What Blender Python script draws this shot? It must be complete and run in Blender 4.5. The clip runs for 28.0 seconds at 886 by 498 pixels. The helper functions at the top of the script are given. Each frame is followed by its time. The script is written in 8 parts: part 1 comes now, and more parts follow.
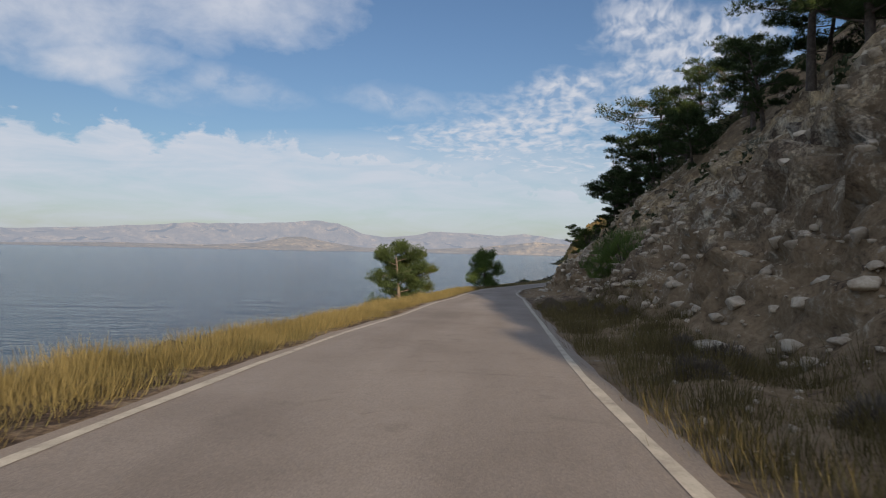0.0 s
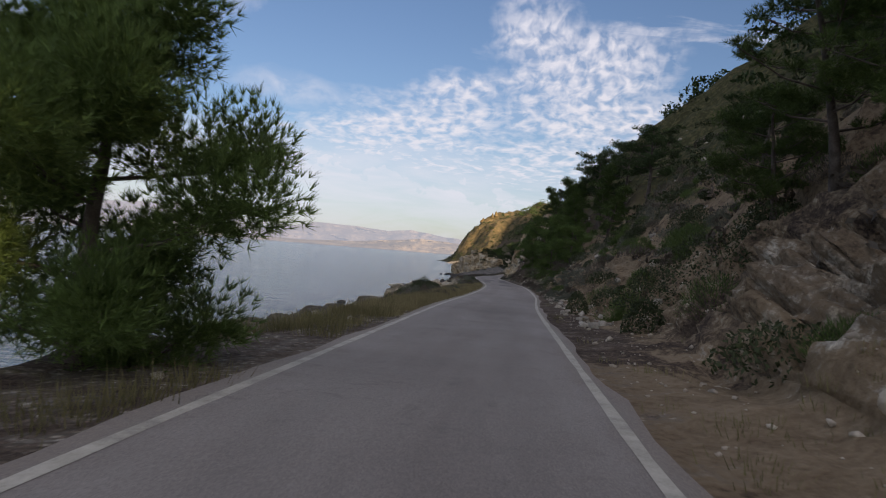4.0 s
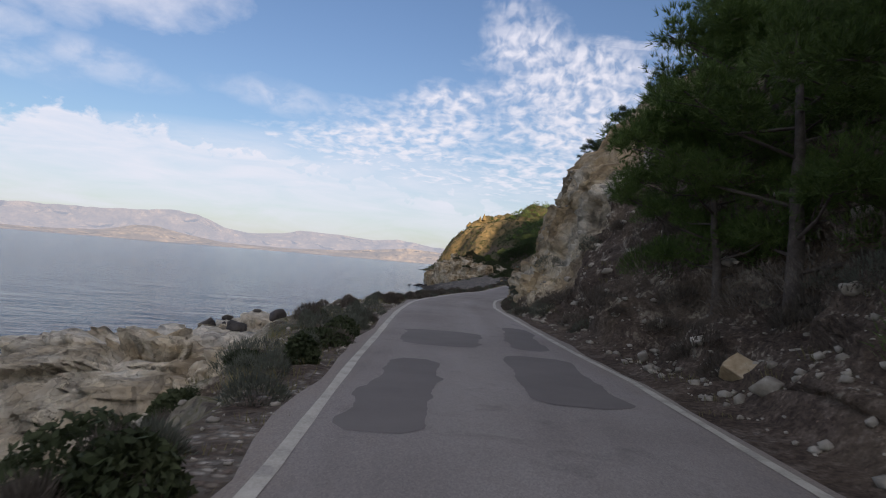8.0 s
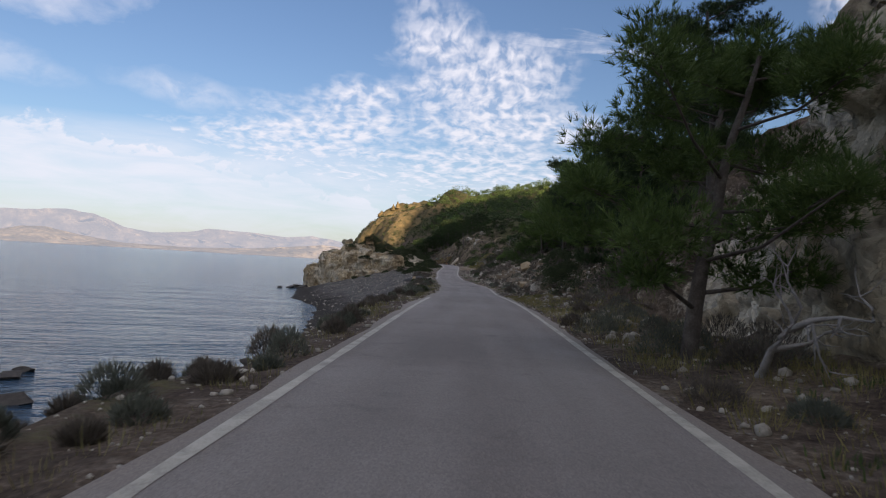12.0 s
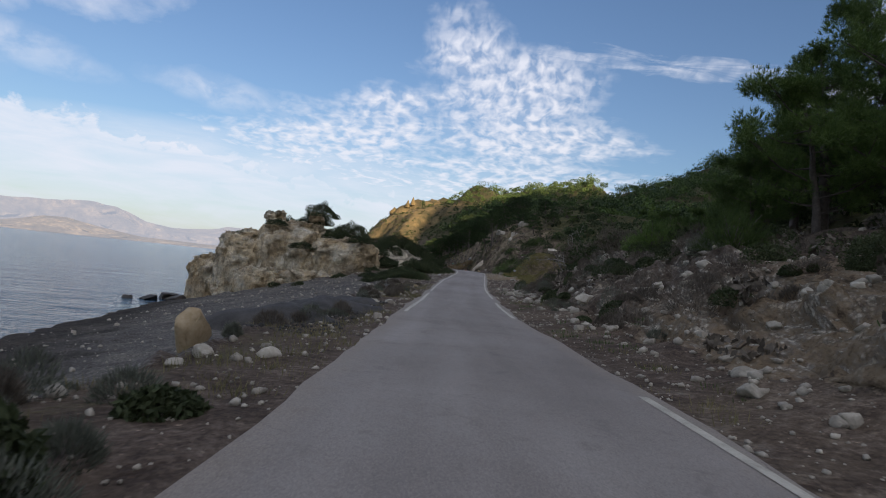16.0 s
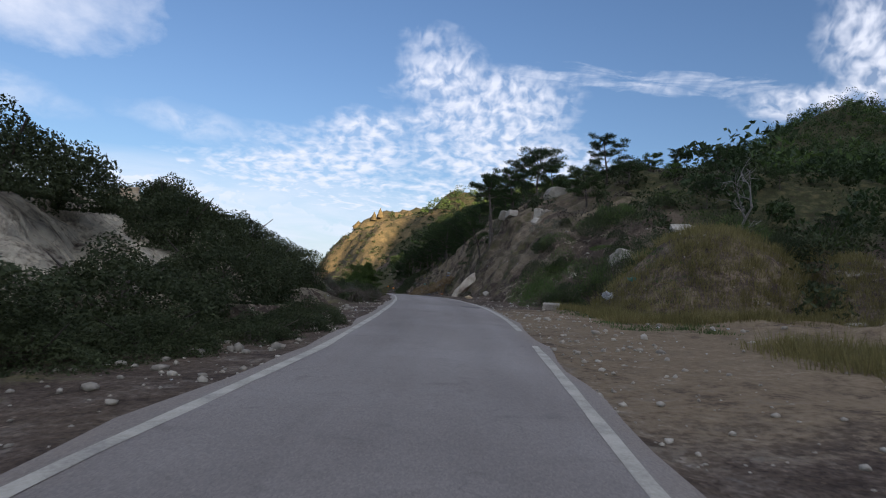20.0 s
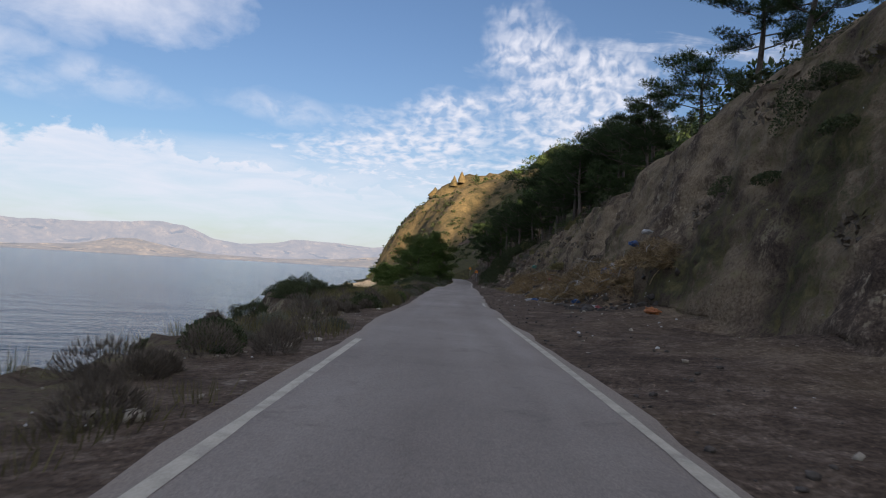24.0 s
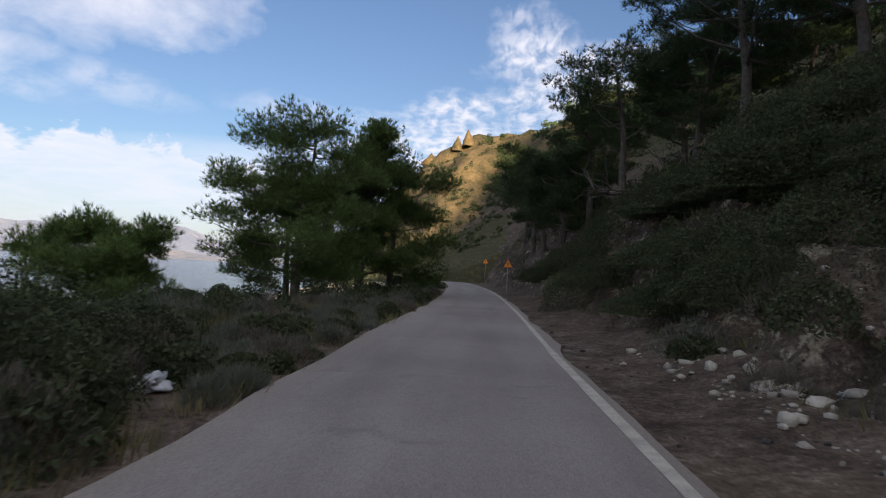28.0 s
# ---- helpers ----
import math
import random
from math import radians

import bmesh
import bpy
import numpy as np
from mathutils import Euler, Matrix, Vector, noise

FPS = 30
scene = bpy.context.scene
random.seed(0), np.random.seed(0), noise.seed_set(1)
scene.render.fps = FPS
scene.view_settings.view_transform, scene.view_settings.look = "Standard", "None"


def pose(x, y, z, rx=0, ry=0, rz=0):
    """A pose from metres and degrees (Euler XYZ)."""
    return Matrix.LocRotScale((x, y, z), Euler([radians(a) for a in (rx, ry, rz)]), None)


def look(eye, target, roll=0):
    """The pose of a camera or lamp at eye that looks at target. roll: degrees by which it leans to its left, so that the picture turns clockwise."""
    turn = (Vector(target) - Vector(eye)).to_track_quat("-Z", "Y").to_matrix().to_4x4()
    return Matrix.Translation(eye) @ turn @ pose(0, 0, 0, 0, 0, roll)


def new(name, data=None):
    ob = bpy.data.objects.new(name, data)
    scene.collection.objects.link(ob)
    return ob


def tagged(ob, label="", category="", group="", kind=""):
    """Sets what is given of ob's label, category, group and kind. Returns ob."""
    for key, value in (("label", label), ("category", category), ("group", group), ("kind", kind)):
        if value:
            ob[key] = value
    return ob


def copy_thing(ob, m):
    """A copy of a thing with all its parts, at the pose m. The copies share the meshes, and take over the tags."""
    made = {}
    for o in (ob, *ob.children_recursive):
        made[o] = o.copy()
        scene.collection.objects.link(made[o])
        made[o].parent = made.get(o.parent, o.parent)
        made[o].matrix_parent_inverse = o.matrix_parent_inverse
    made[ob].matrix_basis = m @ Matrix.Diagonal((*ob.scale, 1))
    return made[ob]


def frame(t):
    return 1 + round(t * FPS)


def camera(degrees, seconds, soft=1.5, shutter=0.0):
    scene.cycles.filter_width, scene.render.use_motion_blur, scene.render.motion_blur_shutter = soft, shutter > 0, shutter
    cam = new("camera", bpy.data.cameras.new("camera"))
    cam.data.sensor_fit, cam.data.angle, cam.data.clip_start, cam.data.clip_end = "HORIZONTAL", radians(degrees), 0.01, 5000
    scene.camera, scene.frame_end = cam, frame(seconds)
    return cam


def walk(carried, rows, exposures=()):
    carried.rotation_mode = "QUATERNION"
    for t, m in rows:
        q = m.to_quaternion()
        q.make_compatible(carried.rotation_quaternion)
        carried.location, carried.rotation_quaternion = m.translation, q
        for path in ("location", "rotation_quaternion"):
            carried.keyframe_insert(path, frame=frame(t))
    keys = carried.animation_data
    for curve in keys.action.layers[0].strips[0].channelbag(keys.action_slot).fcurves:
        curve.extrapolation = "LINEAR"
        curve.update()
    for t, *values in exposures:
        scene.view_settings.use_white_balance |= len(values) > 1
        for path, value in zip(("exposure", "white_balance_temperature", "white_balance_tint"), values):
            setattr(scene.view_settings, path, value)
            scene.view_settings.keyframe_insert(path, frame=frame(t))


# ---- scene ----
# camera: seconds, x, y, z, yaw, pitch, roll
ROWS = [(0.0, 0.00, 0.00, 0.00, 0.01, 0.18, 1.23), (0.5, 0.47, 10.25, -0.44, -1.17, 0.19, 1.36), (1.0, 1.19, 20.50, -0.80, -1.77, 0.10, 0.92), (1.5, 1.87, 30.85, -1.14, -2.40, 0.31, 1.54), (2.0, 2.68, 41.13, -1.53, -3.00, -0.03, 3.08), (2.5, 3.48, 51.42, -1.88, -3.66, -0.23, 4.81), (3.0, 4.73, 61.19, -2.31, -4.94, -0.21, 4.48), (3.5, 6.43, 70.80, -2.65, -7.23, 0.08, 4.06), (5.5, 15.17, 108.41, -3.72, -13.56, 0.48, 6.22),
        (6.0, 17.66, 117.60, -3.97, -13.29, 0.87, 5.38), (6.5, 20.22, 127.00, -4.16, -12.86, 1.10, 4.45), (7.0, 22.63, 136.05, -4.36, -12.28, 0.92, 3.35), (7.5, 24.71, 144.81, -4.51, -11.47, 0.95, 5.23), (8.0, 26.55, 152.91, -4.62, -10.50, 1.22, 4.79), (8.5, 28.12, 160.79, -4.86, -9.57, 1.21, 3.79), (9.0, 29.83, 168.58, -4.83, -9.64, 1.04, 2.97), (9.5, 31.66, 176.48, -4.89, -11.21, 0.69, 2.10), (10.0, 33.76, 184.38, -4.99, -13.25, 0.52, 2.25), (10.5, 36.59, 192.17, -5.04, -15.37, 0.77, 2.00), (11.0, 39.30, 200.13, -5.22, -16.57, 1.01, 2.71), (11.5, 42.17, 208.37, -5.46, -17.23, 1.33, 2.94), (13.5, 53.56, 241.44, -5.49, -17.24, 1.12, 4.85), (14.0, 56.47, 249.93, -5.68, -16.84, 1.24, 4.56), (14.5, 59.49, 259.22, -5.88, -16.37, 1.53, 5.46),
        (15.0, 62.30, 267.75, -5.94, -15.90, 1.61, 4.98), (15.5, 65.10, 276.52, -6.02, -15.67, 1.59, 5.93), (16.0, 67.80, 285.46, -6.07, -15.55, 1.92, 6.02), (16.5, 70.77, 294.35, -6.06, -15.53, 1.97, 4.61), (17.0, 73.53, 303.08, -6.12, -15.71, 2.02, 2.98), (17.5, 76.32, 311.95, -6.01, -16.03, 2.36, 2.61), (18.0, 79.09, 320.59, -5.84, -16.28, 2.63, 3.29), (18.5, 81.75, 328.80, -5.78, -16.82, 2.86, 2.68), (19.0, 84.52, 336.96, -5.67, -17.46, 3.45, 1.86), (19.5, 87.31, 344.98, -5.41, -17.70, 3.92, 2.11), (20.0, 90.05, 352.87, -5.22, -17.03, 3.87, 3.48), (20.5, 92.82, 361.75, -4.78, -15.57, 3.57, 4.81),
        (21.0, 95.51, 370.58, -4.45, -14.14, 3.44, 5.33), (21.5, 97.87, 379.26, -4.28, -12.59, 3.16, 4.47), (22.0, 99.79, 387.02, -4.21, -11.51, 2.82, 3.97), (22.5, 101.59, 395.23, -4.06, -10.60, 2.44, 3.41), (24.5, 109.55, 434.41, -4.04, -9.77, 1.70, 3.30), (25.0, 111.57, 444.71, -4.16, -9.74, 1.66, 3.12), (25.5, 113.86, 455.42, -4.23, -9.62, 1.87, 1.98), (26.0, 116.02, 466.15, -4.31, -9.73, 1.84, 2.01), (26.5, 118.19, 477.00, -4.38, -9.74, 1.70, 2.16), (27.0, 120.36, 488.24, -4.40, -9.73, 1.69, 2.77), (27.5, 122.56, 499.90, -4.52, -9.63, 1.71, 3.73), (28.0, 125.22, 511.36, -4.84, -9.24, 1.91, 3.07)]
cam = camera(66.0, 28.0, soft=1.1, shutter=0.05)
walk(cam, [(t, pose(x, y, z, 90 + p, 0, yaw) @ pose(0, 0, 0, 0, 0, roll)) for t, x, y, z, yaw, p, roll in ROWS],
     exposures=((0, 0.66, 6500, 12), (2.2, 0.72, 6450, 15), (3.2, 0.87, 6850, 18), (5, 1.0, 6750, 18), (12, 1.12, 6700, 17), (14, 1.18, 6700, 16), (16, 1.06, 6550, 14), (19, 1.12, 6300, 14), (20, 1.18, 6300, 14), (21, 1.12, 6350, 14), (24, 1.05, 6550, 15), (27, 1.08, 6550, 15), (28, 1.22, 6650, 16)))

# ---- world and sun ----
SUN_AZ, SUN_EL = 169.0, 13.5      # azimuth clockwise from +y, elevation, in degrees
world = bpy.data.worlds.new("world")
scene.world = world
world.use_nodes = True


def wire(tree, a, b):
    tree.links.new(a, b)


def node(tree, kind, **sets):
    n = tree.nodes.new(kind)
    for k, v in sets.items():
        if k in n.inputs:
            n.inputs[k].default_value = v
        elif k == "op":
            n.operation = v
        elif k == "blend":
            n.blend_type = v
    return n


def math_node(tree, op, a, b=None, c=None):
    n = tree.nodes.new("ShaderNodeMath")
    n.operation = op
    for i, v in enumerate((a, b, c)):
        if v is None:
            continue
        if isinstance(v, (int, float)):
            n.inputs[i].default_value = v
        else:
            tree.links.new(v, n.inputs[i])
    return n.outputs[0]


def ramp(tree, fac, stops):
    n = tree.nodes.new("ShaderNodeValToRGB")
    els = n.color_ramp.elements
    while len(els) < len(stops):
        els.new(0.5)
    for e, (p, c) in zip(els, stops):
        e.position = p
        e.color = (*c, 1) if len(c) == 3 else c
    tree.links.new(fac, n.inputs[0])
    return n.outputs[0]


def mix_rgb(tree, fac, a, b, blend="MIX"):
    n = tree.nodes.new("ShaderNodeMix")
    n.data_type = "RGBA"
    n.blend_type = blend
    for i, v in ((0, fac), (6, a), (7, b)):
        if isinstance(v, (int, float)):
            n.inputs[i].default_value = v
        elif isinstance(v, tuple):
            n.inputs[i].default_value = (*v, 1) if len(v) == 3 else v
        else:
            tree.links.new(v, n.inputs[i])
    return n.outputs[2]


def noise_tex(tree, vec, scale, detail=4.0, rough=0.55, dist=0.0):
    n = tree.nodes.new("ShaderNodeTexNoise")
    n.inputs["Scale"].default_value = scale
    n.inputs["Detail"].default_value = detail
    n.inputs["Roughness"].default_value = rough
    n.inputs["Distortion"].default_value = dist
    if vec is not None:
        tree.links.new(vec, n.inputs["Vector"])
    return n.outputs[0]


def build_world():
    t = world.node_tree
    t.nodes.clear()
    out = t.nodes.new("ShaderNodeOutputWorld")
    bg = t.nodes.new("ShaderNodeBackground")
    sky = t.nodes.new("ShaderNodeTexSky")
    sky.sky_type = "NISHITA"
    sky.sun_disc = False
    sky.sun_elevation = radians(SUN_EL)
    sky.sun_rotation = radians(SUN_AZ)
    sky.altitude = 20
    sky.air_density, sky.dust_density, sky.ozone_density = 1.0, 0.7, 2.0
    co = t.nodes.new("ShaderNodeTexCoord")
    sep = t.nodes.new("ShaderNodeSeparateXYZ")
    wire(t, co.outputs["Generated"], sep.inputs[0])
    zc = math_node(t, "MAXIMUM", sep.outputs[2], 0.012)
    px = math_node(t, "DIVIDE", sep.outputs[0], zc)
    py = math_node(t, "DIVIDE", sep.outputs[1], zc)
    flat = t.nodes.new("ShaderNodeCombineXYZ")
    wire(t, px, flat.inputs[0]), wire(t, py, flat.inputs[1])
    def lin(x, a, b):
        return math_node(t, "MINIMUM", math_node(t, "MAXIMUM", math_node(t, "DIVIDE", math_node(t, "SUBTRACT", x, a), b - a), 0.0), 1.0)

    def mul(a, b):
        return math_node(t, "MULTIPLY", a, b)

    def add(a, b):
        return math_node(t, "ADD", a, b)

    def join(a, b):
        return math_node(t, "MAXIMUM", a, b)
    el = math_node(t, "ARCSINE", sep.outputs[2])
    az = math_node(t, "ARCTAN2", sep.outputs[0], sep.outputs[1])
    E, A = mul(el, 57.2958), mul(az, 57.2958)

    def patch_of(a, e, ra, re, slope=0.0):
        """1 at the middle of an oval of sky, 0 on its rim, in degrees of azimuth and elevation."""
        da = mul(math_node(t, "SUBTRACT", A, a), 1 / ra)
        de = mul(math_node(t, "SUBTRACT", math_node(t, "SUBTRACT", E, e), mul(math_node(t, "SUBTRACT", A, a), slope)), 1 / re)
        return math_node(t, "SUBTRACT", 1.0, add(mul(da, da), mul(de, de)))

    def group_of(ovals):
        r = patch_of(*ovals[0])
        for o in ovals[1:]:
            r = join(r, patch_of(*o))
        return math_node(t, "MAXIMUM", r, -2.0)
    warp = noise_tex(t, flat.outputs[0], 0.8, 3.0, 0.5)
    # the small clouds shrink towards the horizon
    deep = math_node(t, "POWER", zc, -0.35)
    small = t.nodes.new("ShaderNodeCombineXYZ")
    wire(t, add(mul(az, 1.75), mul(warp, 0.10)), small.inputs[0]), wire(t, add(deep, mul(az, 0.08)), small.inputs[1])
    cells = noise_tex(t, small.outputs[0], 29.0, 2.5, 0.55, 0.25)
    patch = noise_tex(t, flat.outputs[0], 1.1, 5.0, 0.6, 0.3)
    wide = noise_tex(t, flat.outputs[0], 0.16, 2.0, 0.5, 0.0)
    sky_v = t.nodes.new("ShaderNodeCombineXYZ")
    wire(t, A, sky_v.inputs[0]), wire(t, mul(E, 1.6), sky_v.inputs[1])
    lumps = noise_tex(t, sky_v.outputs[0], 0.33, 6.0, 0.56, 0.25)
    soft_n = noise_tex(t, sky_v.outputs[0], 0.09, 6.0, 0.55, 0.6)
    # the mackerel sheet ahead: a spear that widens towards the horizon, and a denser field to the right
    sheet = group_of(((16.0, 18.0, 4.2, 4.2, 0.0), (20.0, 15.0, 8.5, 4.0, -0.12), (21.0, 11.8, 10.0, 3.6, 0.0), (9.5, 12.6, 4.6, 2.6, 0.0), (6.0, 9.8, 11.0, 3.0, 0.0), (16.0, 8.0, 18.0, 3.0, 0.0), (52.0, 19.5, 6.5, 7.5, 0.0), (45.5, 15.8, 6.0, 1.5, 0.0)))
    sheet = lin(add(sheet, mul(math_node(t, "SUBTRACT", patch, 0.5), 3.2)), -0.25, 0.85)
    rip = lin(cells, 0.37, 0.64)
    mackerel = mul(sheet, add(mul(rip, 0.78), mul(sheet, 0.16)))
    # thin streaks to its right
    streak_v = t.nodes.new("ShaderNodeCombineXYZ")
    wire(t, mul(A, 0.35), streak_v.inputs[0]), wire(t, mul(add(E, mul(A, 0.07)), 2.2), streak_v.inputs[1])
    streak_n = noise_tex(t, streak_v.outputs[0], 0.5, 5.0, 0.6, 0.5)
    thin = group_of(((33.0, 17.9, 10.0, 1.0, -0.07), (40.6, 17.0, 2.4, 0.7, 0.0), (24.0, 18.4, 3.0, 0.8, -0.1)))
    thin = mul(lin(add(thin, mul(math_node(t, "SUBTRACT", streak_n, 0.5), 7.0)), 0.1, 1.6), add(mul(rip, 0.35), 0.22))
    # wisps over the sea
    wisp = group_of(((-16.5, 12.6, 6.5, 1.8, -0.18), (-24.0, 12.2, 7.0, 1.4, -0.2), (-4.0, 12.2, 7.0, 1.5, -0.1)))
    wisp = mul(lin(add(wisp, mul(math_node(t, "SUBTRACT", soft_n, 0.5), 3.0)), 0.0, 1.5), add(mul(lin(lumps, 0.42, 0.62), 0.5), 0.12))
    layer_v = t.nodes.new("ShaderNodeCombineXYZ")
    wire(t, mul(A, 0.45), layer_v.inputs[0]), wire(t, mul(E, 2.4), layer_v.inputs[1])
    layers = noise_tex(t, layer_v.outputs[0], 0.28, 6.0, 0.6, 0.5)
    # soft bank of cloud low over the sea, its top in small heads, thinning to the right
    fall = math_node(t, "MAXIMUM", add(A, 12.0), 0.0)
    top = math_node(t, "SUBTRACT", 9.0, mul(fall, 0.135))
    top = add(top, mul(math_node(t, "SUBTRACT", lumps, 0.5), 8.0))
    bank = lin(math_node(t, "SUBTRACT", top, E), 0.0, 0.9)
    body = add(mul(lin(E, 1.5, 7.5), 0.30), mul(lin(layers, 0.32, 0.66), 0.46))
    bank = mul(bank, add(body, 0.27))
    # veil that joins the bank to the mackerel sheet
    veil = mul(lin(group_of(((2.0, 6.5, 24.0, 3.4, -0.04), (24.0, 5.0, 20.0, 3.0, 0.0))), 0.0, 0.9), add(mul(lin(layers, 0.3, 0.65), 0.38), 0.34))
    # broad white cloud high over the sea
    broad = group_of(((-20.0, 18.8, 12.5, 3.9, 0.05), (-31.0, 17.0, 9.0, 4.6, 0.0), (-27.0, 13.6, 6.5, 1.6, 0.12)))
    broad = mul(lin(add(broad, mul(math_node(t, "SUBTRACT", add(mul(soft_n, 0.6), mul(lumps, 0.4)), 0.5), 4.2)), -0.2, 1.3), 0.82)
    # loose cover overhead and behind, out of view, added for whiter fill light
    rest = add(mul(patch, 0.7), mul(wide, 0.7))
    rest = add(rest, mul(lin(el, 0.5, 0.95), 0.30))
    away = join(lin(math_node(t, "ABSOLUTE", math_node(t, "SUBTRACT", A, 8.0)), 52.0, 70.0), lin(E, 24.0, 32.0))
    rest = mul(mul(lin(rest, 0.70, 0.98), away), add(mul(rip, 0.75), 0.16))
    mask = bank
    for layer in (mackerel, thin, wisp, veil, broad, rest):
        mask = join(mask, layer)
    mask = mul(mask, 0.94)
    gain = t.nodes.new("ShaderNodeMix")
    gain.data_type, gain.blend_type = "RGBA", "MULTIPLY"
    gain.inputs[0].default_value = 1.0
    wire(t, sky.outputs[0], gain.inputs[6])
    gain.inputs[7].default_value = (SKY_GAIN * 0.88, SKY_GAIN * 0.97, SKY_GAIN * 1.12, 1)
    white = ramp(t, el, [(0.0, (0.35, 0.385, 0.44)), (0.2, (0.41, 0.425, 0.455)), (0.6, (0.39, 0.42, 0.48))])
    # cloud is brighter towards the low sun, raised to lift the fill light
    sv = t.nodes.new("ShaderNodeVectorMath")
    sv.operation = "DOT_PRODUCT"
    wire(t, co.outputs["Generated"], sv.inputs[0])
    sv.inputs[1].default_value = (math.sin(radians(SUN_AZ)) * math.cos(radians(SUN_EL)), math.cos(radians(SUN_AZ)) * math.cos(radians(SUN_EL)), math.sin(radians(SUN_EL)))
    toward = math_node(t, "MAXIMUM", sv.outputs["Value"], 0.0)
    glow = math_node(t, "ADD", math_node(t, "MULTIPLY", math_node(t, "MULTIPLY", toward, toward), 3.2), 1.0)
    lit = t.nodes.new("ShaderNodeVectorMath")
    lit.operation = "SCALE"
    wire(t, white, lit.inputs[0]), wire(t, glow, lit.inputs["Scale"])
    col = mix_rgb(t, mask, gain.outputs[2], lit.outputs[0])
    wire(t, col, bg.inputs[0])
    bg.inputs[1].default_value = 1.0
    wire(t, bg.outputs[0], out.inputs[0])


SKY_GAIN = 0.053
build_world()

sun = new("sun", bpy.data.lights.new("sun", "SUN"))
sun.data.energy, sun.data.angle, sun.data.color = 5.0, radians(0.6), (1.0, 0.80, 0.55)
_a, _e = radians(SUN_AZ), radians(SUN_EL)
sun.matrix_world = look((0, 0, 0), (-math.sin(_a) * math.cos(_e), -math.cos(_a) * math.cos(_e), -math.sin(_e)))

# ---- materials ----


def material(name, colours, scale=2.0, rough=0.85, bump=0.3, fine=18.0, metal=0.0, random_tint=0.0, spec=0.3, bump_dist=0.03, transl=0.0):
    """Two scales of noise over a ramp of colours, with fine relief."""
    m = bpy.data.materials.new(name)
    m.use_nodes = True
    t = m.node_tree
    b = t.nodes["Principled BSDF"]
    geo = t.nodes.new("ShaderNodeNewGeometry")
    big = noise_tex(t, geo.outputs["Position"], scale, 5.0, 0.6)
    small = noise_tex(t, geo.outputs["Position"], scale * fine, 3.0, 0.6)
    fac = math_node(t, "ADD", math_node(t, "MULTIPLY", big, 0.65), math_node(t, "MULTIPLY", small, 0.35))
    n = len(colours)
    col = ramp(t, fac, [(0.3 + 0.4 * i / max(1, n - 1), c) for i, c in enumerate(colours)])
    if random_tint:
        oi = t.nodes.new("ShaderNodeObjectInfo")
        hs = t.nodes.new("ShaderNodeHueSaturation")
        wire(t, math_node(t, "ADD", math_node(t, "MULTIPLY", oi.outputs["Random"], random_tint), 1.0 - random_tint / 2), hs.inputs["Value"])
        wire(t, col, hs.inputs["Color"])
        isl = math_node(t, "ADD", math_node(t, "MULTIPLY", geo.outputs["Random Per Island"], random_tint), 1.0 - random_tint / 2)
        hs2 = t.nodes.new("ShaderNodeHueSaturation")
        wire(t, hs.outputs[0], hs2.inputs["Color"])
        wire(t, isl, hs2.inputs["Value"])
        col = hs2.outputs[0]
    wire(t, col, b.inputs["Base Color"])
    b.inputs["Roughness"].default_value = rough
    b.inputs["Metallic"].default_value = metal
    b.inputs["Specular IOR Level"].default_value = spec
    if bump:
        bp = t.nodes.new("ShaderNodeBump")
        bp.inputs["Strength"].default_value = bump
        bp.inputs["Distance"].default_value = bump_dist
        wire(t, fac, bp.inputs["Height"])
        wire(t, bp.outputs[0], b.inputs["Normal"])
    if transl:
        tr = t.nodes.new("ShaderNodeBsdfTranslucent")
        wire(t, col, tr.inputs[0])
        mx = t.nodes.new("ShaderNodeMixShader")
        mx.inputs[0].default_value = transl
        wire(t, b.outputs[0], mx.inputs[1]), wire(t, tr.outputs[0], mx.inputs[2])
        wire(t, mx.outputs[0], t.nodes["Material Output"].inputs[0])
    return m


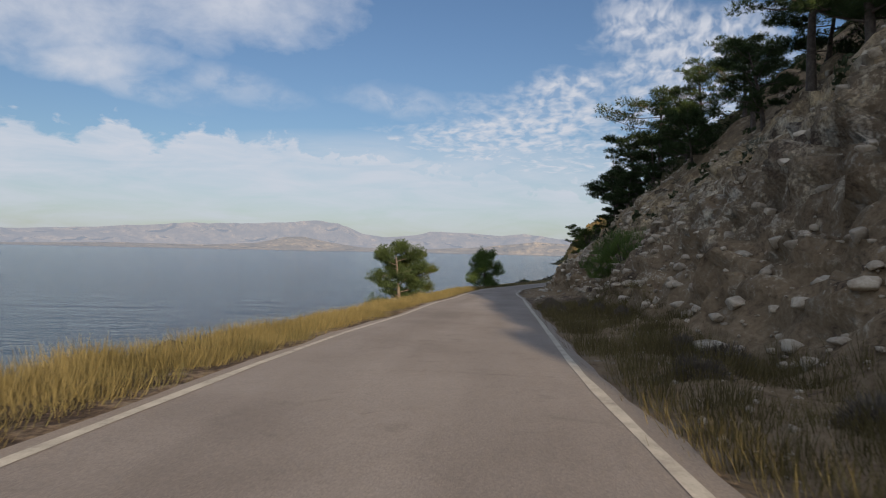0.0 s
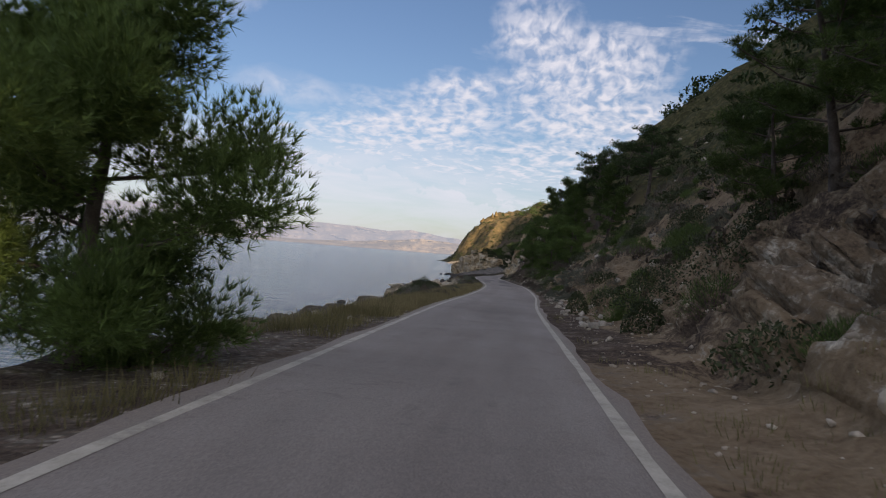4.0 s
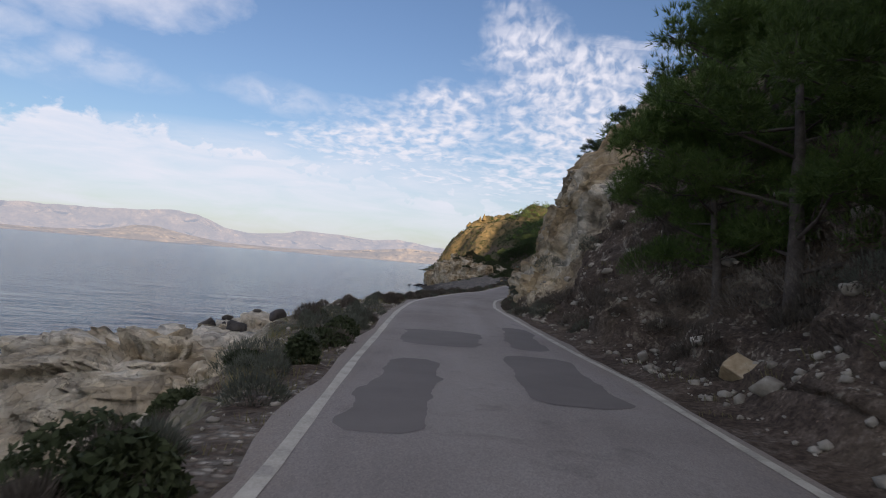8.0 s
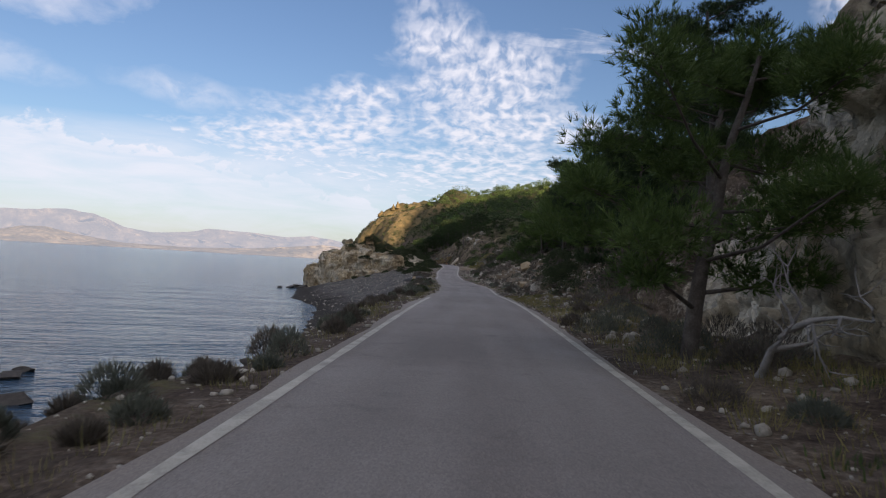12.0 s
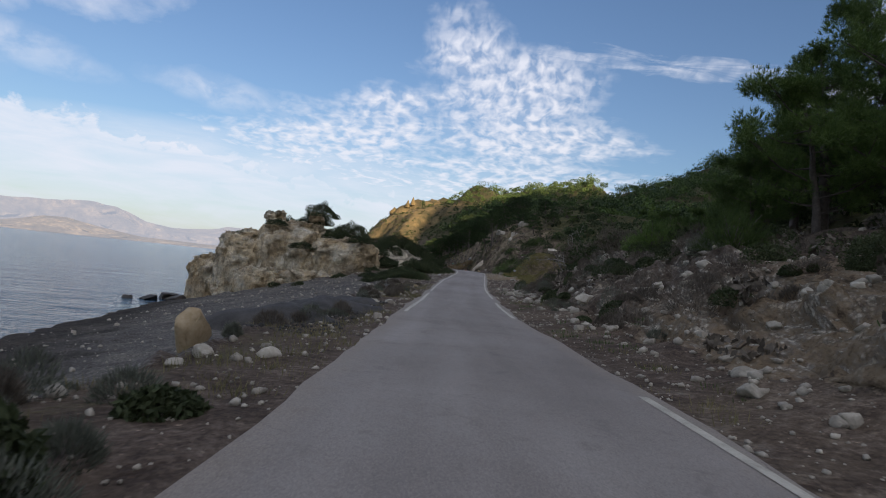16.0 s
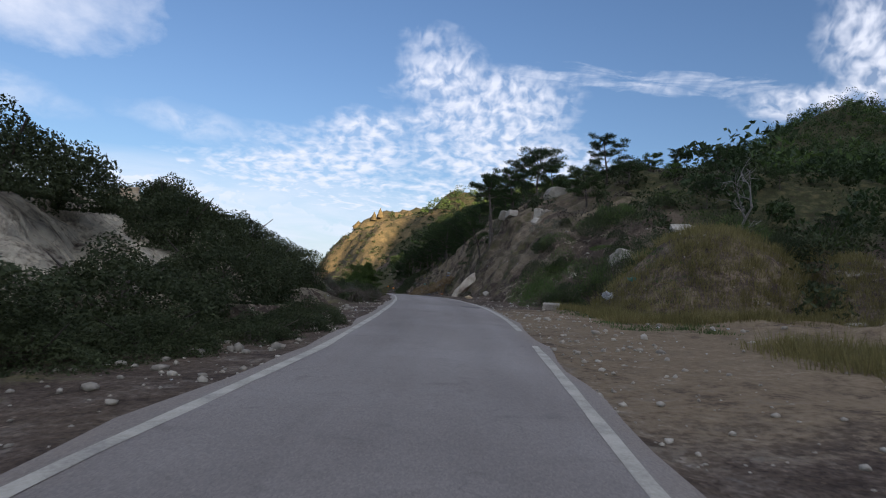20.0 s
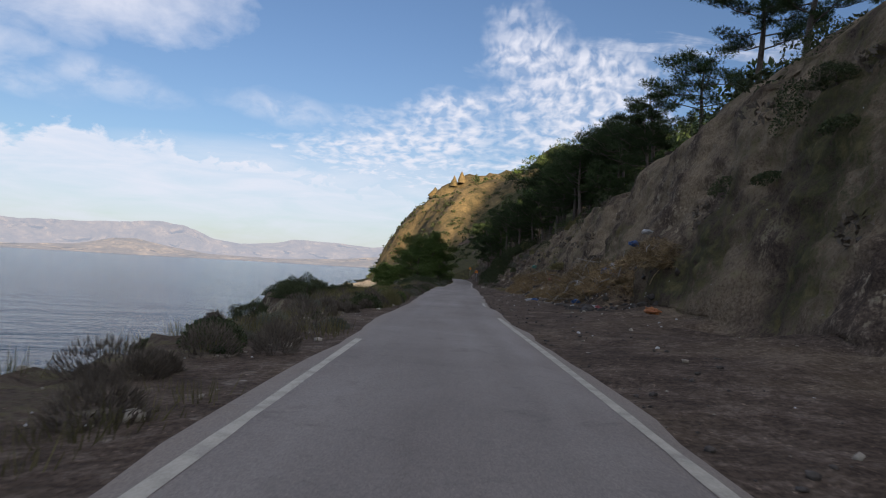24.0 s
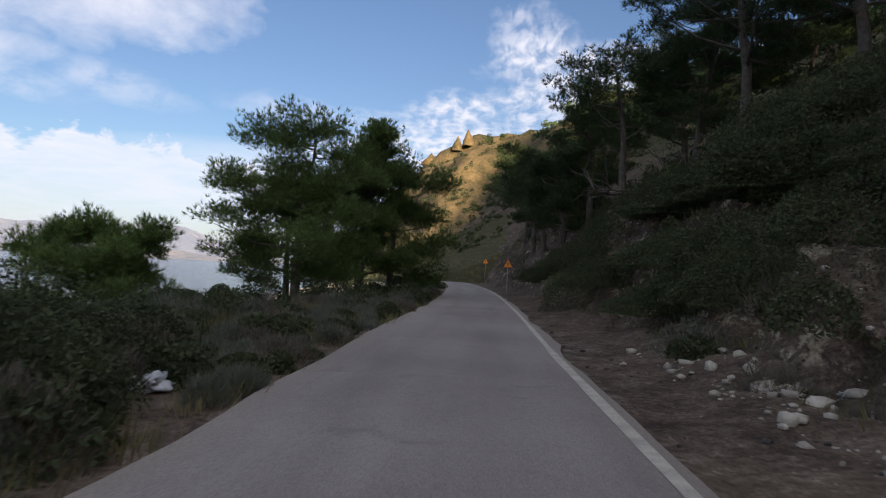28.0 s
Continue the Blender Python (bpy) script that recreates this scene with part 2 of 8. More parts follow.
def terrain_material():
    """Earth, rock, pebbles and undergrowth, blended by what the ground is made of."""
    m = bpy.data.materials.new("ground_mix")
    m.use_nodes = True
    t = m.node_tree
    b = t.nodes["Principled BSDF"]
    geo = t.nodes.new("ShaderNodeNewGeometry")
    pos = geo.outputs["Position"]

    def attr(name):
        a = t.nodes.new("ShaderNodeAttribute")
        a.attribute_name = name
        return a.outputs["Fac"]
    n_big = noise_tex(t, pos, 0.35, 6.0, 0.62)
    n_mid = noise_tex(t, pos, 1.6, 6.0, 0.65)
    n_fine = noise_tex(t, pos, 9.0, 4.0, 0.65)
    stones = t.nodes.new("ShaderNodeTexVoronoi")
    stones.inputs["Scale"].default_value = 7.0
    wire(t, pos, stones.inputs["Vector"])
    stones2 = t.nodes.new("ShaderNodeTexVoronoi")
    stones2.inputs["Scale"].default_value = 13.0
    wire(t, pos, stones2.inputs["Vector"])
    # joints: the rock breaks along leaning planes into blocks of two sizes
    lean = t.nodes.new("ShaderNodeMapping")
    lean.inputs["Rotation"].default_value = (0.30, 0.18, 0.5)
    lean.inputs["Scale"].default_value = (1.0, 1.0, 0.72)
    wire(t, pos, lean.inputs["Vector"])
    wob = t.nodes.new("ShaderNodeMix")
    wob.data_type, wob.blend_type = "RGBA", "LINEAR_LIGHT"
    wob.inputs[0].default_value = 0.34
    wire(t, lean.outputs[0], wob.inputs[6])
    nv = t.nodes.new("ShaderNodeTexNoise")
    nv.inputs["Scale"].default_value = 1.9
    nv.inputs["Detail"].default_value = 5.0
    wire(t, pos, nv.inputs["Vector"])
    wire(t, nv.outputs["Color"], wob.inputs[7])

    def jointed(scale):
        """Distance to the crack, the tilted face of each block, and a tone of its own."""
        edge, cell = t.nodes.new("ShaderNodeTexVoronoi"), t.nodes.new("ShaderNodeTexVoronoi")
        edge.feature = "DISTANCE_TO_EDGE"
        for n in (edge, cell):
            n.inputs["Scale"].default_value = scale
            n.inputs["Randomness"].default_value = 0.9
            wire(t, wob.outputs[2], n.inputs["Vector"])
        off, dirn, dot = (t.nodes.new("ShaderNodeVectorMath") for _ in range(3))
        off.operation, dirn.operation, dot.operation = "SUBTRACT", "SUBTRACT", "DOT_PRODUCT"
        wire(t, wob.outputs[2], off.inputs[0]), wire(t, cell.outputs["Position"], off.inputs[1])
        wire(t, cell.outputs["Color"], dirn.inputs[0])
        dirn.inputs[1].default_value = (0.5, 0.5, 0.5)
        wire(t, off.outputs[0], dot.inputs[0]), wire(t, dirn.outputs[0], dot.inputs[1])
        return math_node(t, "DIVIDE", edge.outputs["Distance"], scale), dot.outputs["Value"], cell.outputs["Color"]
    edge_a, face_a, tone_a = jointed(0.75)
    edge_b, face_b, tone_b = jointed(2.1)
    edge_c, face_c, tone_c = jointed(5.6)
    streak_v = t.nodes.new("ShaderNodeMapping")
    streak_v.inputs["Scale"].default_value = (1.2, 1.2, 0.18)
    wire(t, pos, streak_v.inputs["Vector"])
    streak = noise_tex(t, streak_v.outputs[0], 1.5, 4.0, 0.6)

    # earth carries crumbs and small stones of its own
    crumb = t.nodes.new("ShaderNodeTexVoronoi")
    crumb.inputs["Scale"].default_value = 30.0
    wire(t, pos, crumb.inputs["Vector"])
    ef = math_node(t, "ADD", math_node(t, "MULTIPLY", n_mid, 0.55), math_node(t, "MULTIPLY", n_fine, 0.45))
    earth = ramp(t, ef, [(0.36, EARTH[0]), (0.5, EARTH[1]), (0.63, EARTH[2])])
    earth = mix_rgb(t, 0.75, earth, ramp(t, crumb.outputs["Color"], [(0.15, (0.55, 0.55, 0.55)), (0.6, (1, 1, 1)), (0.88, (1.1, 1.1, 1.1)), (0.97, (2.6, 2.5, 2.4))]), "MULTIPLY")
    joint = math_node(t, "ADD", math_node(t, "MULTIPLY", attr("tone"), 0.62), math_node(t, "MULTIPLY", n_mid, 0.55))
    rock = ramp(t, joint, [(0.3, ROCK[0]), (0.48, ROCK[1]), (0.62, ROCK[2]), (0.75, ROCK[3])])
    rock = mix_rgb(t, math_node(t, "MULTIPLY", ramp(t, streak, [(0.54, (0, 0, 0)), (0.68, (1, 1, 1))]), 0.5), rock, (0.14, 0.13, 0.115))
    ochre = ramp(t, joint, [(0.34, (0.18, 0.128, 0.072)), (0.54, (0.345, 0.25, 0.14)), (0.74, (0.48, 0.375, 0.235))])
    ochre_f = math_node(t, "MULTIPLY", ramp(t, math_node(t, "ADD", n_big, math_node(t, "MULTIPLY", attr("ochre"), 0.12)), [(0.50, (0, 0, 0)), (0.66, (1, 1, 1))]), attr("ochre"))
    rock = mix_rgb(t, ochre_f, rock, ochre)
    earth = mix_rgb(t, math_node(t, "MULTIPLY", ochre_f, 0.75), earth, ramp(t, n_fine, [(0.35, (0.2, 0.145, 0.088)), (0.5, (0.31, 0.235, 0.15)), (0.66, (0.4, 0.315, 0.215))]))
    both = math_node(t, "MINIMUM", edge_a, math_node(t, "MULTIPLY", edge_b, 1.3))
    rock = mix_rgb(t, 0.8, rock, ramp(t, tone_c, [(0.15, (0.76, 0.76, 0.77)), (0.5, (1, 1, 1)), (0.9, (1.26, 1.24, 1.2))]), "MULTIPLY")
    rock = mix_rgb(t, 0.8, rock, ramp(t, tone_b, [(0.15, (0.82, 0.82, 0.83)), (0.5, (1, 1, 1)), (0.9, (1.18, 1.16, 1.13))]), "MULTIPLY")
    rock = mix_rgb(t, 0.8, rock, ramp(t, tone_a, [(0.15, (0.88, 0.88, 0.88)), (0.5, (1, 1, 1)), (0.9, (1.10, 1.09, 1.07))]), "MULTIPLY")
    crk = ramp(t, both, [(0.0, (0.42, 0.40, 0.38)), (0.006, (0.8, 0.79, 0.78)), (0.015, (1, 1, 1))])
    rock = mix_rgb(t, ramp(t, n_mid, [(0.42, (0, 0, 0)), (0.60, (0.9, 0.9, 0.9))]), rock, crk, "MULTIPLY")
    peb = mix_rgb(t, 0.5, ramp(t, stones2.outputs["Color"], [(0.1, (0.05, 0.044, 0.038)), (0.5, (0.14, 0.125, 0.11)), (0.9, (0.32, 0.295, 0.265))]),
                  ramp(t, n_mid, [(0.3, (0.065, 0.058, 0.05)), (0.7, (0.17, 0.15, 0.13))]))
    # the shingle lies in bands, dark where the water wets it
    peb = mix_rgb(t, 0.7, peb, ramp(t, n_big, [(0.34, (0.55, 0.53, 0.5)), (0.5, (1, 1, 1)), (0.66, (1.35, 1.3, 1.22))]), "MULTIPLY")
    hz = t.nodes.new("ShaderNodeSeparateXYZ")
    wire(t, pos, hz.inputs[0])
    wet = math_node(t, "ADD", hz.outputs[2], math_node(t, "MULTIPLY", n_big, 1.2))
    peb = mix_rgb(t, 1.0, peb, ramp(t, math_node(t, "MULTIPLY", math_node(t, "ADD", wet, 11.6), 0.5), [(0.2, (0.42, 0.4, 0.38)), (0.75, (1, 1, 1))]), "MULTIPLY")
    grav_s = ramp(t, stones.outputs["Distance"], [(0.2, (1, 1, 1)), (0.42, (0.35, 0.35, 0.35))])
    grav_c = ramp(t, stones.outputs["Color"], [(0.2, (0.22, 0.18, 0.135)), (0.6, (0.42, 0.365, 0.29)), (0.9, (0.60, 0.545, 0.46))])
    grav = mix_rgb(t, 1.0, grav_c, grav_s, "MULTIPLY")
    grav = mix_rgb(t, ramp(t, n_fine, [(0.45, (0, 0, 0)), (0.6, (1, 1, 1))]), grav, earth)
    veg = ramp(t, n_mid, [(0.3, (0.025, 0.028, 0.012)), (0.5, (0.06, 0.06, 0.028)), (0.7, (0.14, 0.115, 0.055))])

    def soft(a, gain=1.0):
        f = math_node(t, "ADD", a, math_node(t, "MULTIPLY", math_node(t, "SUBTRACT", n_mid, 0.5), 1.2 * gain))
        f = math_node(t, "ADD", f, math_node(t, "MULTIPLY", math_node(t, "SUBTRACT", n_fine, 0.5), 0.6 * gain))
        return ramp(t, f, [(0.38, (0, 0, 0)), (0.62, (1, 1, 1))])
    earth = mix_rgb(t, soft(attr("sand")), earth, ramp(t, ef, [(0.34, (0.13, 0.09, 0.054)), (0.5, (0.215, 0.155, 0.095)), (0.66, (0.30, 0.23, 0.15))]))
    col = mix_rgb(t, soft(attr("gravel")), earth, grav)
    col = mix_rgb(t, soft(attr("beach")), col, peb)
    col = mix_rgb(t, soft(attr("rock")), col, rock)
    col = mix_rgb(t, soft(attr("veg")), col, veg)
    wire(t, col, b.inputs["Base Color"])
    b.inputs["Roughness"].default_value = 0.92
    b.inputs["Specular IOR Level"].default_value = 0.06
    h = math_node(t, "ADD", math_node(t, "MULTIPLY", n_mid, 1.0), math_node(t, "MULTIPLY", n_fine, 0.35))
    h = math_node(t, "ADD", h, math_node(t, "MULTIPLY", math_node(t, "MINIMUM", both, 0.012), math_node(t, "MULTIPLY", attr("rock"), 7.0)))
    h = math_node(t, "ADD", h, math_node(t, "MULTIPLY", math_node(t, "ADD", math_node(t, "MULTIPLY", face_a, 4.5), math_node(t, "ADD", math_node(t, "MULTIPLY", face_b, 4.5), math_node(t, "MULTIPLY", face_c, 5.0))), attr("rock")))
    h = math_node(t, "SUBTRACT", h, math_node(t, "MULTIPLY", stones2.outputs["Distance"], math_node(t, "MULTIPLY", attr("beach"), 0.7)))
    h = math_node(t, "SUBTRACT", h, math_node(t, "MULTIPLY", stones.outputs["Distance"], math_node(t, "MULTIPLY", attr("gravel"), 0.6)))
    bp = t.nodes.new("ShaderNodeBump")
    bp.inputs["Strength"].default_value = 0.9
    bp.inputs["Distance"].default_value = 0.12
    wire(t, h, bp.inputs["Height"])
    wire(t, bp.outputs[0], b.inputs["Normal"])
    return m


EARTH = ((0.05, 0.036, 0.027), (0.10, 0.073, 0.054), (0.19, 0.145, 0.11))
ROCK = ((0.205, 0.165, 0.113), (0.365, 0.308, 0.22), (0.48, 0.42, 0.315), (0.58, 0.52, 0.415))
M_GROUND = terrain_material()


def asphalt_material():
    """Worn asphalt: coarse grain, wheel tracks, stains, fine cracks and dusty edges."""
    m = bpy.data.materials.new("asphalt")
    m.use_nodes = True
    t = m.node_tree
    b = t.nodes["Principled BSDF"]
    pos = t.nodes.new("ShaderNodeNewGeometry").outputs["Position"]

    def attr(name):
        a = t.nodes.new("ShaderNodeAttribute")
        a.attribute_name = name
        return a.outputs["Fac"]
    across, along = attr("across"), attr("along")
    strip_v = t.nodes.new("ShaderNodeCombineXYZ")
    wire(t, math_node(t, "MULTIPLY", across, 3.0), strip_v.inputs[0])
    wire(t, math_node(t, "MULTIPLY", along, 0.07), strip_v.inputs[1])
    broad = noise_tex(t, pos, 0.22, 5.0, 0.6, 0.4)
    blot = noise_tex(t, pos, 1.7, 5.0, 0.65, 0.8)
    run = noise_tex(t, strip_v.outputs[0], 1.0, 4.0, 0.6, 0.2)
    grain = noise_tex(t, pos, 60.0, 3.0, 0.7)
    grit = t.nodes.new("ShaderNodeTexVoronoi")
    grit.inputs["Scale"].default_value = 75.0
    wire(t, pos, grit.inputs["Vector"])
    fac = math_node(t, "ADD", math_node(t, "MULTIPLY", broad, 0.5), math_node(t, "MULTIPLY", run, 0.5))
    col = ramp(t, fac, [(0.36, (0.205, 0.173, 0.148)), (0.5, (0.262, 0.225, 0.195)), (0.64, (0.315, 0.274, 0.240))])
    dark = math_node(t, "MULTIPLY", ramp(t, blot, [(0.58, (0, 0, 0)), (0.74, (1, 1, 1))]), 0.45)
    col = mix_rgb(t, dark, col, (0.12, 0.10, 0.086))
    # wheel tracks, worn a little darker and smoother
    w = math_node(t, "ABSOLUTE", math_node(t, "SUBTRACT", math_node(t, "ABSOLUTE", math_node(t, "SUBTRACT", across, 0.5)), 0.21))
    track = math_node(t, "MULTIPLY", ramp(t, w, [(0.0, (1, 1, 1)), (0.11, (0, 0, 0))]), 0.22)
    col = mix_rgb(t, track, col, (0.165, 0.14, 0.12))
    # dust washed in from the verges
    edge = math_node(t, "ADD", math_node(t, "ABSOLUTE", math_node(t, "SUBTRACT", across, 0.5)), math_node(t, "MULTIPLY", math_node(t, "SUBTRACT", blot, 0.5), 0.14))
    col = mix_rgb(t, math_node(t, "MULTIPLY", ramp(t, edge, [(0.40, (0, 0, 0)), (0.50, (1, 1, 1))]), 0.6), col, (0.27, 0.22, 0.17))
    # cracks
    wv = t.nodes.new("ShaderNodeMix")
    wv.data_type, wv.blend_type = "RGBA", "LINEAR_LIGHT"
    wv.inputs[0].default_value = 0.5
    nz = t.nodes.new("ShaderNodeTexNoise")
    nz.inputs["Scale"].default_value = 1.4
    wire(t, pos, nz.inputs["Vector"])
    wire(t, pos, wv.inputs[6]), wire(t, nz.outputs["Color"], wv.inputs[7])
    ck = t.nodes.new("ShaderNodeTexVoronoi")
    ck.feature = "DISTANCE_TO_EDGE"
    ck.inputs["Scale"].default_value = 0.45
    wire(t, wv.outputs[2], ck.inputs["Vector"])
    line = math_node(t, "MULTIPLY", ramp(t, ck.outputs["Distance"], [(0.0, (1, 1, 1)), (0.004, (0, 0, 0))]), ramp(t, broad, [(0.5, (0, 0, 0)), (0.62, (1, 1, 1))]))
    col = mix_rgb(t, math_node(t, "MULTIPLY", line, 0.35), col, (0.07, 0.06, 0.052))
    col = mix_rgb(t, 0.55, col, ramp(t, grit.outputs["Color"], [(0.0, (0.55, 0.54, 0.53)), (0.6, (1, 1, 1)), (0.95, (1.35, 1.34, 1.3))]), "MULTIPLY")
    wire(t, col, b.inputs["Base Color"])
    b.inputs["Roughness"].default_value = 0.88
    b.inputs["Specular IOR Level"].default_value = 0.3
    bp = t.nodes.new("ShaderNodeBump")
    bp.inputs["Strength"].default_value = 0.5
    bp.inputs["Distance"].default_value = 0.012
    wire(t, math_node(t, "SUBTRACT", math_node(t, "ADD", grain, math_node(t, "MULTIPLY", blot, 1.5)), math_node(t, "MULTIPLY", line, 1.5)), bp.inputs["Height"])
    wire(t, bp.outputs[0], b.inputs["Normal"])
    return m


M_ASPHALT = asphalt_material()
M_PATCH = material("asphalt_patch", [(0.135, 0.115, 0.10), (0.185, 0.16, 0.138)], 0.8, 0.9, 0.3, 90.0, bump_dist=0.01)
M_LINE = material("road_paint", [(0.24, 0.21, 0.18), (0.44, 0.395, 0.315), (0.60, 0.545, 0.45)], 2.6, 0.8, 0.15, 14.0)
M_PINE = material("pine_needles", [(0.045, 0.075, 0.018), (0.085, 0.13, 0.03), (0.13, 0.18, 0.05)], 1.0, 0.7, 0, 6.0, random_tint=0.5, transl=0.25)
M_PINE_DARK = material("dark_pine_needles", [(0.022, 0.038, 0.012), (0.042, 0.066, 0.02), (0.07, 0.098, 0.034)], 1.0, 0.7, 0, 6.0, random_tint=0.5, transl=0.2)
# yellower copy of the pine needles, sunlight put into the colour
M_PINE_LIT = material("sunlit_tint_needles", [(0.035, 0.052, 0.012), (0.075, 0.092, 0.02), (0.13, 0.135, 0.034)], 1.0, 0.7, 0, 6.0, random_tint=0.4, transl=0.3)
M_BUSH = material("shrub_leaves", [(0.028, 0.038, 0.014), (0.050, 0.062, 0.024), (0.085, 0.096, 0.040)], 1.2, 0.8, 0, 8.0, random_tint=0.32, transl=0.2)
M_SAGE = material("sage_leaves", [(0.085, 0.092, 0.065), (0.14, 0.145, 0.105), (0.21, 0.21, 0.155)], 1.2, 0.85, 0, 8.0, random_tint=0.4, transl=0.2)
M_DRY = material("dry_twigs", [(0.065, 0.053, 0.040), (0.12, 0.098, 0.074), (0.20, 0.165, 0.125)], 1.2, 0.9, 0, 8.0, random_tint=0.4)
M_GRASS = material("dry_grass", [(0.072, 0.06, 0.024), (0.145, 0.116, 0.046), (0.25, 0.20, 0.09)], 0.6, 0.85, 0, 10.0, random_tint=0.5, transl=0.35)
M_GRASS_DULL = material("dull_grass", [(0.09, 0.085, 0.035), (0.16, 0.14, 0.06), (0.25, 0.20, 0.095)], 0.6, 0.85, 0, 10.0, random_tint=0.5, transl=0.3)
M_STRAW = material("pale_straw", [(0.13, 0.105, 0.045), (0.27, 0.22, 0.11), (0.42, 0.35, 0.19)], 0.6, 0.85, 0, 10.0, random_tint=0.5, transl=0.3)
M_OLIVE_GRASS = material("olive_grass", [(0.10, 0.088, 0.028), (0.2, 0.168, 0.06), (0.33, 0.275, 0.12)], 0.6, 0.85, 0, 10.0, random_tint=0.5, transl=0.3)
M_GREEN_GRASS = material("green_grass", [(0.045, 0.075, 0.02), (0.07, 0.11, 0.03), (0.11, 0.15, 0.05)], 0.8, 0.85, 0, 10.0, random_tint=0.4, transl=0.3)
M_BARK = material("bark", [(0.05, 0.038, 0.03), (0.10, 0.08, 0.065), (0.17, 0.145, 0.12)], 5.0, 0.9, 0.8, 6.0)
M_DEADWOOD = material("dead_wood", [(0.16, 0.14, 0.125), (0.25, 0.225, 0.2), (0.34, 0.31, 0.28)], 5.0, 0.9, 0.6, 6.0)
M_HEADLAND = material("ochre_headland", [(0.03, 0.032, 0.013), (0.075, 0.06, 0.027), (0.15, 0.108, 0.048), (0.22, 0.16, 0.075)], 0.16, 0.95, 0.8, 7.0, bump_dist=1.2)
M_STONE = material("limestone", [(0.165, 0.14, 0.106), (0.32, 0.28, 0.22), (0.47, 0.42, 0.34)], 1.8, 0.9, 0.7, 9.0, random_tint=0.35, bump_dist=0.05)
M_STONE_DARK = material("wet_stone", [(0.025, 0.021, 0.018), (0.055, 0.046, 0.038), (0.11, 0.093, 0.076)], 1.8, 0.7, 0.7, 9.0, random_tint=0.3, bump_dist=0.05)
M_STONE_TAN = material("tan_limestone", [(0.19, 0.15, 0.105), (0.36, 0.30, 0.225), (0.52, 0.455, 0.36)], 1.8, 0.9, 0.7, 9.0, random_tint=0.35, bump_dist=0.05)
M_STONE_OCHRE = material("ochre_limestone", [(0.20, 0.14, 0.075), (0.34, 0.25, 0.145), (0.46, 0.37, 0.25)], 1.5, 0.9, 0.7, 9.0, random_tint=0.3, bump_dist=0.05)

# ---- the lie of the land ----
SEA_Z = -12.2
EYE = 1.35
rng = np.random.default_rng(7)


def hash3(i, j, k, seed=0):
    h = (i.astype(np.int64) * 374761393 + j.astype(np.int64) * 668265263 + k.astype(np.int64) * 2147483647 + seed * 144665) & 0x7FFFFFFF
    h = ((h ^ (h >> 13)) * 1274126177) & 0x7FFFFFFF
    h = (h ^ (h >> 16)) & 0x7FFFFFFF
    return (h % 100003) / 100003.0


def value_noise(p, seed=0):
    """Smooth noise, -1 to 1, for an array of points."""
    f = np.floor(p)
    d = p - f
    d = d * d * (3 - 2 * d)
    i, j, k = f[:, 0], f[:, 1], f[:, 2]
    r = 0
    for a in (0, 1):
        for b in (0, 1):
            for c in (0, 1):
                w = (d[:, 0] if a else 1 - d[:, 0]) * (d[:, 1] if b else 1 - d[:, 1]) * (d[:, 2] if c else 1 - d[:, 2])
                r = r + w * hash3(i + a, j + b, k + c, seed)
    return 2 * r - 1


def fbm(p, octaves=4, seed=0):
    r, amp, q = 0, 1.0, p.copy()
    for o in range(octaves):
        r = r + amp * value_noise(q, seed + o)
        amp *= 0.5
        q = q * 2.03 + 11.7
    return r


def blocks(p, seed=0):
    """Broken rock: a random step per cell of a jittered lattice, with grooves where cells meet."""
    f = np.floor(p)
    best = np.full(len(p), 9.0)
    second = np.full(len(p), 9.0)
    val = np.zeros(len(p))
    for a in (-1, 0, 1):
        for b in (-1, 0, 1):
            for c in (-1, 0, 1):
                i, j, k = f[:, 0] + a, f[:, 1] + b, f[:, 2] + c
                q = np.stack([i + hash3(i, j, k, seed + 1), j + hash3(i, j, k, seed + 2), k + hash3(i, j, k, seed + 3)], -1)
                d = ((q - p) ** 2).sum(-1)
                near = d < best
                second = np.where(near, best, np.minimum(second, d))
                val = np.where(near, hash3(i, j, k, seed + 4), val)
                best = np.where(near, d, best)
    groove = np.clip((np.sqrt(second) - np.sqrt(best)) / 0.16, 0, 1)
    return val * 2 - 1, groove


def facets(p, seed=0, tilt=0.9, gap=0.12):
    """Jointed rock: angular blocks, each standing out by its own amount with a tilted face, cracks between; also a tone per block."""
    f = np.floor(p)
    best, second = np.full(len(p), 9.0), np.full(len(p), 9.0)
    val, tone = np.zeros(len(p)), np.zeros(len(p))
    for a in (-1, 0, 1):
        for b in (-1, 0, 1):
            for c in (-1, 0, 1):
                i, j, k = f[:, 0] + a, f[:, 1] + b, f[:, 2] + c
                d = p - np.stack([i + hash3(i, j, k, seed + 1), j + hash3(i, j, k, seed + 2), k + hash3(i, j, k, seed + 3)], -1)
                r = (np.abs(d) ** 3).sum(-1) ** (1 / 3)
                nearer = r < best
                second = np.where(nearer, best, np.minimum(second, r))
                lean = (hash3(i, j, k, seed + 5) - 0.5) * d[:, 0] + (hash3(i, j, k, seed + 6) - 0.5) * d[:, 1] + (hash3(i, j, k, seed + 7) - 0.5) * d[:, 2]
                val = np.where(nearer, hash3(i, j, k, seed + 4) * 2 - 1 + 2 * tilt * lean, val)
                tone = np.where(nearer, hash3(i, j, k, seed + 8), tone)
                best = np.where(nearer, r, best)
    return val, np.clip((second - best) / gap, 0, 1), tone


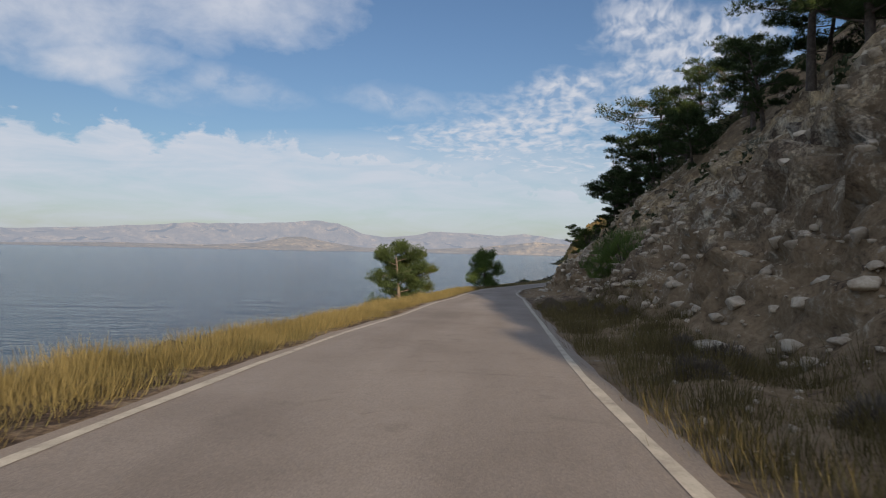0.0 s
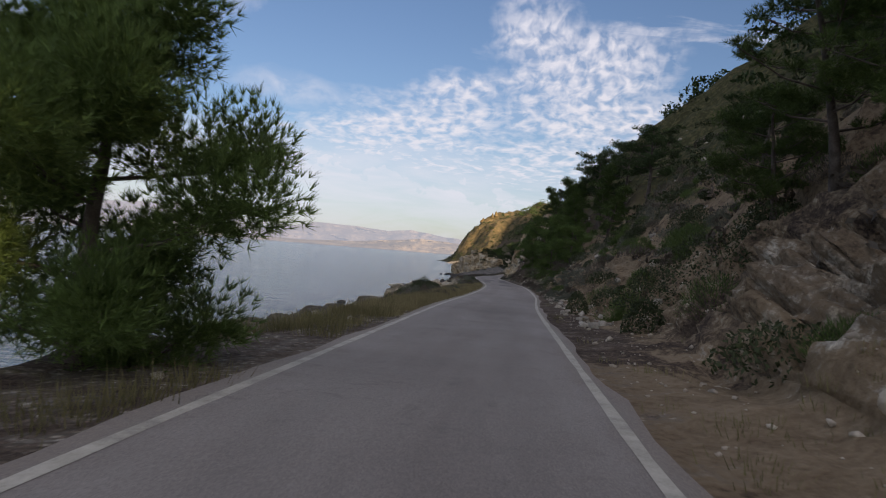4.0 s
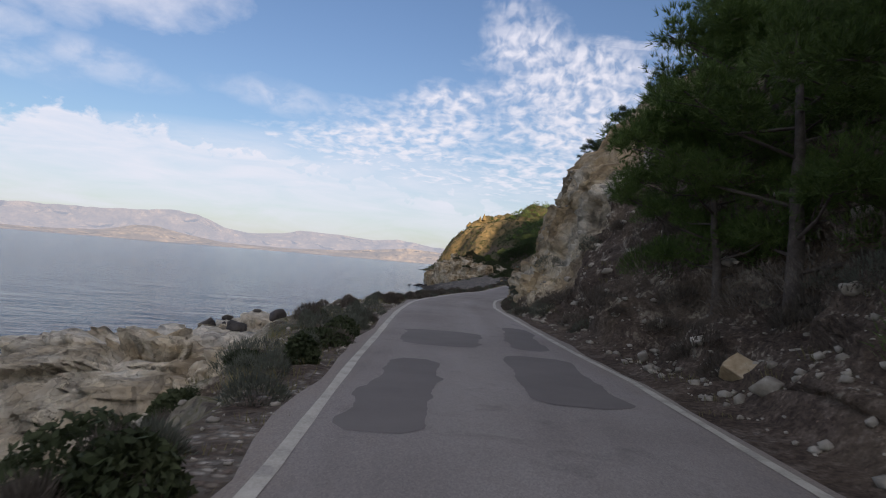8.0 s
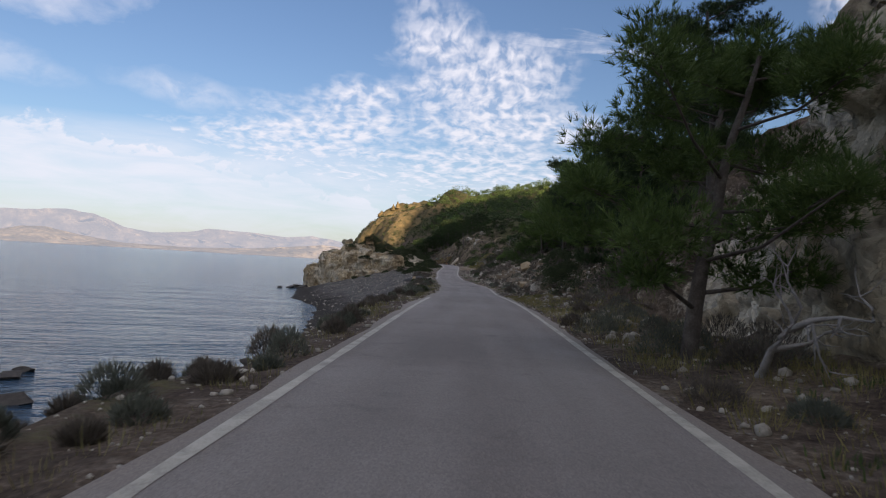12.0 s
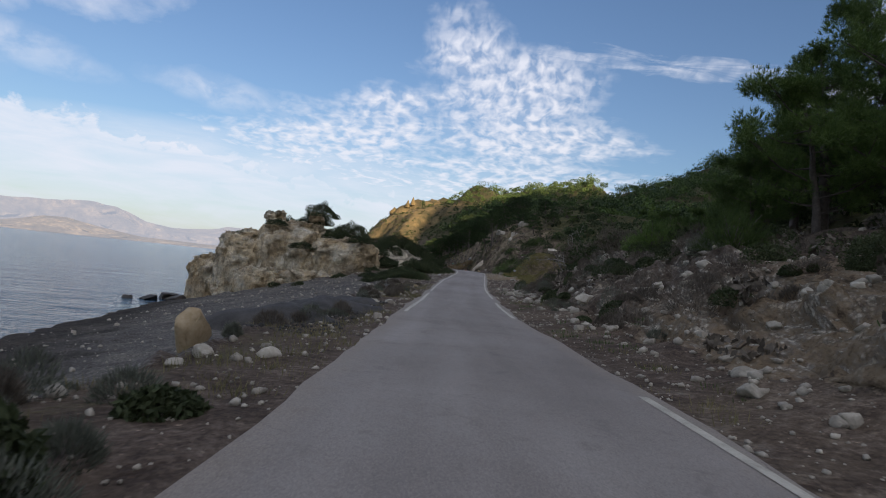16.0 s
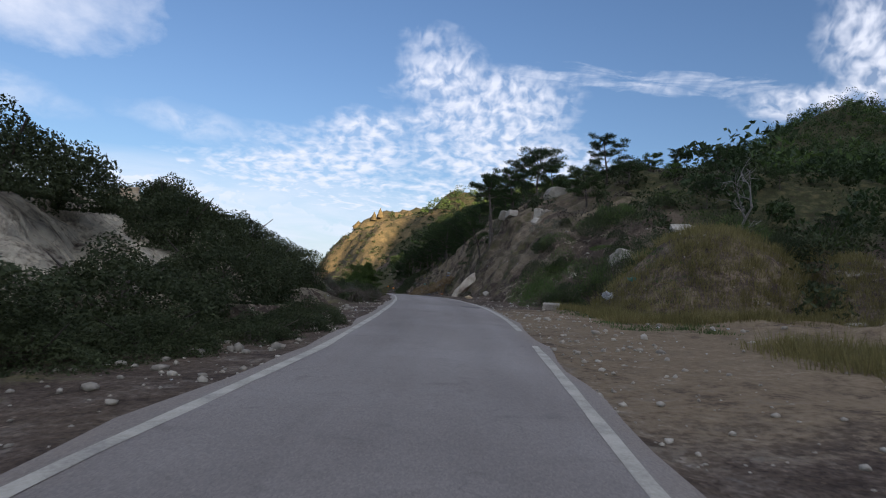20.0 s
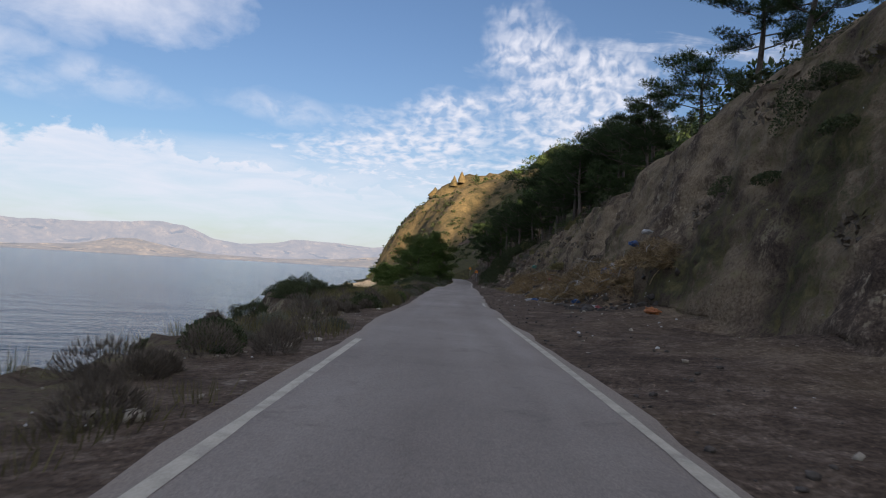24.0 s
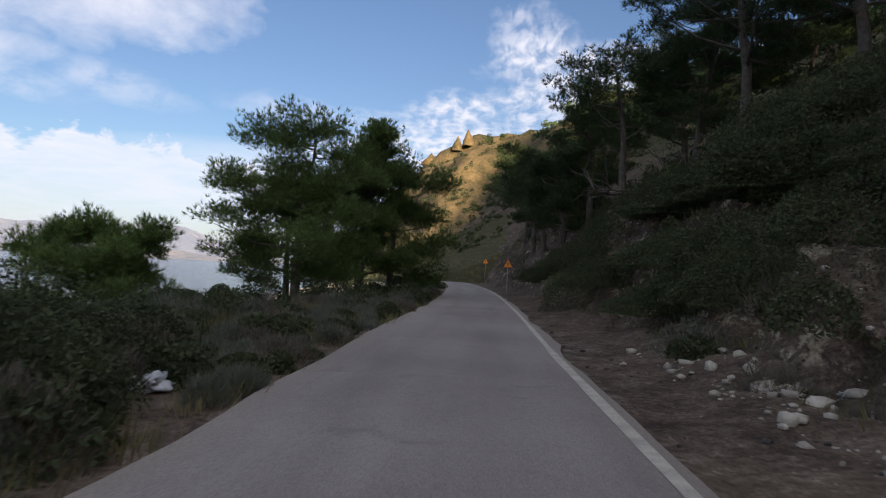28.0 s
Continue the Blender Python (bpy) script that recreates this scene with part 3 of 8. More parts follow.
_r = np.array([r[:4] for r in ROWS])
_r = _r[(_r[:, 0] * 2) % 1 < 0.01]
_chord = np.r_[0, np.cumsum(np.hypot(*np.diff(_r[:, 1:3], axis=0).T))]
S_END = _chord[-1]
DS = 0.5
_s = np.arange(0, S_END, DS)
_xyz = np.stack([np.interp(_s, _chord, _r[:, c]) for c in (1, 2, 3)], -1)


def smooth(a, n):
    k = np.hanning(n + 2)[1:-1]
    return np.convolve(np.pad(a, n // 2, mode="reflect", reflect_type="odd"), k / k.sum(), "valid")[:len(a)]


_xyz = np.stack([smooth(_xyz[:, 0], 41), smooth(_xyz[:, 1], 41), smooth(_xyz[:, 2], 51)], -1)
# the road goes on behind the start and past the end
S_MIN, S_MAX = -90.0, 900.0
_h0 = math.atan2(_xyz[4, 0] - _xyz[0, 0], _xyz[4, 1] - _xyz[0, 1])
_back = np.stack([_xyz[0] - np.array([math.sin(_h0), math.cos(_h0), -0.02]) * d for d in np.arange(-S_MIN, 0, -DS)])
_h1 = math.atan2(_xyz[-1, 0] - _xyz[-9, 0], _xyz[-1, 1] - _xyz[-9, 1])
_fore, _p = [], _xyz[-1].copy()
for d in np.arange(DS, S_MAX - _s[-1] + DS, DS):
    turn = -radians(5) * min(1, max(0, d - 20) / 60) - radians(16) * min(1, max(0, d - 90) / 60) + radians(50) * min(1, max(0, d - 170) / 90)
    _p = _p + np.array([math.sin(_h1 + turn), math.cos(_h1 + turn), 0]) * DS
    _fore.append(_p)
LINE = np.concatenate([_back, _xyz, np.array(_fore)])
LINE[:, 2] -= EYE
LINE_S = S_MIN + DS * np.arange(len(LINE))
_t = np.gradient(LINE[:, :2], axis=0)
_t /= np.hypot(_t[:, 0], _t[:, 1])[:, None]
NORM = np.stack([_t[:, 1], -_t[:, 0]], -1)


def place(s, u, dz=0.0):
    """World points at s metres along, u metres to the right and dz above the road."""
    s, u, dz = np.broadcast_arrays(np.asarray(s, float), u, dz)
    out = np.stack([np.interp(s, LINE_S, LINE[:, 0]) + u * np.interp(s, LINE_S, NORM[:, 0]),
                    np.interp(s, LINE_S, LINE[:, 1]) + u * np.interp(s, LINE_S, NORM[:, 1]),
                    np.interp(s, LINE_S, LINE[:, 2]) + dz], -1)
    return out


def heading(s):
    return -math.degrees(math.atan2(np.interp(s, LINE_S, NORM[:, 1]), np.interp(s, LINE_S, NORM[:, 0]))) * -1


def table(rows, s):
    a = np.array(rows)
    return [np.interp(s, a[:, 0], a[:, c]) for c in range(1, a.shape[1])]


EDGES = [(-90, -3.2, 1.4), (0, -3.35, 1.55), (10, -3.4, 1.68), (16, -3.3, 1.85), (24, -2.85, 2.05), (35, -2.6, 2.28), (45, -2.05, 2.45), (54, -2.05, 2.25), (65, -2.4, 1.85), (70, -2.65, 1.7), (74, -2.9, 1.32), (80, -2.95, 1.1), (86, -2.8, 1.2),
         (124, -1.5, 2.75), (145, -1.1, 3.0), (160, -1.2, 3.0), (166, -1.5, 2.95), (170, -1.65, 2.55), (177, -2.0, 2.0), (184, -2.25, 1.4), (192, -2.0, 1.1), (202, -2.1, 1.3), (208, -2.25, 1.6), (212, -2.05, 1.8), (218, -1.95, 2.1), (228, -1.8, 2.3),
         (246, -1.5, 2.5), (264, -1.1, 2.6), (282, -0.98, 3.2), (290, -1.2, 3.1), (302, -1.55, 2.55), (317, -2.0, 1.85), (324, -1.95, 1.6), (333, -2.05, 1.55), (345, -2.35, 1.45), (358, -2.6, 1.4), (370, -2.3, 1.5), (376, -1.88, 1.75), (383, -1.75, 2.0),
         (394, -1.7, 2.25), (411, -1.62, 2.28), (420, -1.66, 2.4), (443, -1.78, 2.0), (466, -2.05, 1.42), (471, -2.1, 1.3), (480, -2.25, 1.4), (490, -2.3, 1.45), (510, -2.2, 1.75), (522, -2.2, 1.85), (532, -2.05, 1.5), (540, -2.2, 1.35), (560, -2.2, 1.25), (900, -2.1, 1.6)]
# right bank: flat verge, run and rise of the steep face, then run and two gradients of the hillside
BANK_A = [(-90, 3.6, 7, 7), (-12, 3.4, 7, 9.5), (14, 3.4, 7, 9.6), (22, 3.4, 7, 8.8), (30, 3.3, 7, 7.4), (50, 3.2, 7, 6.5), (70, 2.4, 5, 4.5), (84, 2.2, 3.2, 3.0), (100, 2.4, 3, 3), (118, 2.0, 3, 3), (140, 1.4, 3, 2.6), (172, 1.2, 3.4, 3.4),
          (182, 1.2, 2.4, 5.0), (187, 0.75, 2.6, 6.4), (204, 0.85, 2.8, 7.8), (213, 2.6, 3, 7.4), (220, 3.2, 1.6, 11), (232, 4.2, 1.6, 11), (242, 4, 3, 6), (258, 2.6, 3, 2.0), (300, 2.8, 3.6, 2.2), (340, 2.4, 4, 3.0)]
BANK_A2 = [(352, 9, 5, 1.4), (385, 10, 5, 1.8), (398, 5.0, 5, 3), (408, 2.6, 4.5, 4.6), (417, 2.8, 4.5, 5.6), (426, 3.0, 4.3, 7.4), (436, 3.4, 4.2, 8.6), (455, 6.6, 3.2, 10), (476, 6.8, 3, 8.5), (500, 6.2, 3, 7.0), (516, 5.4, 3, 6.0), (527, 3.2, 3.5, 4.0), (560, 2, 3, 4),
           (640, 2, 4, 6), (900, 2, 4, 6)]
BANK_B = [(-90, 15, 0.95, 0.75), (-5, 15, 0.95, 0.75), (50, 15, 0.95, 0.75), (72, 13, 1.0, 0.85), (180, 14, 1.0, 0.85), (235, 10, 0.95, 0.8), (258, 14, 0.45, 0.4), (300, 14, 0.30, 0.1), (340, 14, 0.26, 0.04),
          (352, 15, 0.16, 0.0), (385, 15, 0.1, 0.0), (402, 13, 0.14, 0.0), (412, 13, 0.38, 0.0), (440, 13, 0.45, 0.0), (466, 14, 0.55, 0.0), (482, 14, 0.62, 0.0), (535, 14, 0.66, 0.08), (560, 15, 0.75, 0.2), (640, 30, 0.9, 0.4), (900, 30, 0.9, 0.6)]
# left side: verge, run and drop of the bank, width of the shore below it
SHORE = [(-90, 3, 6, -6, 5), (0, 3.0, 6, -7, 4), (60, 2.8, 5, -6, 4), (90, 3.2, 5, -4.5, 4), (118, 3.6, 4, -4, 3), (131, 4.4, 4, -4, 3), (140, 3.0, 3, -5, 3), (146, 1.7, 2.8, -5, 3), (152, 1.3, 2.6, -3.2, 3), (164, 1.2, 2.4, -2.6, 3), (172, 2.0, 3, -2, 3), (185, 3, 3, -3.5, 3), (192, 1.6, 3, -4, 5), (205, 1.6, 3.0, -4.2, 6),
         (240, 1.6, 3.2, -4.0, 8), (258, 2.0, 3, -3.0, 7), (280, 2.2, 3, -2.8, 7), (300, 2.6, 3, -2.9, 9), (316, 2.8, 4, -2.7, 10.5), (332, 3, 5, -2.4, 16), (345, 3.2, 6, -2.0, 17), (362, 4, 7, -1.5, 19)]
SHORE2 = [(372, 3.4, 6, 0.4, 19), (378, 2.6, 5, 2.4, 17), (388, 2.4, 5, 2.6, 14), (398, 2.6, 4.5, 2.0, 9), (401.5, 3.6, 4, 1.0, 7), (404.5, 8, 4, -2, 5), (406, 8, 4, -3, 5), (422, 6.5, 4, -4.5, 5), (434, 3.2, 4, -4.5, 5), (464, 3.5, 4, -5, 4), (474, 7.6, 4, -5, 4), (484, 4.5, 4, -5, 4), (492, 3.0, 3.5, -5, 4), (506, 2.4, 3.5, -5, 4), (514, 3.2, 3.6, -4.5, 5), (524, 5.0, 4, -4, 5), (545, 8, 6, -4, 6), (570, 5, 8, -4, 12), (620, 3, 14, -4, 14), (660, 3, 14, -4, 10), (900, 3, 14, -5, 10)]


def mesh_object(name, verts, faces, mat, smooth_shade=False, attrs=None):
    me = bpy.data.meshes.new(name)
    verts = np.asarray(verts, np.float32)
    faces = np.asarray(faces, np.int32)
    n, k = faces.shape
    me.vertices.add(len(verts))
    me.vertices.foreach_set("co", verts.ravel())
    me.loops.add(n * k)
    me.loops.foreach_set("vertex_index", faces.ravel())
    me.polygons.add(n)
    me.polygons.foreach_set("loop_start", np.arange(0, n * k, k, dtype=np.int32))
    me.polygons.foreach_set("loop_total", np.full(n, k, np.int32))
    me.update(calc_edges=True)
    if smooth_shade:
        me.polygons.foreach_set("use_smooth", np.ones(n, bool))
    for key, vals in (attrs or {}).items():
        at = me.attributes.new(key, "FLOAT", "POINT")
        at.data.foreach_set("value", np.asarray(vals, np.float32))
    me.materials.append(mat)
    return new(name, me)


def grid_faces(n, m):
    i, j = np.meshgrid(np.arange(n - 1), np.arange(m - 1), indexing="ij")
    a = (i * m + j).ravel()
    return np.stack([a, a + 1, a + m + 1, a + m], -1)


def grid_normals(v, n, m):
    g = v.reshape(n, m, 3)
    nn = np.cross(np.gradient(g, axis=1), np.gradient(g, axis=0)).reshape(-1, 3)
    return nn / np.maximum(np.linalg.norm(nn, axis=1, keepdims=True), 1e-9)


def near(s, a, b, soft=6.0):
    """1 between a and b, falling to 0 outside."""
    return np.clip((s - a) / soft + 0.5, 0, 1) * np.clip((b - s) / soft + 0.5, 0, 1)


def bank_profile(s):
    """Break points (u, height) of the right-hand side, rows by s."""
    left, right = table(EDGES, s)
    a, b, c = table(BANK_A + BANK_A2, s)
    e, g1, g2 = table(BANK_B, s)
    u0 = right + 0.0 * s
    us = [u0 - 0.1, u0 + 0.4, u0 + a, u0 + a + b, u0 + a + b + e, u0 + a + b + e + 60]
    hs = [-0.05 + 0 * s, -0.06 + 0 * s, 0.10 + 0.03 * a, c, c + e * g1, c + e * g1 + 60 * g2]
    return np.stack(us, -1), np.stack(hs, -1)


def bank_height(s, u):
    """Height above the road of the undisturbed right-hand ground."""
    us, hs = bank_profile(np.atleast_1d(np.asarray(s, float)))
    return np.array([np.interp(uu, a, b) for uu, a, b in zip(np.broadcast_to(u, len(us)), us, hs)])


def build_bank():
    s = np.r_[np.arange(-60, 0, 2.0), np.arange(0, 180, 0.5), np.arange(180, 246, 0.14), np.arange(246, 560, 0.5), np.arange(560, 700, 2.0)]
    us, hs = bank_profile(s)
    steps = [2, 10, 62, 28, 24]
    u_cols, h_cols, zone = [], [], []
    for i, n in enumerate(steps):
        f = np.arange(n) / n
        u_cols.append(us[:, i:i + 1] + f * (us[:, i + 1:i + 2] - us[:, i:i + 1]))
        h_cols.append(hs[:, i:i + 1] + f * (hs[:, i + 1:i + 2] - hs[:, i:i + 1]))
        zone += [i + x for x in f]
    u, h = np.concatenate(u_cols, 1), np.concatenate(h_cols, 1)
    zone = np.array(zone)
    n, m = u.shape
    sg = np.repeat(s, m)
    v = place(sg, u.ravel(), h.ravel())
    nn = grid_normals(v, n, m)
    nn[nn[:, 2] < 0] *= -1
    z = np.tile(zone, n)
    cliff = near(sg, 181, 243, 4)
    cut = near(sg, 408, 522, 8)
    grow = np.clip((z - 1.4) / 0.8, 0, 1)
    on_face = np.clip((z - 1.8) / 0.3, 0, 1) * np.clip((3.4 - z) / 0.4, 0, 1)
    q = v * np.array([1, 1, 0.8])
    # the rock's joints lean a little seaward
    q = np.stack([q[:, 0] + 0.18 * q[:, 2], q[:, 1] - 0.3 * q[:, 2], q[:, 2] + 0.12 * q[:, 1]], -1)
    bl, gr, tone = facets(q * np.array([0.6, 0.6, 0.42]) + 0.12 * fbm(v * 0.8, 2, 5)[:, None], 3, 1.3, 0.05)
    bl2, gr2, tone2 = facets(q * np.array([1.5, 1.5, 1.2]) + 0.1, 9, 1.3, 0.07)
    bl3, gr3, tone3 = facets(q * 3.6, 15, 1.2, 0.12)
    rough = fbm(v * 0.22, 5, 1) * (0.7 + 0.6 * np.clip(z - 3, 0, 1)) + 0.25 * fbm(v * 1.3, 3, 2)
    dis = grow * rough * (0.75 - 0.45 * cliff * on_face)
    dis += on_face * cliff * (0.36 * bl - 0.16 * (1 - gr) + 0.18 * bl2 - 0.12 * (1 - gr2) + 0.06 * bl3 - 0.04 * (1 - gr3))
    dis += on_face * (1 - cliff) * (0.10 * bl2 - 0.06 * (1 - gr2) + 0.18 * bl) * (1 - 0.6 * cut)
    crags = near(sg, -40, 100) * np.clip((z - 1.9) / 0.6, 0, 1) * np.clip(fbm(v * 0.12, 2, 77) + 0.55, 0, 1)
    dis += crags * (0.32 * bl - 0.3 * (1 - gr) + 0.2 * bl2 - 0.18 * (1 - gr2))
    dis += np.clip((z - 1.0) / 0.5, 0, 1) * 0.06 * fbm(v * 2.2, 3, 4)
    v = v + nn * dis[:, None]
    v[:, 2] += (1 - grow) * np.clip(z / 1.0, 0, 1) * 0.05 * fbm(v * 1.1, 3, 8)
    talus = near(sg, -40, 96) * np.clip((3.9 - z), 0, 1) * np.clip(z - 1.5, 0, 1)
    rubble = np.maximum(near(sg, 258, 345), near(sg, 100, 178) * 0.5) * on_face
    attrs = {
        "rock": np.clip(np.maximum(cliff * on_face, (0.30 - 0.08 * near(sg, 104, 134)) * on_face) + 0.34 * near(sg, -40, 92) * np.clip(z - 2.2, 0, 1), 0, 1),
        "gravel": np.clip(np.maximum(0.5 * talus, rubble * 0.5) + 0.42 * np.clip(1.9 - z, 0, 1) * (1 - 0.85 * near(sg, 312, 368)) * (1 - 0.75 * near(sg, 404, 534)), 0, 1) * (1 - cliff * on_face),
        "veg": np.clip((z - 3.0) / 0.7, 0, 1) * 0.72 * (1 - 0.7 * near(sg, -40, 60)) + 0.08 * on_face * near(sg, 76, 178) + 0.15 * on_face * near(sg, 138, 178) + (0.42 + 0.25 * fbm(v * np.array([0.25, 0.25, 0.12]), 3, 88)) * cut * on_face,
        "beach": 0 * z,
        "tone": 0.5 * tone + 0.35 * tone2 + 0.15 * tone3,
        "sand": np.clip(0.62 * near(sg, 371, 395, 4) * np.clip((2.6 - z) / 0.6, 0, 1) + 0.6 * near(sg, 281, 301, 5) * np.clip((1.5 - z) / 0.5, 0, 1) + near(sg, -40, 94) * np.clip(0.62 + 0.5 * fbm(v * 0.11, 3, 66), 0.45, 0.95) + 0.65 * near(sg, 96, 156) * np.clip((z - 1.2) / 0.5, 0, 1) + 0.36 * near(sg, 404, 545) * on_face + 0.7 * near(sg, 258, 316) * on_face, 0, 1),
        "ochre": np.clip(0.25 + 0.8 * near(sg, 372, 390) * np.clip(2.4 - z, 0, 1) + 0.75 * near(sg, 181, 207) + 0.2 * near(sg, 207, 243) + 0.6 * cut * np.clip(z - 1.6, 0, 1) + 0.75 * near(sg, -40, 92) * np.clip(z - 1.7, 0, 1), 0, 1),
    }
    ob = mesh_object("hillside", v, grid_faces(n, m)[:, ::-1], M_GROUND, False, attrs)
    tagged(ob, "steep roadside hill of limestone, talus and brown earth", "hillside", kind="structure")
    return v, n, m


def shore_profile(s):
    left, right = table(EDGES, s)
    a, b, c, e = table(SHORE + SHORE2, s)
    sea = SEA_Z - np.interp(s, LINE_S, LINE[:, 2])
    us = [left + 0.1, left - 0.4, left - a, left - a - b, left - a - b - e, left - a - b - e - 14]
    hs = [-0.05 + 0 * s, -0.07 + 0 * s, -0.22 + 0 * s, np.maximum(c, sea + 0.5), sea - 0.15, sea - 3.5]
    return np.stack(us, -1), np.stack(hs, -1)


def shore_height(s, u):
    us, hs = shore_profile(np.atleast_1d(np.asarray(s, float)))
    return np.array([np.interp(-uu, -a, b) for uu, a, b in zip(np.broadcast_to(u, len(us)), us, hs)])


def build_shore():
    s = np.r_[np.arange(-60, 0, 2.0), np.arange(0, 560, 0.6), np.arange(560, 700, 2.0)]
    us, hs = shore_profile(s)
    steps = [2, 8, 12, 22, 8]
    u_cols, h_cols, zone = [], [], []
    for i, n in enumerate(steps):
        f = np.arange(n) / n
        u_cols.append(us[:, i:i + 1] + f * (us[:, i + 1:i + 2] - us[:, i:i + 1]))
        h_cols.append(hs[:, i:i + 1] + f * (hs[:, i + 1:i + 2] - hs[:, i:i + 1]))
        zone += [i + x for x in f]
    u, h = np.concatenate(u_cols, 1), np.concatenate(h_cols, 1)
    n, m = u.shape
    sg, z = np.repeat(s, m), np.tile(np.array(zone), n)
    v = place(sg, u.ravel(), h.ravel())
    nn = grid_normals(v, n, m)
    nn[nn[:, 2] < 0] *= -1
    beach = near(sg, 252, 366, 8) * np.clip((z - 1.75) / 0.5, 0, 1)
    grow = np.clip((z - 1.6) / 0.7, 0, 1) * np.clip((4.4 - z) / 0.5, 0, 1)
    bl, gr = blocks(v * np.array([0.7, 0.7, 0.7]), 21)
    dis = grow * (0.35 * fbm(v * 0.35, 4, 11) + 0.3 * bl - 0.12 * (1 - gr)) * (1 - 0.85 * beach)
    dis += beach * 0.07 * fbm(v * 0.25, 3, 14)
    v = v + nn * dis[:, None]
    v[:, 2] += np.clip(z, 0, 1) * (1 - grow) * 0.05 * fbm(v * 1.1, 3, 8)
    attrs = {
        "rock": grow * (1 - beach) * 0.62,
        "gravel": np.clip(0.35 + 0.2 * near(sg, 80, 200) - 0.35 * near(sg, 288, 330), 0, 1) * (1 - beach) * np.ones_like(z),
        "veg": np.clip((z - 1.0) / 0.6, 0, 1) * np.clip((3.2 - z), 0, 1) * 0.42 * (1 - beach),
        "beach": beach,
        "tone": 0.45 + 0 * z,
        "sand": 0.75 * near(sg, -40, 98) * np.clip(1.6 - z, 0, 1),
        "ochre": 0.2 + 0 * z,
    }
    ob = mesh_object("shore", v, grid_faces(n, m), M_GROUND, False, attrs)
    tagged(ob, "stony verge and shingle shore falling to the sea", "shore", kind="structure")


build_bank()
build_shore()


def strip(name, s, u_a, u_b, lift, mat, cross=3):
    """A band along the road that carries how far across and along each point lies."""
    f = np.linspace(0, 1, cross)
    u = u_a[:, None] + f * (u_b - u_a)[:, None]
    crown = 0.03 * (1 - (2 * f - 1) ** 2)
    v = place(np.repeat(s, cross), u.ravel(), np.tile(crown, len(s)) * (1 if cross > 3 else 0) + lift)
    return mesh_object(name, v, grid_faces(len(s), cross)[:, ::-1], mat, True, {"across": np.tile(f, len(s)), "along": np.repeat(s, cross)})


def build_road():
    s = np.arange(-60, 690, 1.0)
    left, right = table(EDGES, s)
    ragged_l = 0.10 * fbm(np.stack([s * 0.45, s * 0, s * 0], -1), 3, 31) + 0.15
    ragged_r = 0.10 * fbm(np.stack([s * 0.45, s * 0 + 5, s * 0], -1), 3, 32) + 0.12
    road = strip("road", s, left - ragged_l, right + ragged_r, 0.0, M_ASPHALT, 9)
    tagged(road, "narrow worn grey asphalt coast road", "road", kind="structure")
    # edge lines, worn away in places
    def line(a, b, side, lift=0.008):
        ss = np.arange(a, b + 0.1, 0.7)
        l, r = table(EDGES, ss)
        w = 0.064 + 0.012 * fbm(np.stack([ss * 0.8, ss * 0, ss * 0], -1), 2, 41)
        c = l + 0.12 if side < 0 else r - 0.12
        f = np.linspace(0, 1, 2)
        width = r - l
        h = 0.03 * (1 - (1 - 2 * 0.17 / width) ** 2)
        u = np.stack([c - w, c + w], -1)
        v = place(np.repeat(ss, 2), u.ravel(), np.repeat(h, 2) + lift)
        ob = mesh_object("edge_line", v, grid_faces(len(ss), 2)[:, ::-1], M_LINE, True)
        tagged(ob, "worn off-white painted edge line on the asphalt", "road marking", kind="structure")
    for a, b, side in ((-60, 152, -1), (-60, 67, 1), (69.5, 262, 1), (152.6, 252, -1), (264, 292, 1), (296, 304, 1), (316, 330, -1), (318, 327, 1),
                       (333, 452, -1), (331, 378, 1), (381, 462, 1), (470, 474, 1), (521, 600, 1)):
        line(a, b, side)


build_road()


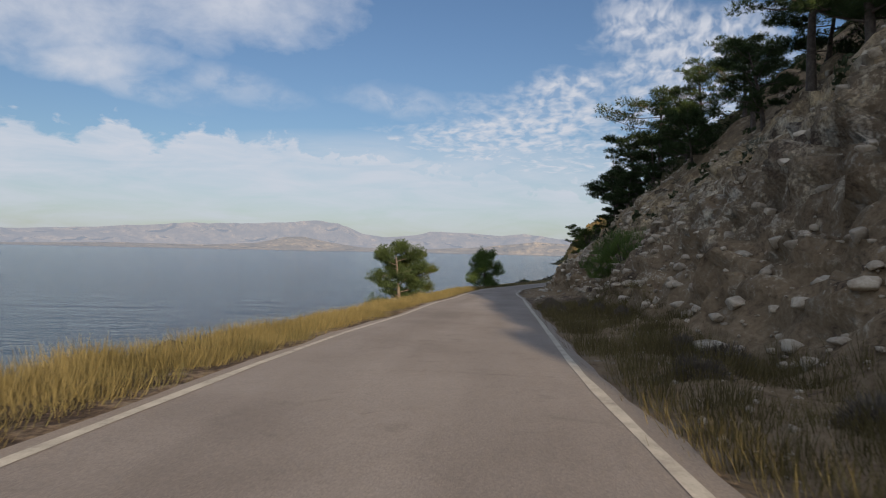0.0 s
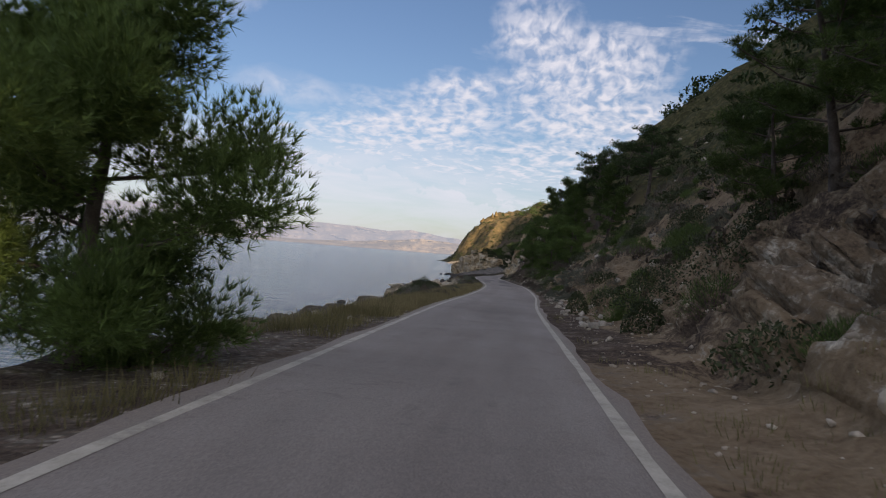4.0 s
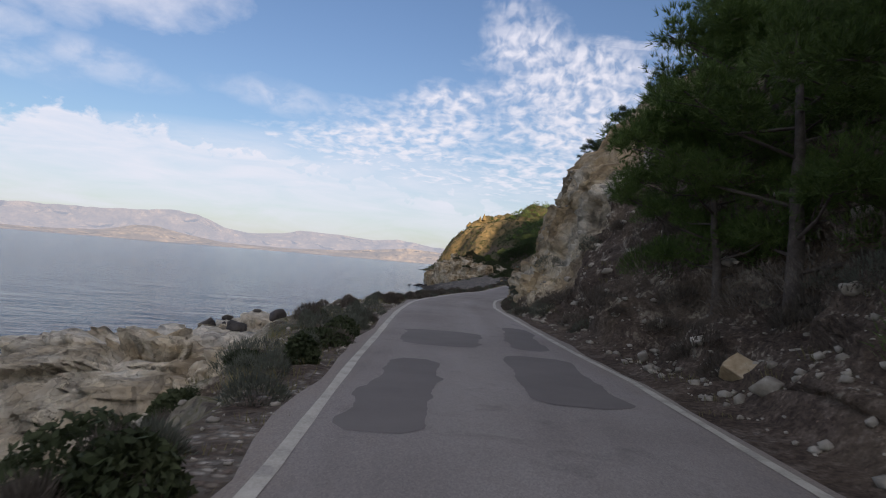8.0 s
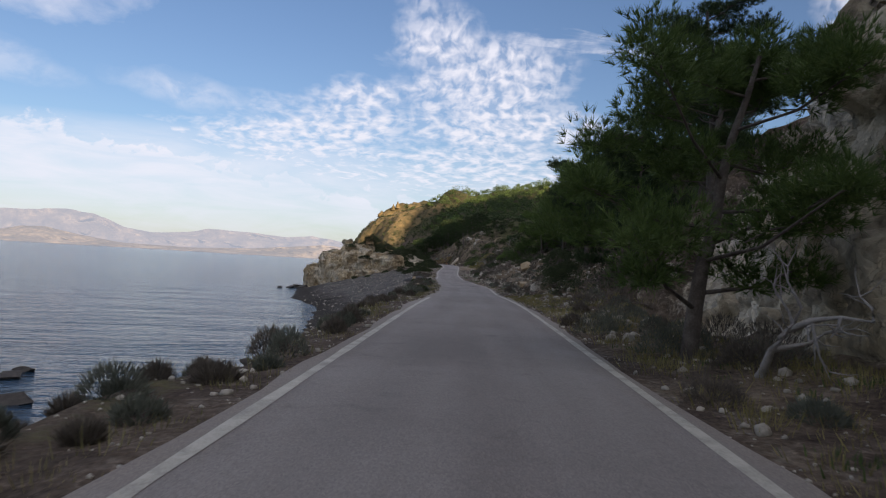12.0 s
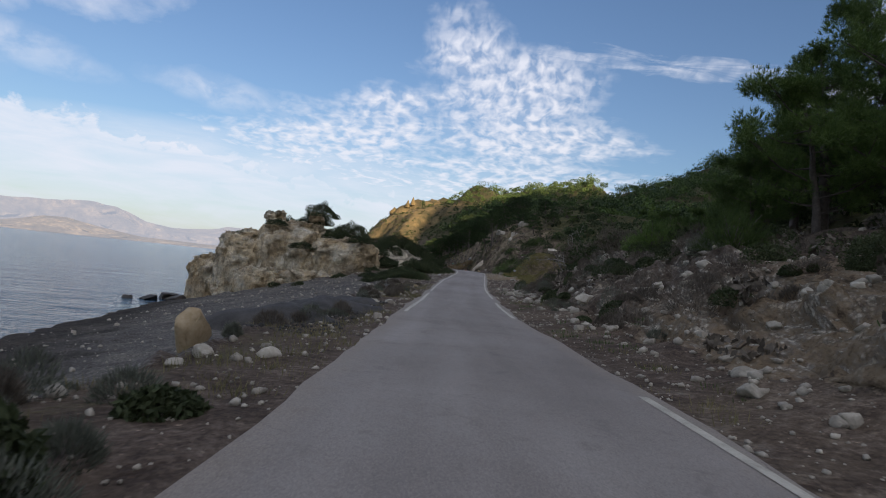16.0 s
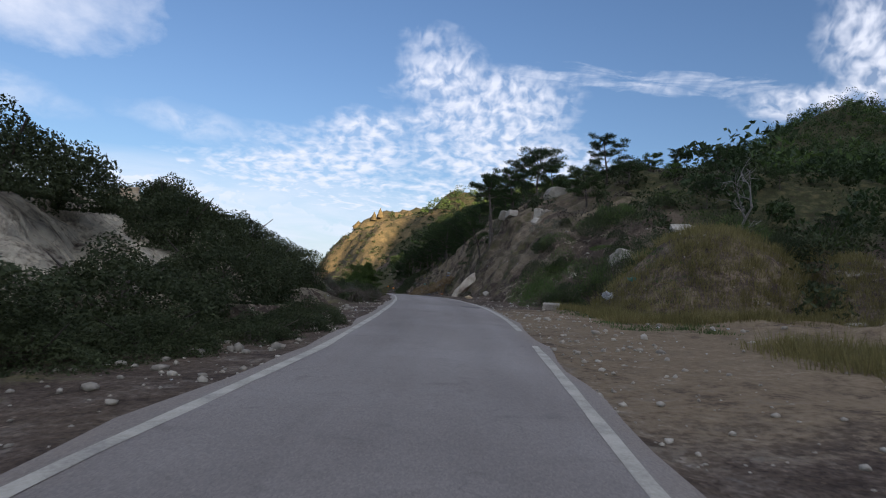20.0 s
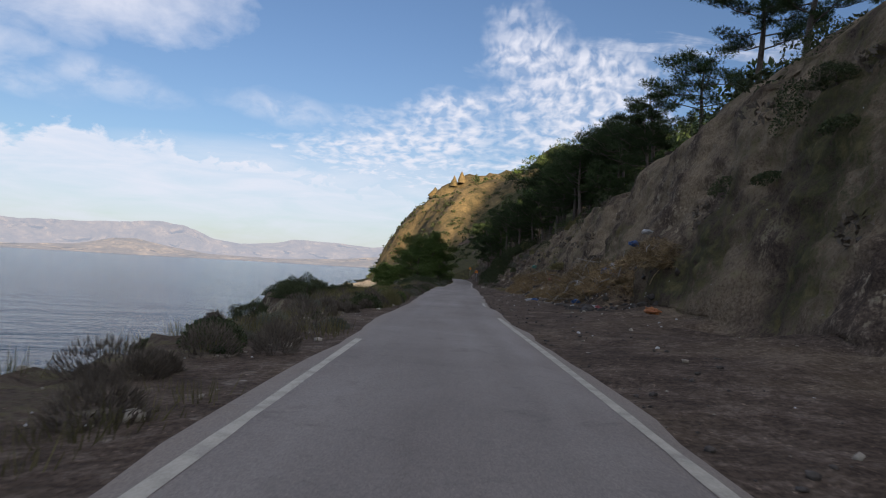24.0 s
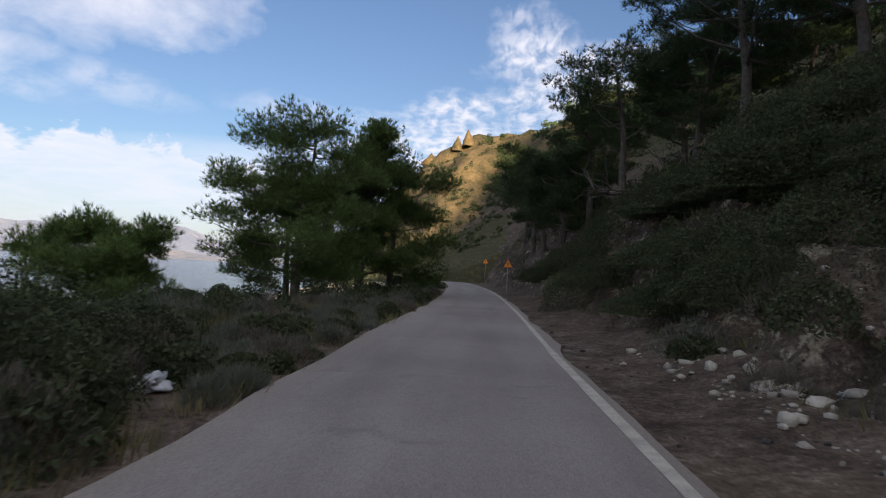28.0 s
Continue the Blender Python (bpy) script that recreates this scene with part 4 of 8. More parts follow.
def build_sea():
    """Sheet of water out to the horizon, finer near the shore."""
    m = bpy.data.materials.new("sea_water")
    m.use_nodes = True
    t = m.node_tree
    b = t.nodes["Principled BSDF"]
    geo = t.nodes.new("ShaderNodeNewGeometry")
    mp = t.nodes.new("ShaderNodeMapping")
    mp.inputs["Rotation"].default_value = (0, 0, radians(35))
    mp.inputs["Scale"].default_value = (0.45, 1.2, 1)
    wire(t, geo.outputs["Position"], mp.inputs["Vector"])
    w1 = noise_tex(t, mp.outputs[0], 0.11, 5.0, 0.62, 0.3)
    w2 = noise_tex(t, mp.outputs[0], 0.7, 4.0, 0.65, 0.3)
    w3 = noise_tex(t, geo.outputs["Position"], 0.008, 3.0, 0.5)
    h = math_node(t, "ADD", math_node(t, "MULTIPLY", w1, 1.6), math_node(t, "MULTIPLY", w2, 0.5))
    bp = t.nodes.new("ShaderNodeBump")
    bp.inputs["Strength"].default_value = 1.0
    bp.inputs["Distance"].default_value = 0.8
    wire(t, h, bp.inputs["Height"])
    wire(t, bp.outputs[0], b.inputs["Normal"])
    col = ramp(t, w3, [(0.35, (0.012, 0.030, 0.050)), (0.65, (0.020, 0.045, 0.070))])
    wire(t, col, b.inputs["Base Color"])
    b.inputs["Roughness"].default_value = 0.12
    b.inputs["IOR"].default_value = 1.33
    r = np.array([0, 30, 60, 100, 160, 260, 420, 700, 1200, 2000, 3200, 4900.0])
    a = np.linspace(0, 2 * np.pi, 97)[:-1]
    c = place(150, -60)
    v = np.array([(c[0], c[1], SEA_Z)] + [(c[0] + rr * math.cos(x), c[1] + 150 + rr * math.sin(x), SEA_Z) for rr in r[1:] for x in a])
    v[0, 1] += 150
    me = bpy.data.meshes.new("sea")
    faces = [(0, 1 + i, 1 + (i + 1) % 96) for i in range(96)]
    for k in range(len(r) - 2):
        o, p = 1 + 96 * k, 1 + 96 * (k + 1)
        faces += [(o + i, p + i, p + (i + 1) % 96, o + (i + 1) % 96) for i in range(96)]
    me.from_pydata([tuple(x) for x in v], [], faces)
    me.materials.append(m)
    ob = new("sea", me)
    tagged(ob, "calm blue sea with small wind ripples", "water", kind="structure")


build_sea()


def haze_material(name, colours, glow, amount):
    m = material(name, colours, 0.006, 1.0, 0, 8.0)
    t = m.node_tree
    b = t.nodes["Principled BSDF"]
    # distance haze is an even glow mixed over the surface colour
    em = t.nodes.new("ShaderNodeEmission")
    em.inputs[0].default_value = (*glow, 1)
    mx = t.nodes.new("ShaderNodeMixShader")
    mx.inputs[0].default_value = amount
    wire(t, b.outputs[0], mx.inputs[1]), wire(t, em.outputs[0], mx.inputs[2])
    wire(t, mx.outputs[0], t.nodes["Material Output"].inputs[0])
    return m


def build_far_coast():
    """Mountains across the bay, their haze of distance painted on as glow: a plain backdrop."""
    def ridge(name, dist, crest, mat, seed, depth, rough):
        az = np.radians(np.linspace(62, -22, 420))
        el = np.interp(np.degrees(az)[::-1], [c[0] for c in crest][::-1], [c[1] for c in crest][::-1])[::-1]
        rows = 26
        f = np.linspace(0, 1, rows)
        A, F = np.meshgrid(az, f, indexing="ij")
        q = np.stack([A.ravel() * 22, F.ravel() * 3.5, 0 * A.ravel() + seed], -1)
        n1 = fbm(q, 5, seed).reshape(A.shape)
        gul = np.abs(fbm(q * np.array([2.2, 0.6, 1]), 4, seed + 3)).reshape(A.shape)
        R_ = dist + depth * F - gul * depth * 0.35
        top = np.tan(np.radians(el))[:, None] * dist
        H = SEA_Z + top * (F ** 0.8) * (1 + 0.10 * n1 * (1 - F) + 0.03 * n1) - top * gul * rough * F * (1 - F)
        v = np.stack([-np.sin(A) * R_, np.cos(A) * R_ + 150, H], -1).reshape(-1, 3)
        ob = mesh_object(name, v, grid_faces(len(az), rows)[:, ::-1], mat, True)
        tagged(ob, "bare mountains on the far shore of the bay, haze painted on", "mountains", kind="structure")
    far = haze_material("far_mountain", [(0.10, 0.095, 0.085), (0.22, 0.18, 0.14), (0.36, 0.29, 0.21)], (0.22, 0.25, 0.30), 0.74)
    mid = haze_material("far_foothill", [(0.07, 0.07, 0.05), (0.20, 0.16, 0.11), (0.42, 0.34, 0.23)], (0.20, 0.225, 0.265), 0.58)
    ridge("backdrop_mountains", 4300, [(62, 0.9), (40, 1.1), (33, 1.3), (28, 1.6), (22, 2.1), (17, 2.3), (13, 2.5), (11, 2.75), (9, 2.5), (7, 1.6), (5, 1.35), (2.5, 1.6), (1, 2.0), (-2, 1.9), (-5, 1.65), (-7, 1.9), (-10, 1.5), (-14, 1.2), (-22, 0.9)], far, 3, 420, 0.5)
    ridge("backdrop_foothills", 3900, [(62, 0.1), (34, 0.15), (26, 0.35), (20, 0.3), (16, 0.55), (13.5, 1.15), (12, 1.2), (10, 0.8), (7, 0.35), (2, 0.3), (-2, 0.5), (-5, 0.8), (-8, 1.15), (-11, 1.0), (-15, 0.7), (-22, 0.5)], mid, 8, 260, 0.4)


build_far_coast()


def hill_height(x, y):
    """Height of the large headland ahead, the wooded ridge behind the road, and added sun-blocking heights."""
    def cone(cx, cy, rx, ry, h, turn=0.0, sharp=1.0):
        c, s_ = math.cos(radians(turn)), math.sin(radians(turn))
        dx, dy = x - cx, y - cy
        a, b = (dx * c + dy * s_) / rx, (-dx * s_ + dy * c) / ry
        return h * np.clip(1 - np.sqrt(a * a + b * b) ** sharp, -0.5, 1)
    crest = np.interp(x, [116, 129, 141, 155, 166, 180, 195, 225, 260], [-16, -8.5, 14, 33.5, 40.5, 45.5, 48.5, 53, 50])
    z = np.where(crest > SEA_Z, (crest - SEA_Z) * np.clip(1 - np.abs(y - 729) / np.where(y < 729, 125, 90), 0, 1), -4.0)
    z = np.where(np.abs(y - 729) > np.where(y < 729, 118, 84), -4.0, z)
    z = np.maximum(z, np.minimum(cone(222, 722, 84, 140, 80, -20, 1.0), 62))
    # two unseen heights, added to keep sun off the sea pines and far ridge
    z = np.maximum(z, cone(203, 108, 75, 80, 150, 0, 1.0))
    z = np.maximum(z, cone(385, 120, 150, 130, 260, 0, 1.0))
    z = np.maximum(z, cone(222, 575, 105, 160, 40, 0, 1.1))
    z = np.maximum(z, cone(158, 440, 62, 70, 12, 0, 1.2))
    z = np.maximum(z, cone(375, 610, 220, 210, 112, 0, 1.0))
    # three more unseen heights, added so road and woods lie out of the sun
    z = np.maximum(z, cone(490, 100, 200, 150, 390, 0, 1.0))
    z = np.maximum(z, cone(150, 80, 115, 125, 150, 0, 1.0))
    z = np.maximum(z, cone(290, 115, 165, 150, 190, 0, 1.0))
    z = np.maximum(z, cone(205, 215, 100, 95, 64, 0, 1.0))
    return z + SEA_Z


def build_hills():
    xs, ys = np.r_[np.arange(40, 120, 4.0), np.arange(120, 240, 2.0), np.arange(240, 600, 4.0)], np.r_[np.arange(-60, 640, 4.0), np.arange(640, 780, 2.0), np.arange(780, 900, 4.0)]
    X, Y = np.meshgrid(xs, ys, indexing="ij")
    z = hill_height(X, Y)
    p = np.stack([X.ravel(), Y.ravel(), z.ravel()], -1)
    amp = np.clip((z.ravel() - SEA_Z) / 20, 0, 1)
    z = p[:, 2] + amp * (5.0 * fbm(p * np.array([0.03, 0.03, 0]), 5, 51) + 1.5 * fbm(p * np.array([0.15, 0.15, 0]), 3, 52))
    # keep clear of the road corridor
    line = LINE[(LINE_S > -80) & (LINE_S < 628)][::8]
    nor = NORM[(LINE_S > -80) & (LINE_S < 628)][::8]
    rel = p[:, None, :2] - line[None, :, :2]
    k = np.argmin((rel ** 2).sum(-1), 1)
    side = (rel[np.arange(len(p)), k] * nor[k]).sum(-1)
    dist = np.sqrt((rel[np.arange(len(p)), k] ** 2).sum(-1))
    s_near = LINE_S[(LINE_S > -80) & (LINE_S < 628)][::8][k]
    clear = np.interp(s_near, [540, 600], [26, 9])
    past = s_near > 621
    keep = ((side > 0) & (dist > clear)) | past
    fade = np.where(past, 1.0, np.clip((dist - clear) / 18, 0, 1))
    low = LINE[:, 2].min() - 14
    z = np.where(keep, low + (z - low) * (0.35 + 0.65 * fade), low)
    # the land behind the road never falls to the sea
    inland = (side > 30) & (s_near < 618) & (dist > 40)
    z = np.where(inland, np.maximum(z, SEA_Z + 3.5 + 1.2 * fbm(p * np.array([0.04, 0.04, 0]), 3, 53)), z)
    v = np.stack([p[:, 0], p[:, 1], z], -1)
    faces = grid_faces(len(xs), len(ys))[:, ::-1]
    ok = (z[faces] > low + 0.5).any(1) 
    faces = faces[ok]
    head = np.clip((v[:, 1] - 650) / 30, 0, 1) * np.clip((190 - v[:, 0] + 6 * fbm(v * 0.05, 3, 3)) / 12, 0, 1)
    head = head * np.clip((z - SEA_Z - 8) / 10, 0, 1)
    attrs = {"rock": 0.35 - 0.05 * head, "gravel": 0 * z, "veg": 0.62 - 0.25 * head, "beach": 0 * z, "tone": 0.4 + 0 * z, "ochre": 0.3 + 0.6 * head}
    v[:, 2] += head * (3.2 * np.abs(fbm(v * np.array([0.10, 0.10, 0]), 4, 57)) - 1.5 + 0.8 * fbm(v * np.array([0.35, 0.35, 0]), 2, 58))
    ob = mesh_object("far_hills", v, faces, M_GROUND, False, attrs)
    ob.data.materials.append(M_HEADLAND)
    ob.data.polygons.foreach_set("material_index", (head[faces].mean(1) > 0.35).astype(np.int32))
    tagged(ob, "scrub-covered hills, bare ochre headland, and unseen added heights that block sun", "hill", kind="structure")
    return v


build_hills()


def pinnacle(x, y, z, w, h, seed):
    """A ragged tooth of rock on the headland's crest."""
    n, m = 14, 12
    a, f = np.meshgrid(np.linspace(0, 2 * np.pi, n), np.linspace(0, 1, m), indexing="ij")
    rr = w * (1 - f) ** 0.8
    v = np.stack([x + rr * np.cos(a), y + rr * np.sin(a), z - 3 + (h + 3) * f], -1).reshape(-1, 3)
    v[:, :2] += 0.45 * np.stack([fbm(v * 0.6, 3, seed), fbm(v * 0.6 + 31, 3, seed + 1)], -1) * w * (1 - f.ravel()[:, None])
    ob = mesh_object("rock_pinnacle", v, grid_faces(n, m), M_HEADLAND)
    tagged(ob, "ragged tooth of ochre rock on the headland's crest", "rock", "crest pinnacles")


for x_, y_, z_, w_, h_ in ((166.0, 723.7, 38.4, 2.2, 2.6), (162.8, 724.6, 36.8, 2.0, 2.0), (155.4, 730.5, 31.4, 3.2, 2.2)):
    pinnacle(x_, y_, z_, w_, h_, int(x_ * 3))


def rock_mass(name, s, u, half, top, seed, attrs, turn=0.0, n=56, m=44, block=0.5, amp=0.7, boxy=3.2, mat=None):
    """A mass of broken bedrock, boxy, with stepped blocks and cracks."""
    a, b = np.meshgrid(np.linspace(-np.pi, np.pi, n), np.linspace(-np.pi / 2, np.pi / 2, m), indexing="ij")
    def pw(x, e):
        return np.sign(x) * np.abs(x) ** e
    e = 2 / boxy
    v = np.stack([half[0] * pw(np.cos(b), e) * pw(np.cos(a), e), half[1] * pw(np.cos(b), e) * pw(np.sin(a), e), half[2] * pw(np.sin(b), e)], -1).reshape(-1, 3)
    c, q = math.cos(radians(turn)), math.sin(radians(turn))
    yaw = math.atan2(float(np.interp(s, LINE_S, NORM[:, 1])), float(np.interp(s, LINE_S, NORM[:, 0])))
    base = place(s, u, top - half[2])
    x, y = v[:, 0] * c - v[:, 1] * q, v[:, 0] * q + v[:, 1] * c
    cy, sy = math.cos(yaw), math.sin(yaw)
    w = np.stack([base[0] + x * cy - y * sy, base[1] + x * sy + y * cy, base[2] + v[:, 2]], -1)
    d = w - base
    d[:, 2] *= 0.35
    d /= np.maximum(np.linalg.norm(d, axis=1, keepdims=True), 1e-6)
    q3 = w * np.array([1, 1, 0.75]) * block + 0.3 * fbm(w * 0.5, 2, seed)[:, None]
    bl, gr, tone = facets(q3, seed, 1.3, 0.05)
    bl2, gr2, tone2 = facets(q3 * 2.6, seed + 5, 1.3, 0.08)
    dis = amp * (0.62 * bl - 0.25 * (1 - gr) + 0.30 * bl2 - 0.16 * (1 - gr2) + 0.3 * fbm(w * 0.4, 3, seed + 2))
    bl3, gr3, tone3 = facets(q3 * 6.0, seed + 9, 1.0, 0.2)
    dis = dis + amp * (0.12 * bl3 - 0.08 * (1 - gr3))
    w = w + d * dis[:, None]
    ob = mesh_object(name, w, grid_faces(n, m), mat or M_GROUND, False, {**{k: np.full(len(w), x_) for k, x_ in attrs.items()}, "tone": 0.55 * tone + 0.3 * tone2 + 0.15 * tone3})
    return ob


def mound(name, s, u, r, h, seed, label):
    n, m = 30, 12
    a, f = np.meshgrid(np.linspace(0, 2 * np.pi, n), np.linspace(0, 1, m), indexing="ij")
    rr = r * (1 + 0.12 * np.sin(3 * a + seed))
    c = place(s, u, -0.1)
    x, y = c[0] + rr * f * np.cos(a), c[1] + rr * f * np.sin(a)
    z = c[2] + (h + 0.1) * (0.5 + 0.5 * np.cos(np.pi * f ** 1.25)) - 0.35 * f ** 6
    v = np.stack([x, y, z], -1).reshape(-1, 3)
    v[:, 2] += 0.18 * fbm(v * 0.9, 3, seed) * (1 - f.ravel() ** 4)
    ob = mesh_object(name, v, grid_faces(n, m), M_GROUND, True, {"rock": v[:, 0] * 0, "gravel": v[:, 0] * 0, "veg": v[:, 0] * 0 + 0.2, "sand": v[:, 0] * 0 + 0.4, "beach": v[:, 0] * 0, "tone": v[:, 0] * 0 + 0.45, "ochre": v[:, 0] * 0 + 0.3})
    tagged(ob, label, "mound")
    return ob


BARE = {"rock": 0.95, "gravel": 0.0, "veg": 0.08, "beach": 0.0, "ochre": 0.6}
rocks_here = []
spur = new("rock_spur")
for s, u, half, top, turn, sd in ((173.5, -7.6, (4.4, 5.0, 3.2), -1.05, 12, 401), (176, -11.2, (2.8, 2.6, 1.6), -1.75, 30, 402), (181, -6.8, (3.6, 6.0, 3.0), -1.2, 0, 403), (168.5, -4.4, (0.8, 0.9, 1.3), -0.35, 20, 404), (162.5, -6.4, (2.2, 2.4, 2.4), -1.5, 25, 405), (165, -9.6, (2.0, 2.4, 2.0), -1.6, -15, 406)):
    o = rock_mass("rock_block", s, u, half, top, sd, BARE, turn, 120, 90, 0.6, 0.55, 3.0)
    o.parent = spur
    rocks_here.append(o.name)
tagged(spur, "grey-brown limestone spur jutting over the sea", "rock")
crag = new("headland_crag")
OCHRE_ROCK = {"rock": 1.0, "gravel": 0.0, "veg": 0.0, "beach": 0.0, "ochre": 0.9}
for s, u, half, top, turn, sd in ((371, -14.6, (4.2, 4.0, 4.2), 2.7, 8, 411), (372.5, -20.5, (4.4, 4.4, 5.2), 4.0, -6, 412), (373, -26.0, (3.4, 4.4, 4.6), 2.4, 10, 413), (373, -30.0, (2.0, 3.0, 3.6), -0.5, 0, 414), (366.5, -17.5, (3.4, 1.8, 2.6), -0.9, 20, 415), (367, -22.5, (3.0, 1.6, 2.4), -1.2, -15, 416),
                                   (384, -19, (8, 9, 6), 3.2, 0, 417), (374, -11.2, (2.4, 3.0, 3.4), 1.4, 0, 418), (372.2, -18.2, (0.8, 0.9, 1.2), 5.4, 20, 419), (372.6, -23.0, (0.9, 0.8, 1.3), 5.2, 50, 420)):
    o = rock_mass("rock_block", s, u, half, top, sd, OCHRE_ROCK, turn, 96, 72, 0.75, 0.5, 3.4)
    o.parent = crag
    rocks_here.append(o.name)
tagged(crag, "blocky ochre limestone crag at the end of the beach", "rock")
mound("grass_mound", 372, 9.4, 3.4, 1.6, 1, "low earth mound grown with dry grass")
mound("grass_mound", 391, 10.4, 5.4, 3.5, 2, "broad earth mound under dry yellow grass")
rocks_here += ["grass_mound", "grass_mound.001"]
for s, u, r_, h in ((473, 8.2, 3.2, 1.3), (479, 8.4, 3.4, 1.5), (486, 7.6, 3.0, 1.0), (493, 7.6, 3.4, 1.3), (500, 7.6, 3.0, 1.0), (508, 8.4, 2.8, 1.2), (514, 8.6, 3.0, 1.3), (519, 7.8, 2.4, 0.9)):
    o = mound("earth_heap", s, u, r_, h, int(s), "heap of brown earth and rubble below the cut")
    rocks_here.append(o.name)

# ---- ground to stand things on ----
from mathutils.bvhtree import BVHTree


def ground_tree(names):
    verts, polys = [], []
    for nm in names:
        me = bpy.data.objects[nm].data
        co = np.empty(len(me.vertices) * 3, np.float32)
        me.vertices.foreach_get("co", co)
        k = len(verts)
        verts.extend(map(tuple, co.reshape(-1, 3).tolist()))
        n = len(me.polygons)
        idx = np.empty(n * 4, np.int32)
        me.loops.foreach_get("vertex_index", idx)
        polys.extend(map(tuple, (idx.reshape(-1, 4) + k).tolist()))
    return BVHTree.FromPolygons(verts, polys)


GROUND = ground_tree(["hillside", "shore", "road", "far_hills"] + rocks_here)


def drop_xy(x, y, top=220.0):
    hit = GROUND.ray_cast(Vector((x, y, top)), Vector((0, 0, -1)))
    return (hit[0].z, hit[1]) if hit[0] else (SEA_Z - 1, Vector((0, 0, 1)))


def drop(s, u):
    """The ground at s along and u across: place and normal."""
    p = place(s, u)
    z, n = drop_xy(float(p[0]), float(p[1]))
    return Vector((float(p[0]), float(p[1]), z)), n


def part(name, mesh_ob, parent, label=""):
    mesh_ob.name = name
    mesh_ob.parent = parent
    if label:
        tagged(mesh_ob, label)
    return mesh_ob


def empty(name):
    ob = new(name)
    ob.empty_display_size = 0.3
    return ob


def tubes(paths, sides=6):
    """Tapered tubes: each path is a list of (point, radius)."""
    verts, faces = [], []
    for path in paths:
        base = len(verts)
        for i, (p, r) in enumerate(path):
            a = Vector(path[max(0, i - 1)][0])
            b = Vector(path[min(len(path) - 1, i + 1)][0])
            d = (b - a).normalized()
            x = d.orthogonal().normalized()
            y = d.cross(x)
            for k in range(sides):
                w = 2 * math.pi * k / sides
                verts.append(tuple(Vector(p) + (x * math.cos(w) + y * math.sin(w)) * r))
        for i in range(len(path) - 1):
            for k in range(sides):
                k2 = (k + 1) % sides
                faces.append((base + i * sides + k, base + i * sides + k2, base + (i + 1) * sides + k2, base + (i + 1) * sides + k))
    return np.array(verts), np.array(faces)


def blades(points, dirs, length, width, r):
    """Thin triangles from points along dirs."""
    n = len(points)
    d = dirs / np.maximum(np.linalg.norm(dirs, axis=1, keepdims=True), 1e-9)
    side = np.cross(d, r.normal(size=(n, 3)))
    side /= np.maximum(np.linalg.norm(side, axis=1, keepdims=True), 1e-9)
    L = (length * r.uniform(0.6, 1.25, n))[:, None]
    v = np.stack([points - side * width * 0.5, points + side * width * 0.5, points + d * L], 1).reshape(-1, 3)
    return v, np.arange(3 * n).reshape(-1, 3)


def leaves(points, size, r, up=0.3):
    """Small pointed leaves, four corners each, turned at random."""
    n = len(points)
    a = r.normal(size=(n, 3))
    a[:, 2] += up
    a /= np.linalg.norm(a, axis=1, keepdims=True)
    b = np.cross(a, r.normal(size=(n, 3)))
    b /= np.maximum(np.linalg.norm(b, axis=1, keepdims=True), 1e-9)
    s = (size * r.uniform(0.6, 1.4, n))[:, None]
    v = np.stack([points - a * s, points + b * s * 0.45, points + a * s, points - b * s * 0.45], 1).reshape(-1, 3)
    return v, np.arange(4 * n).reshape(-1, 4)


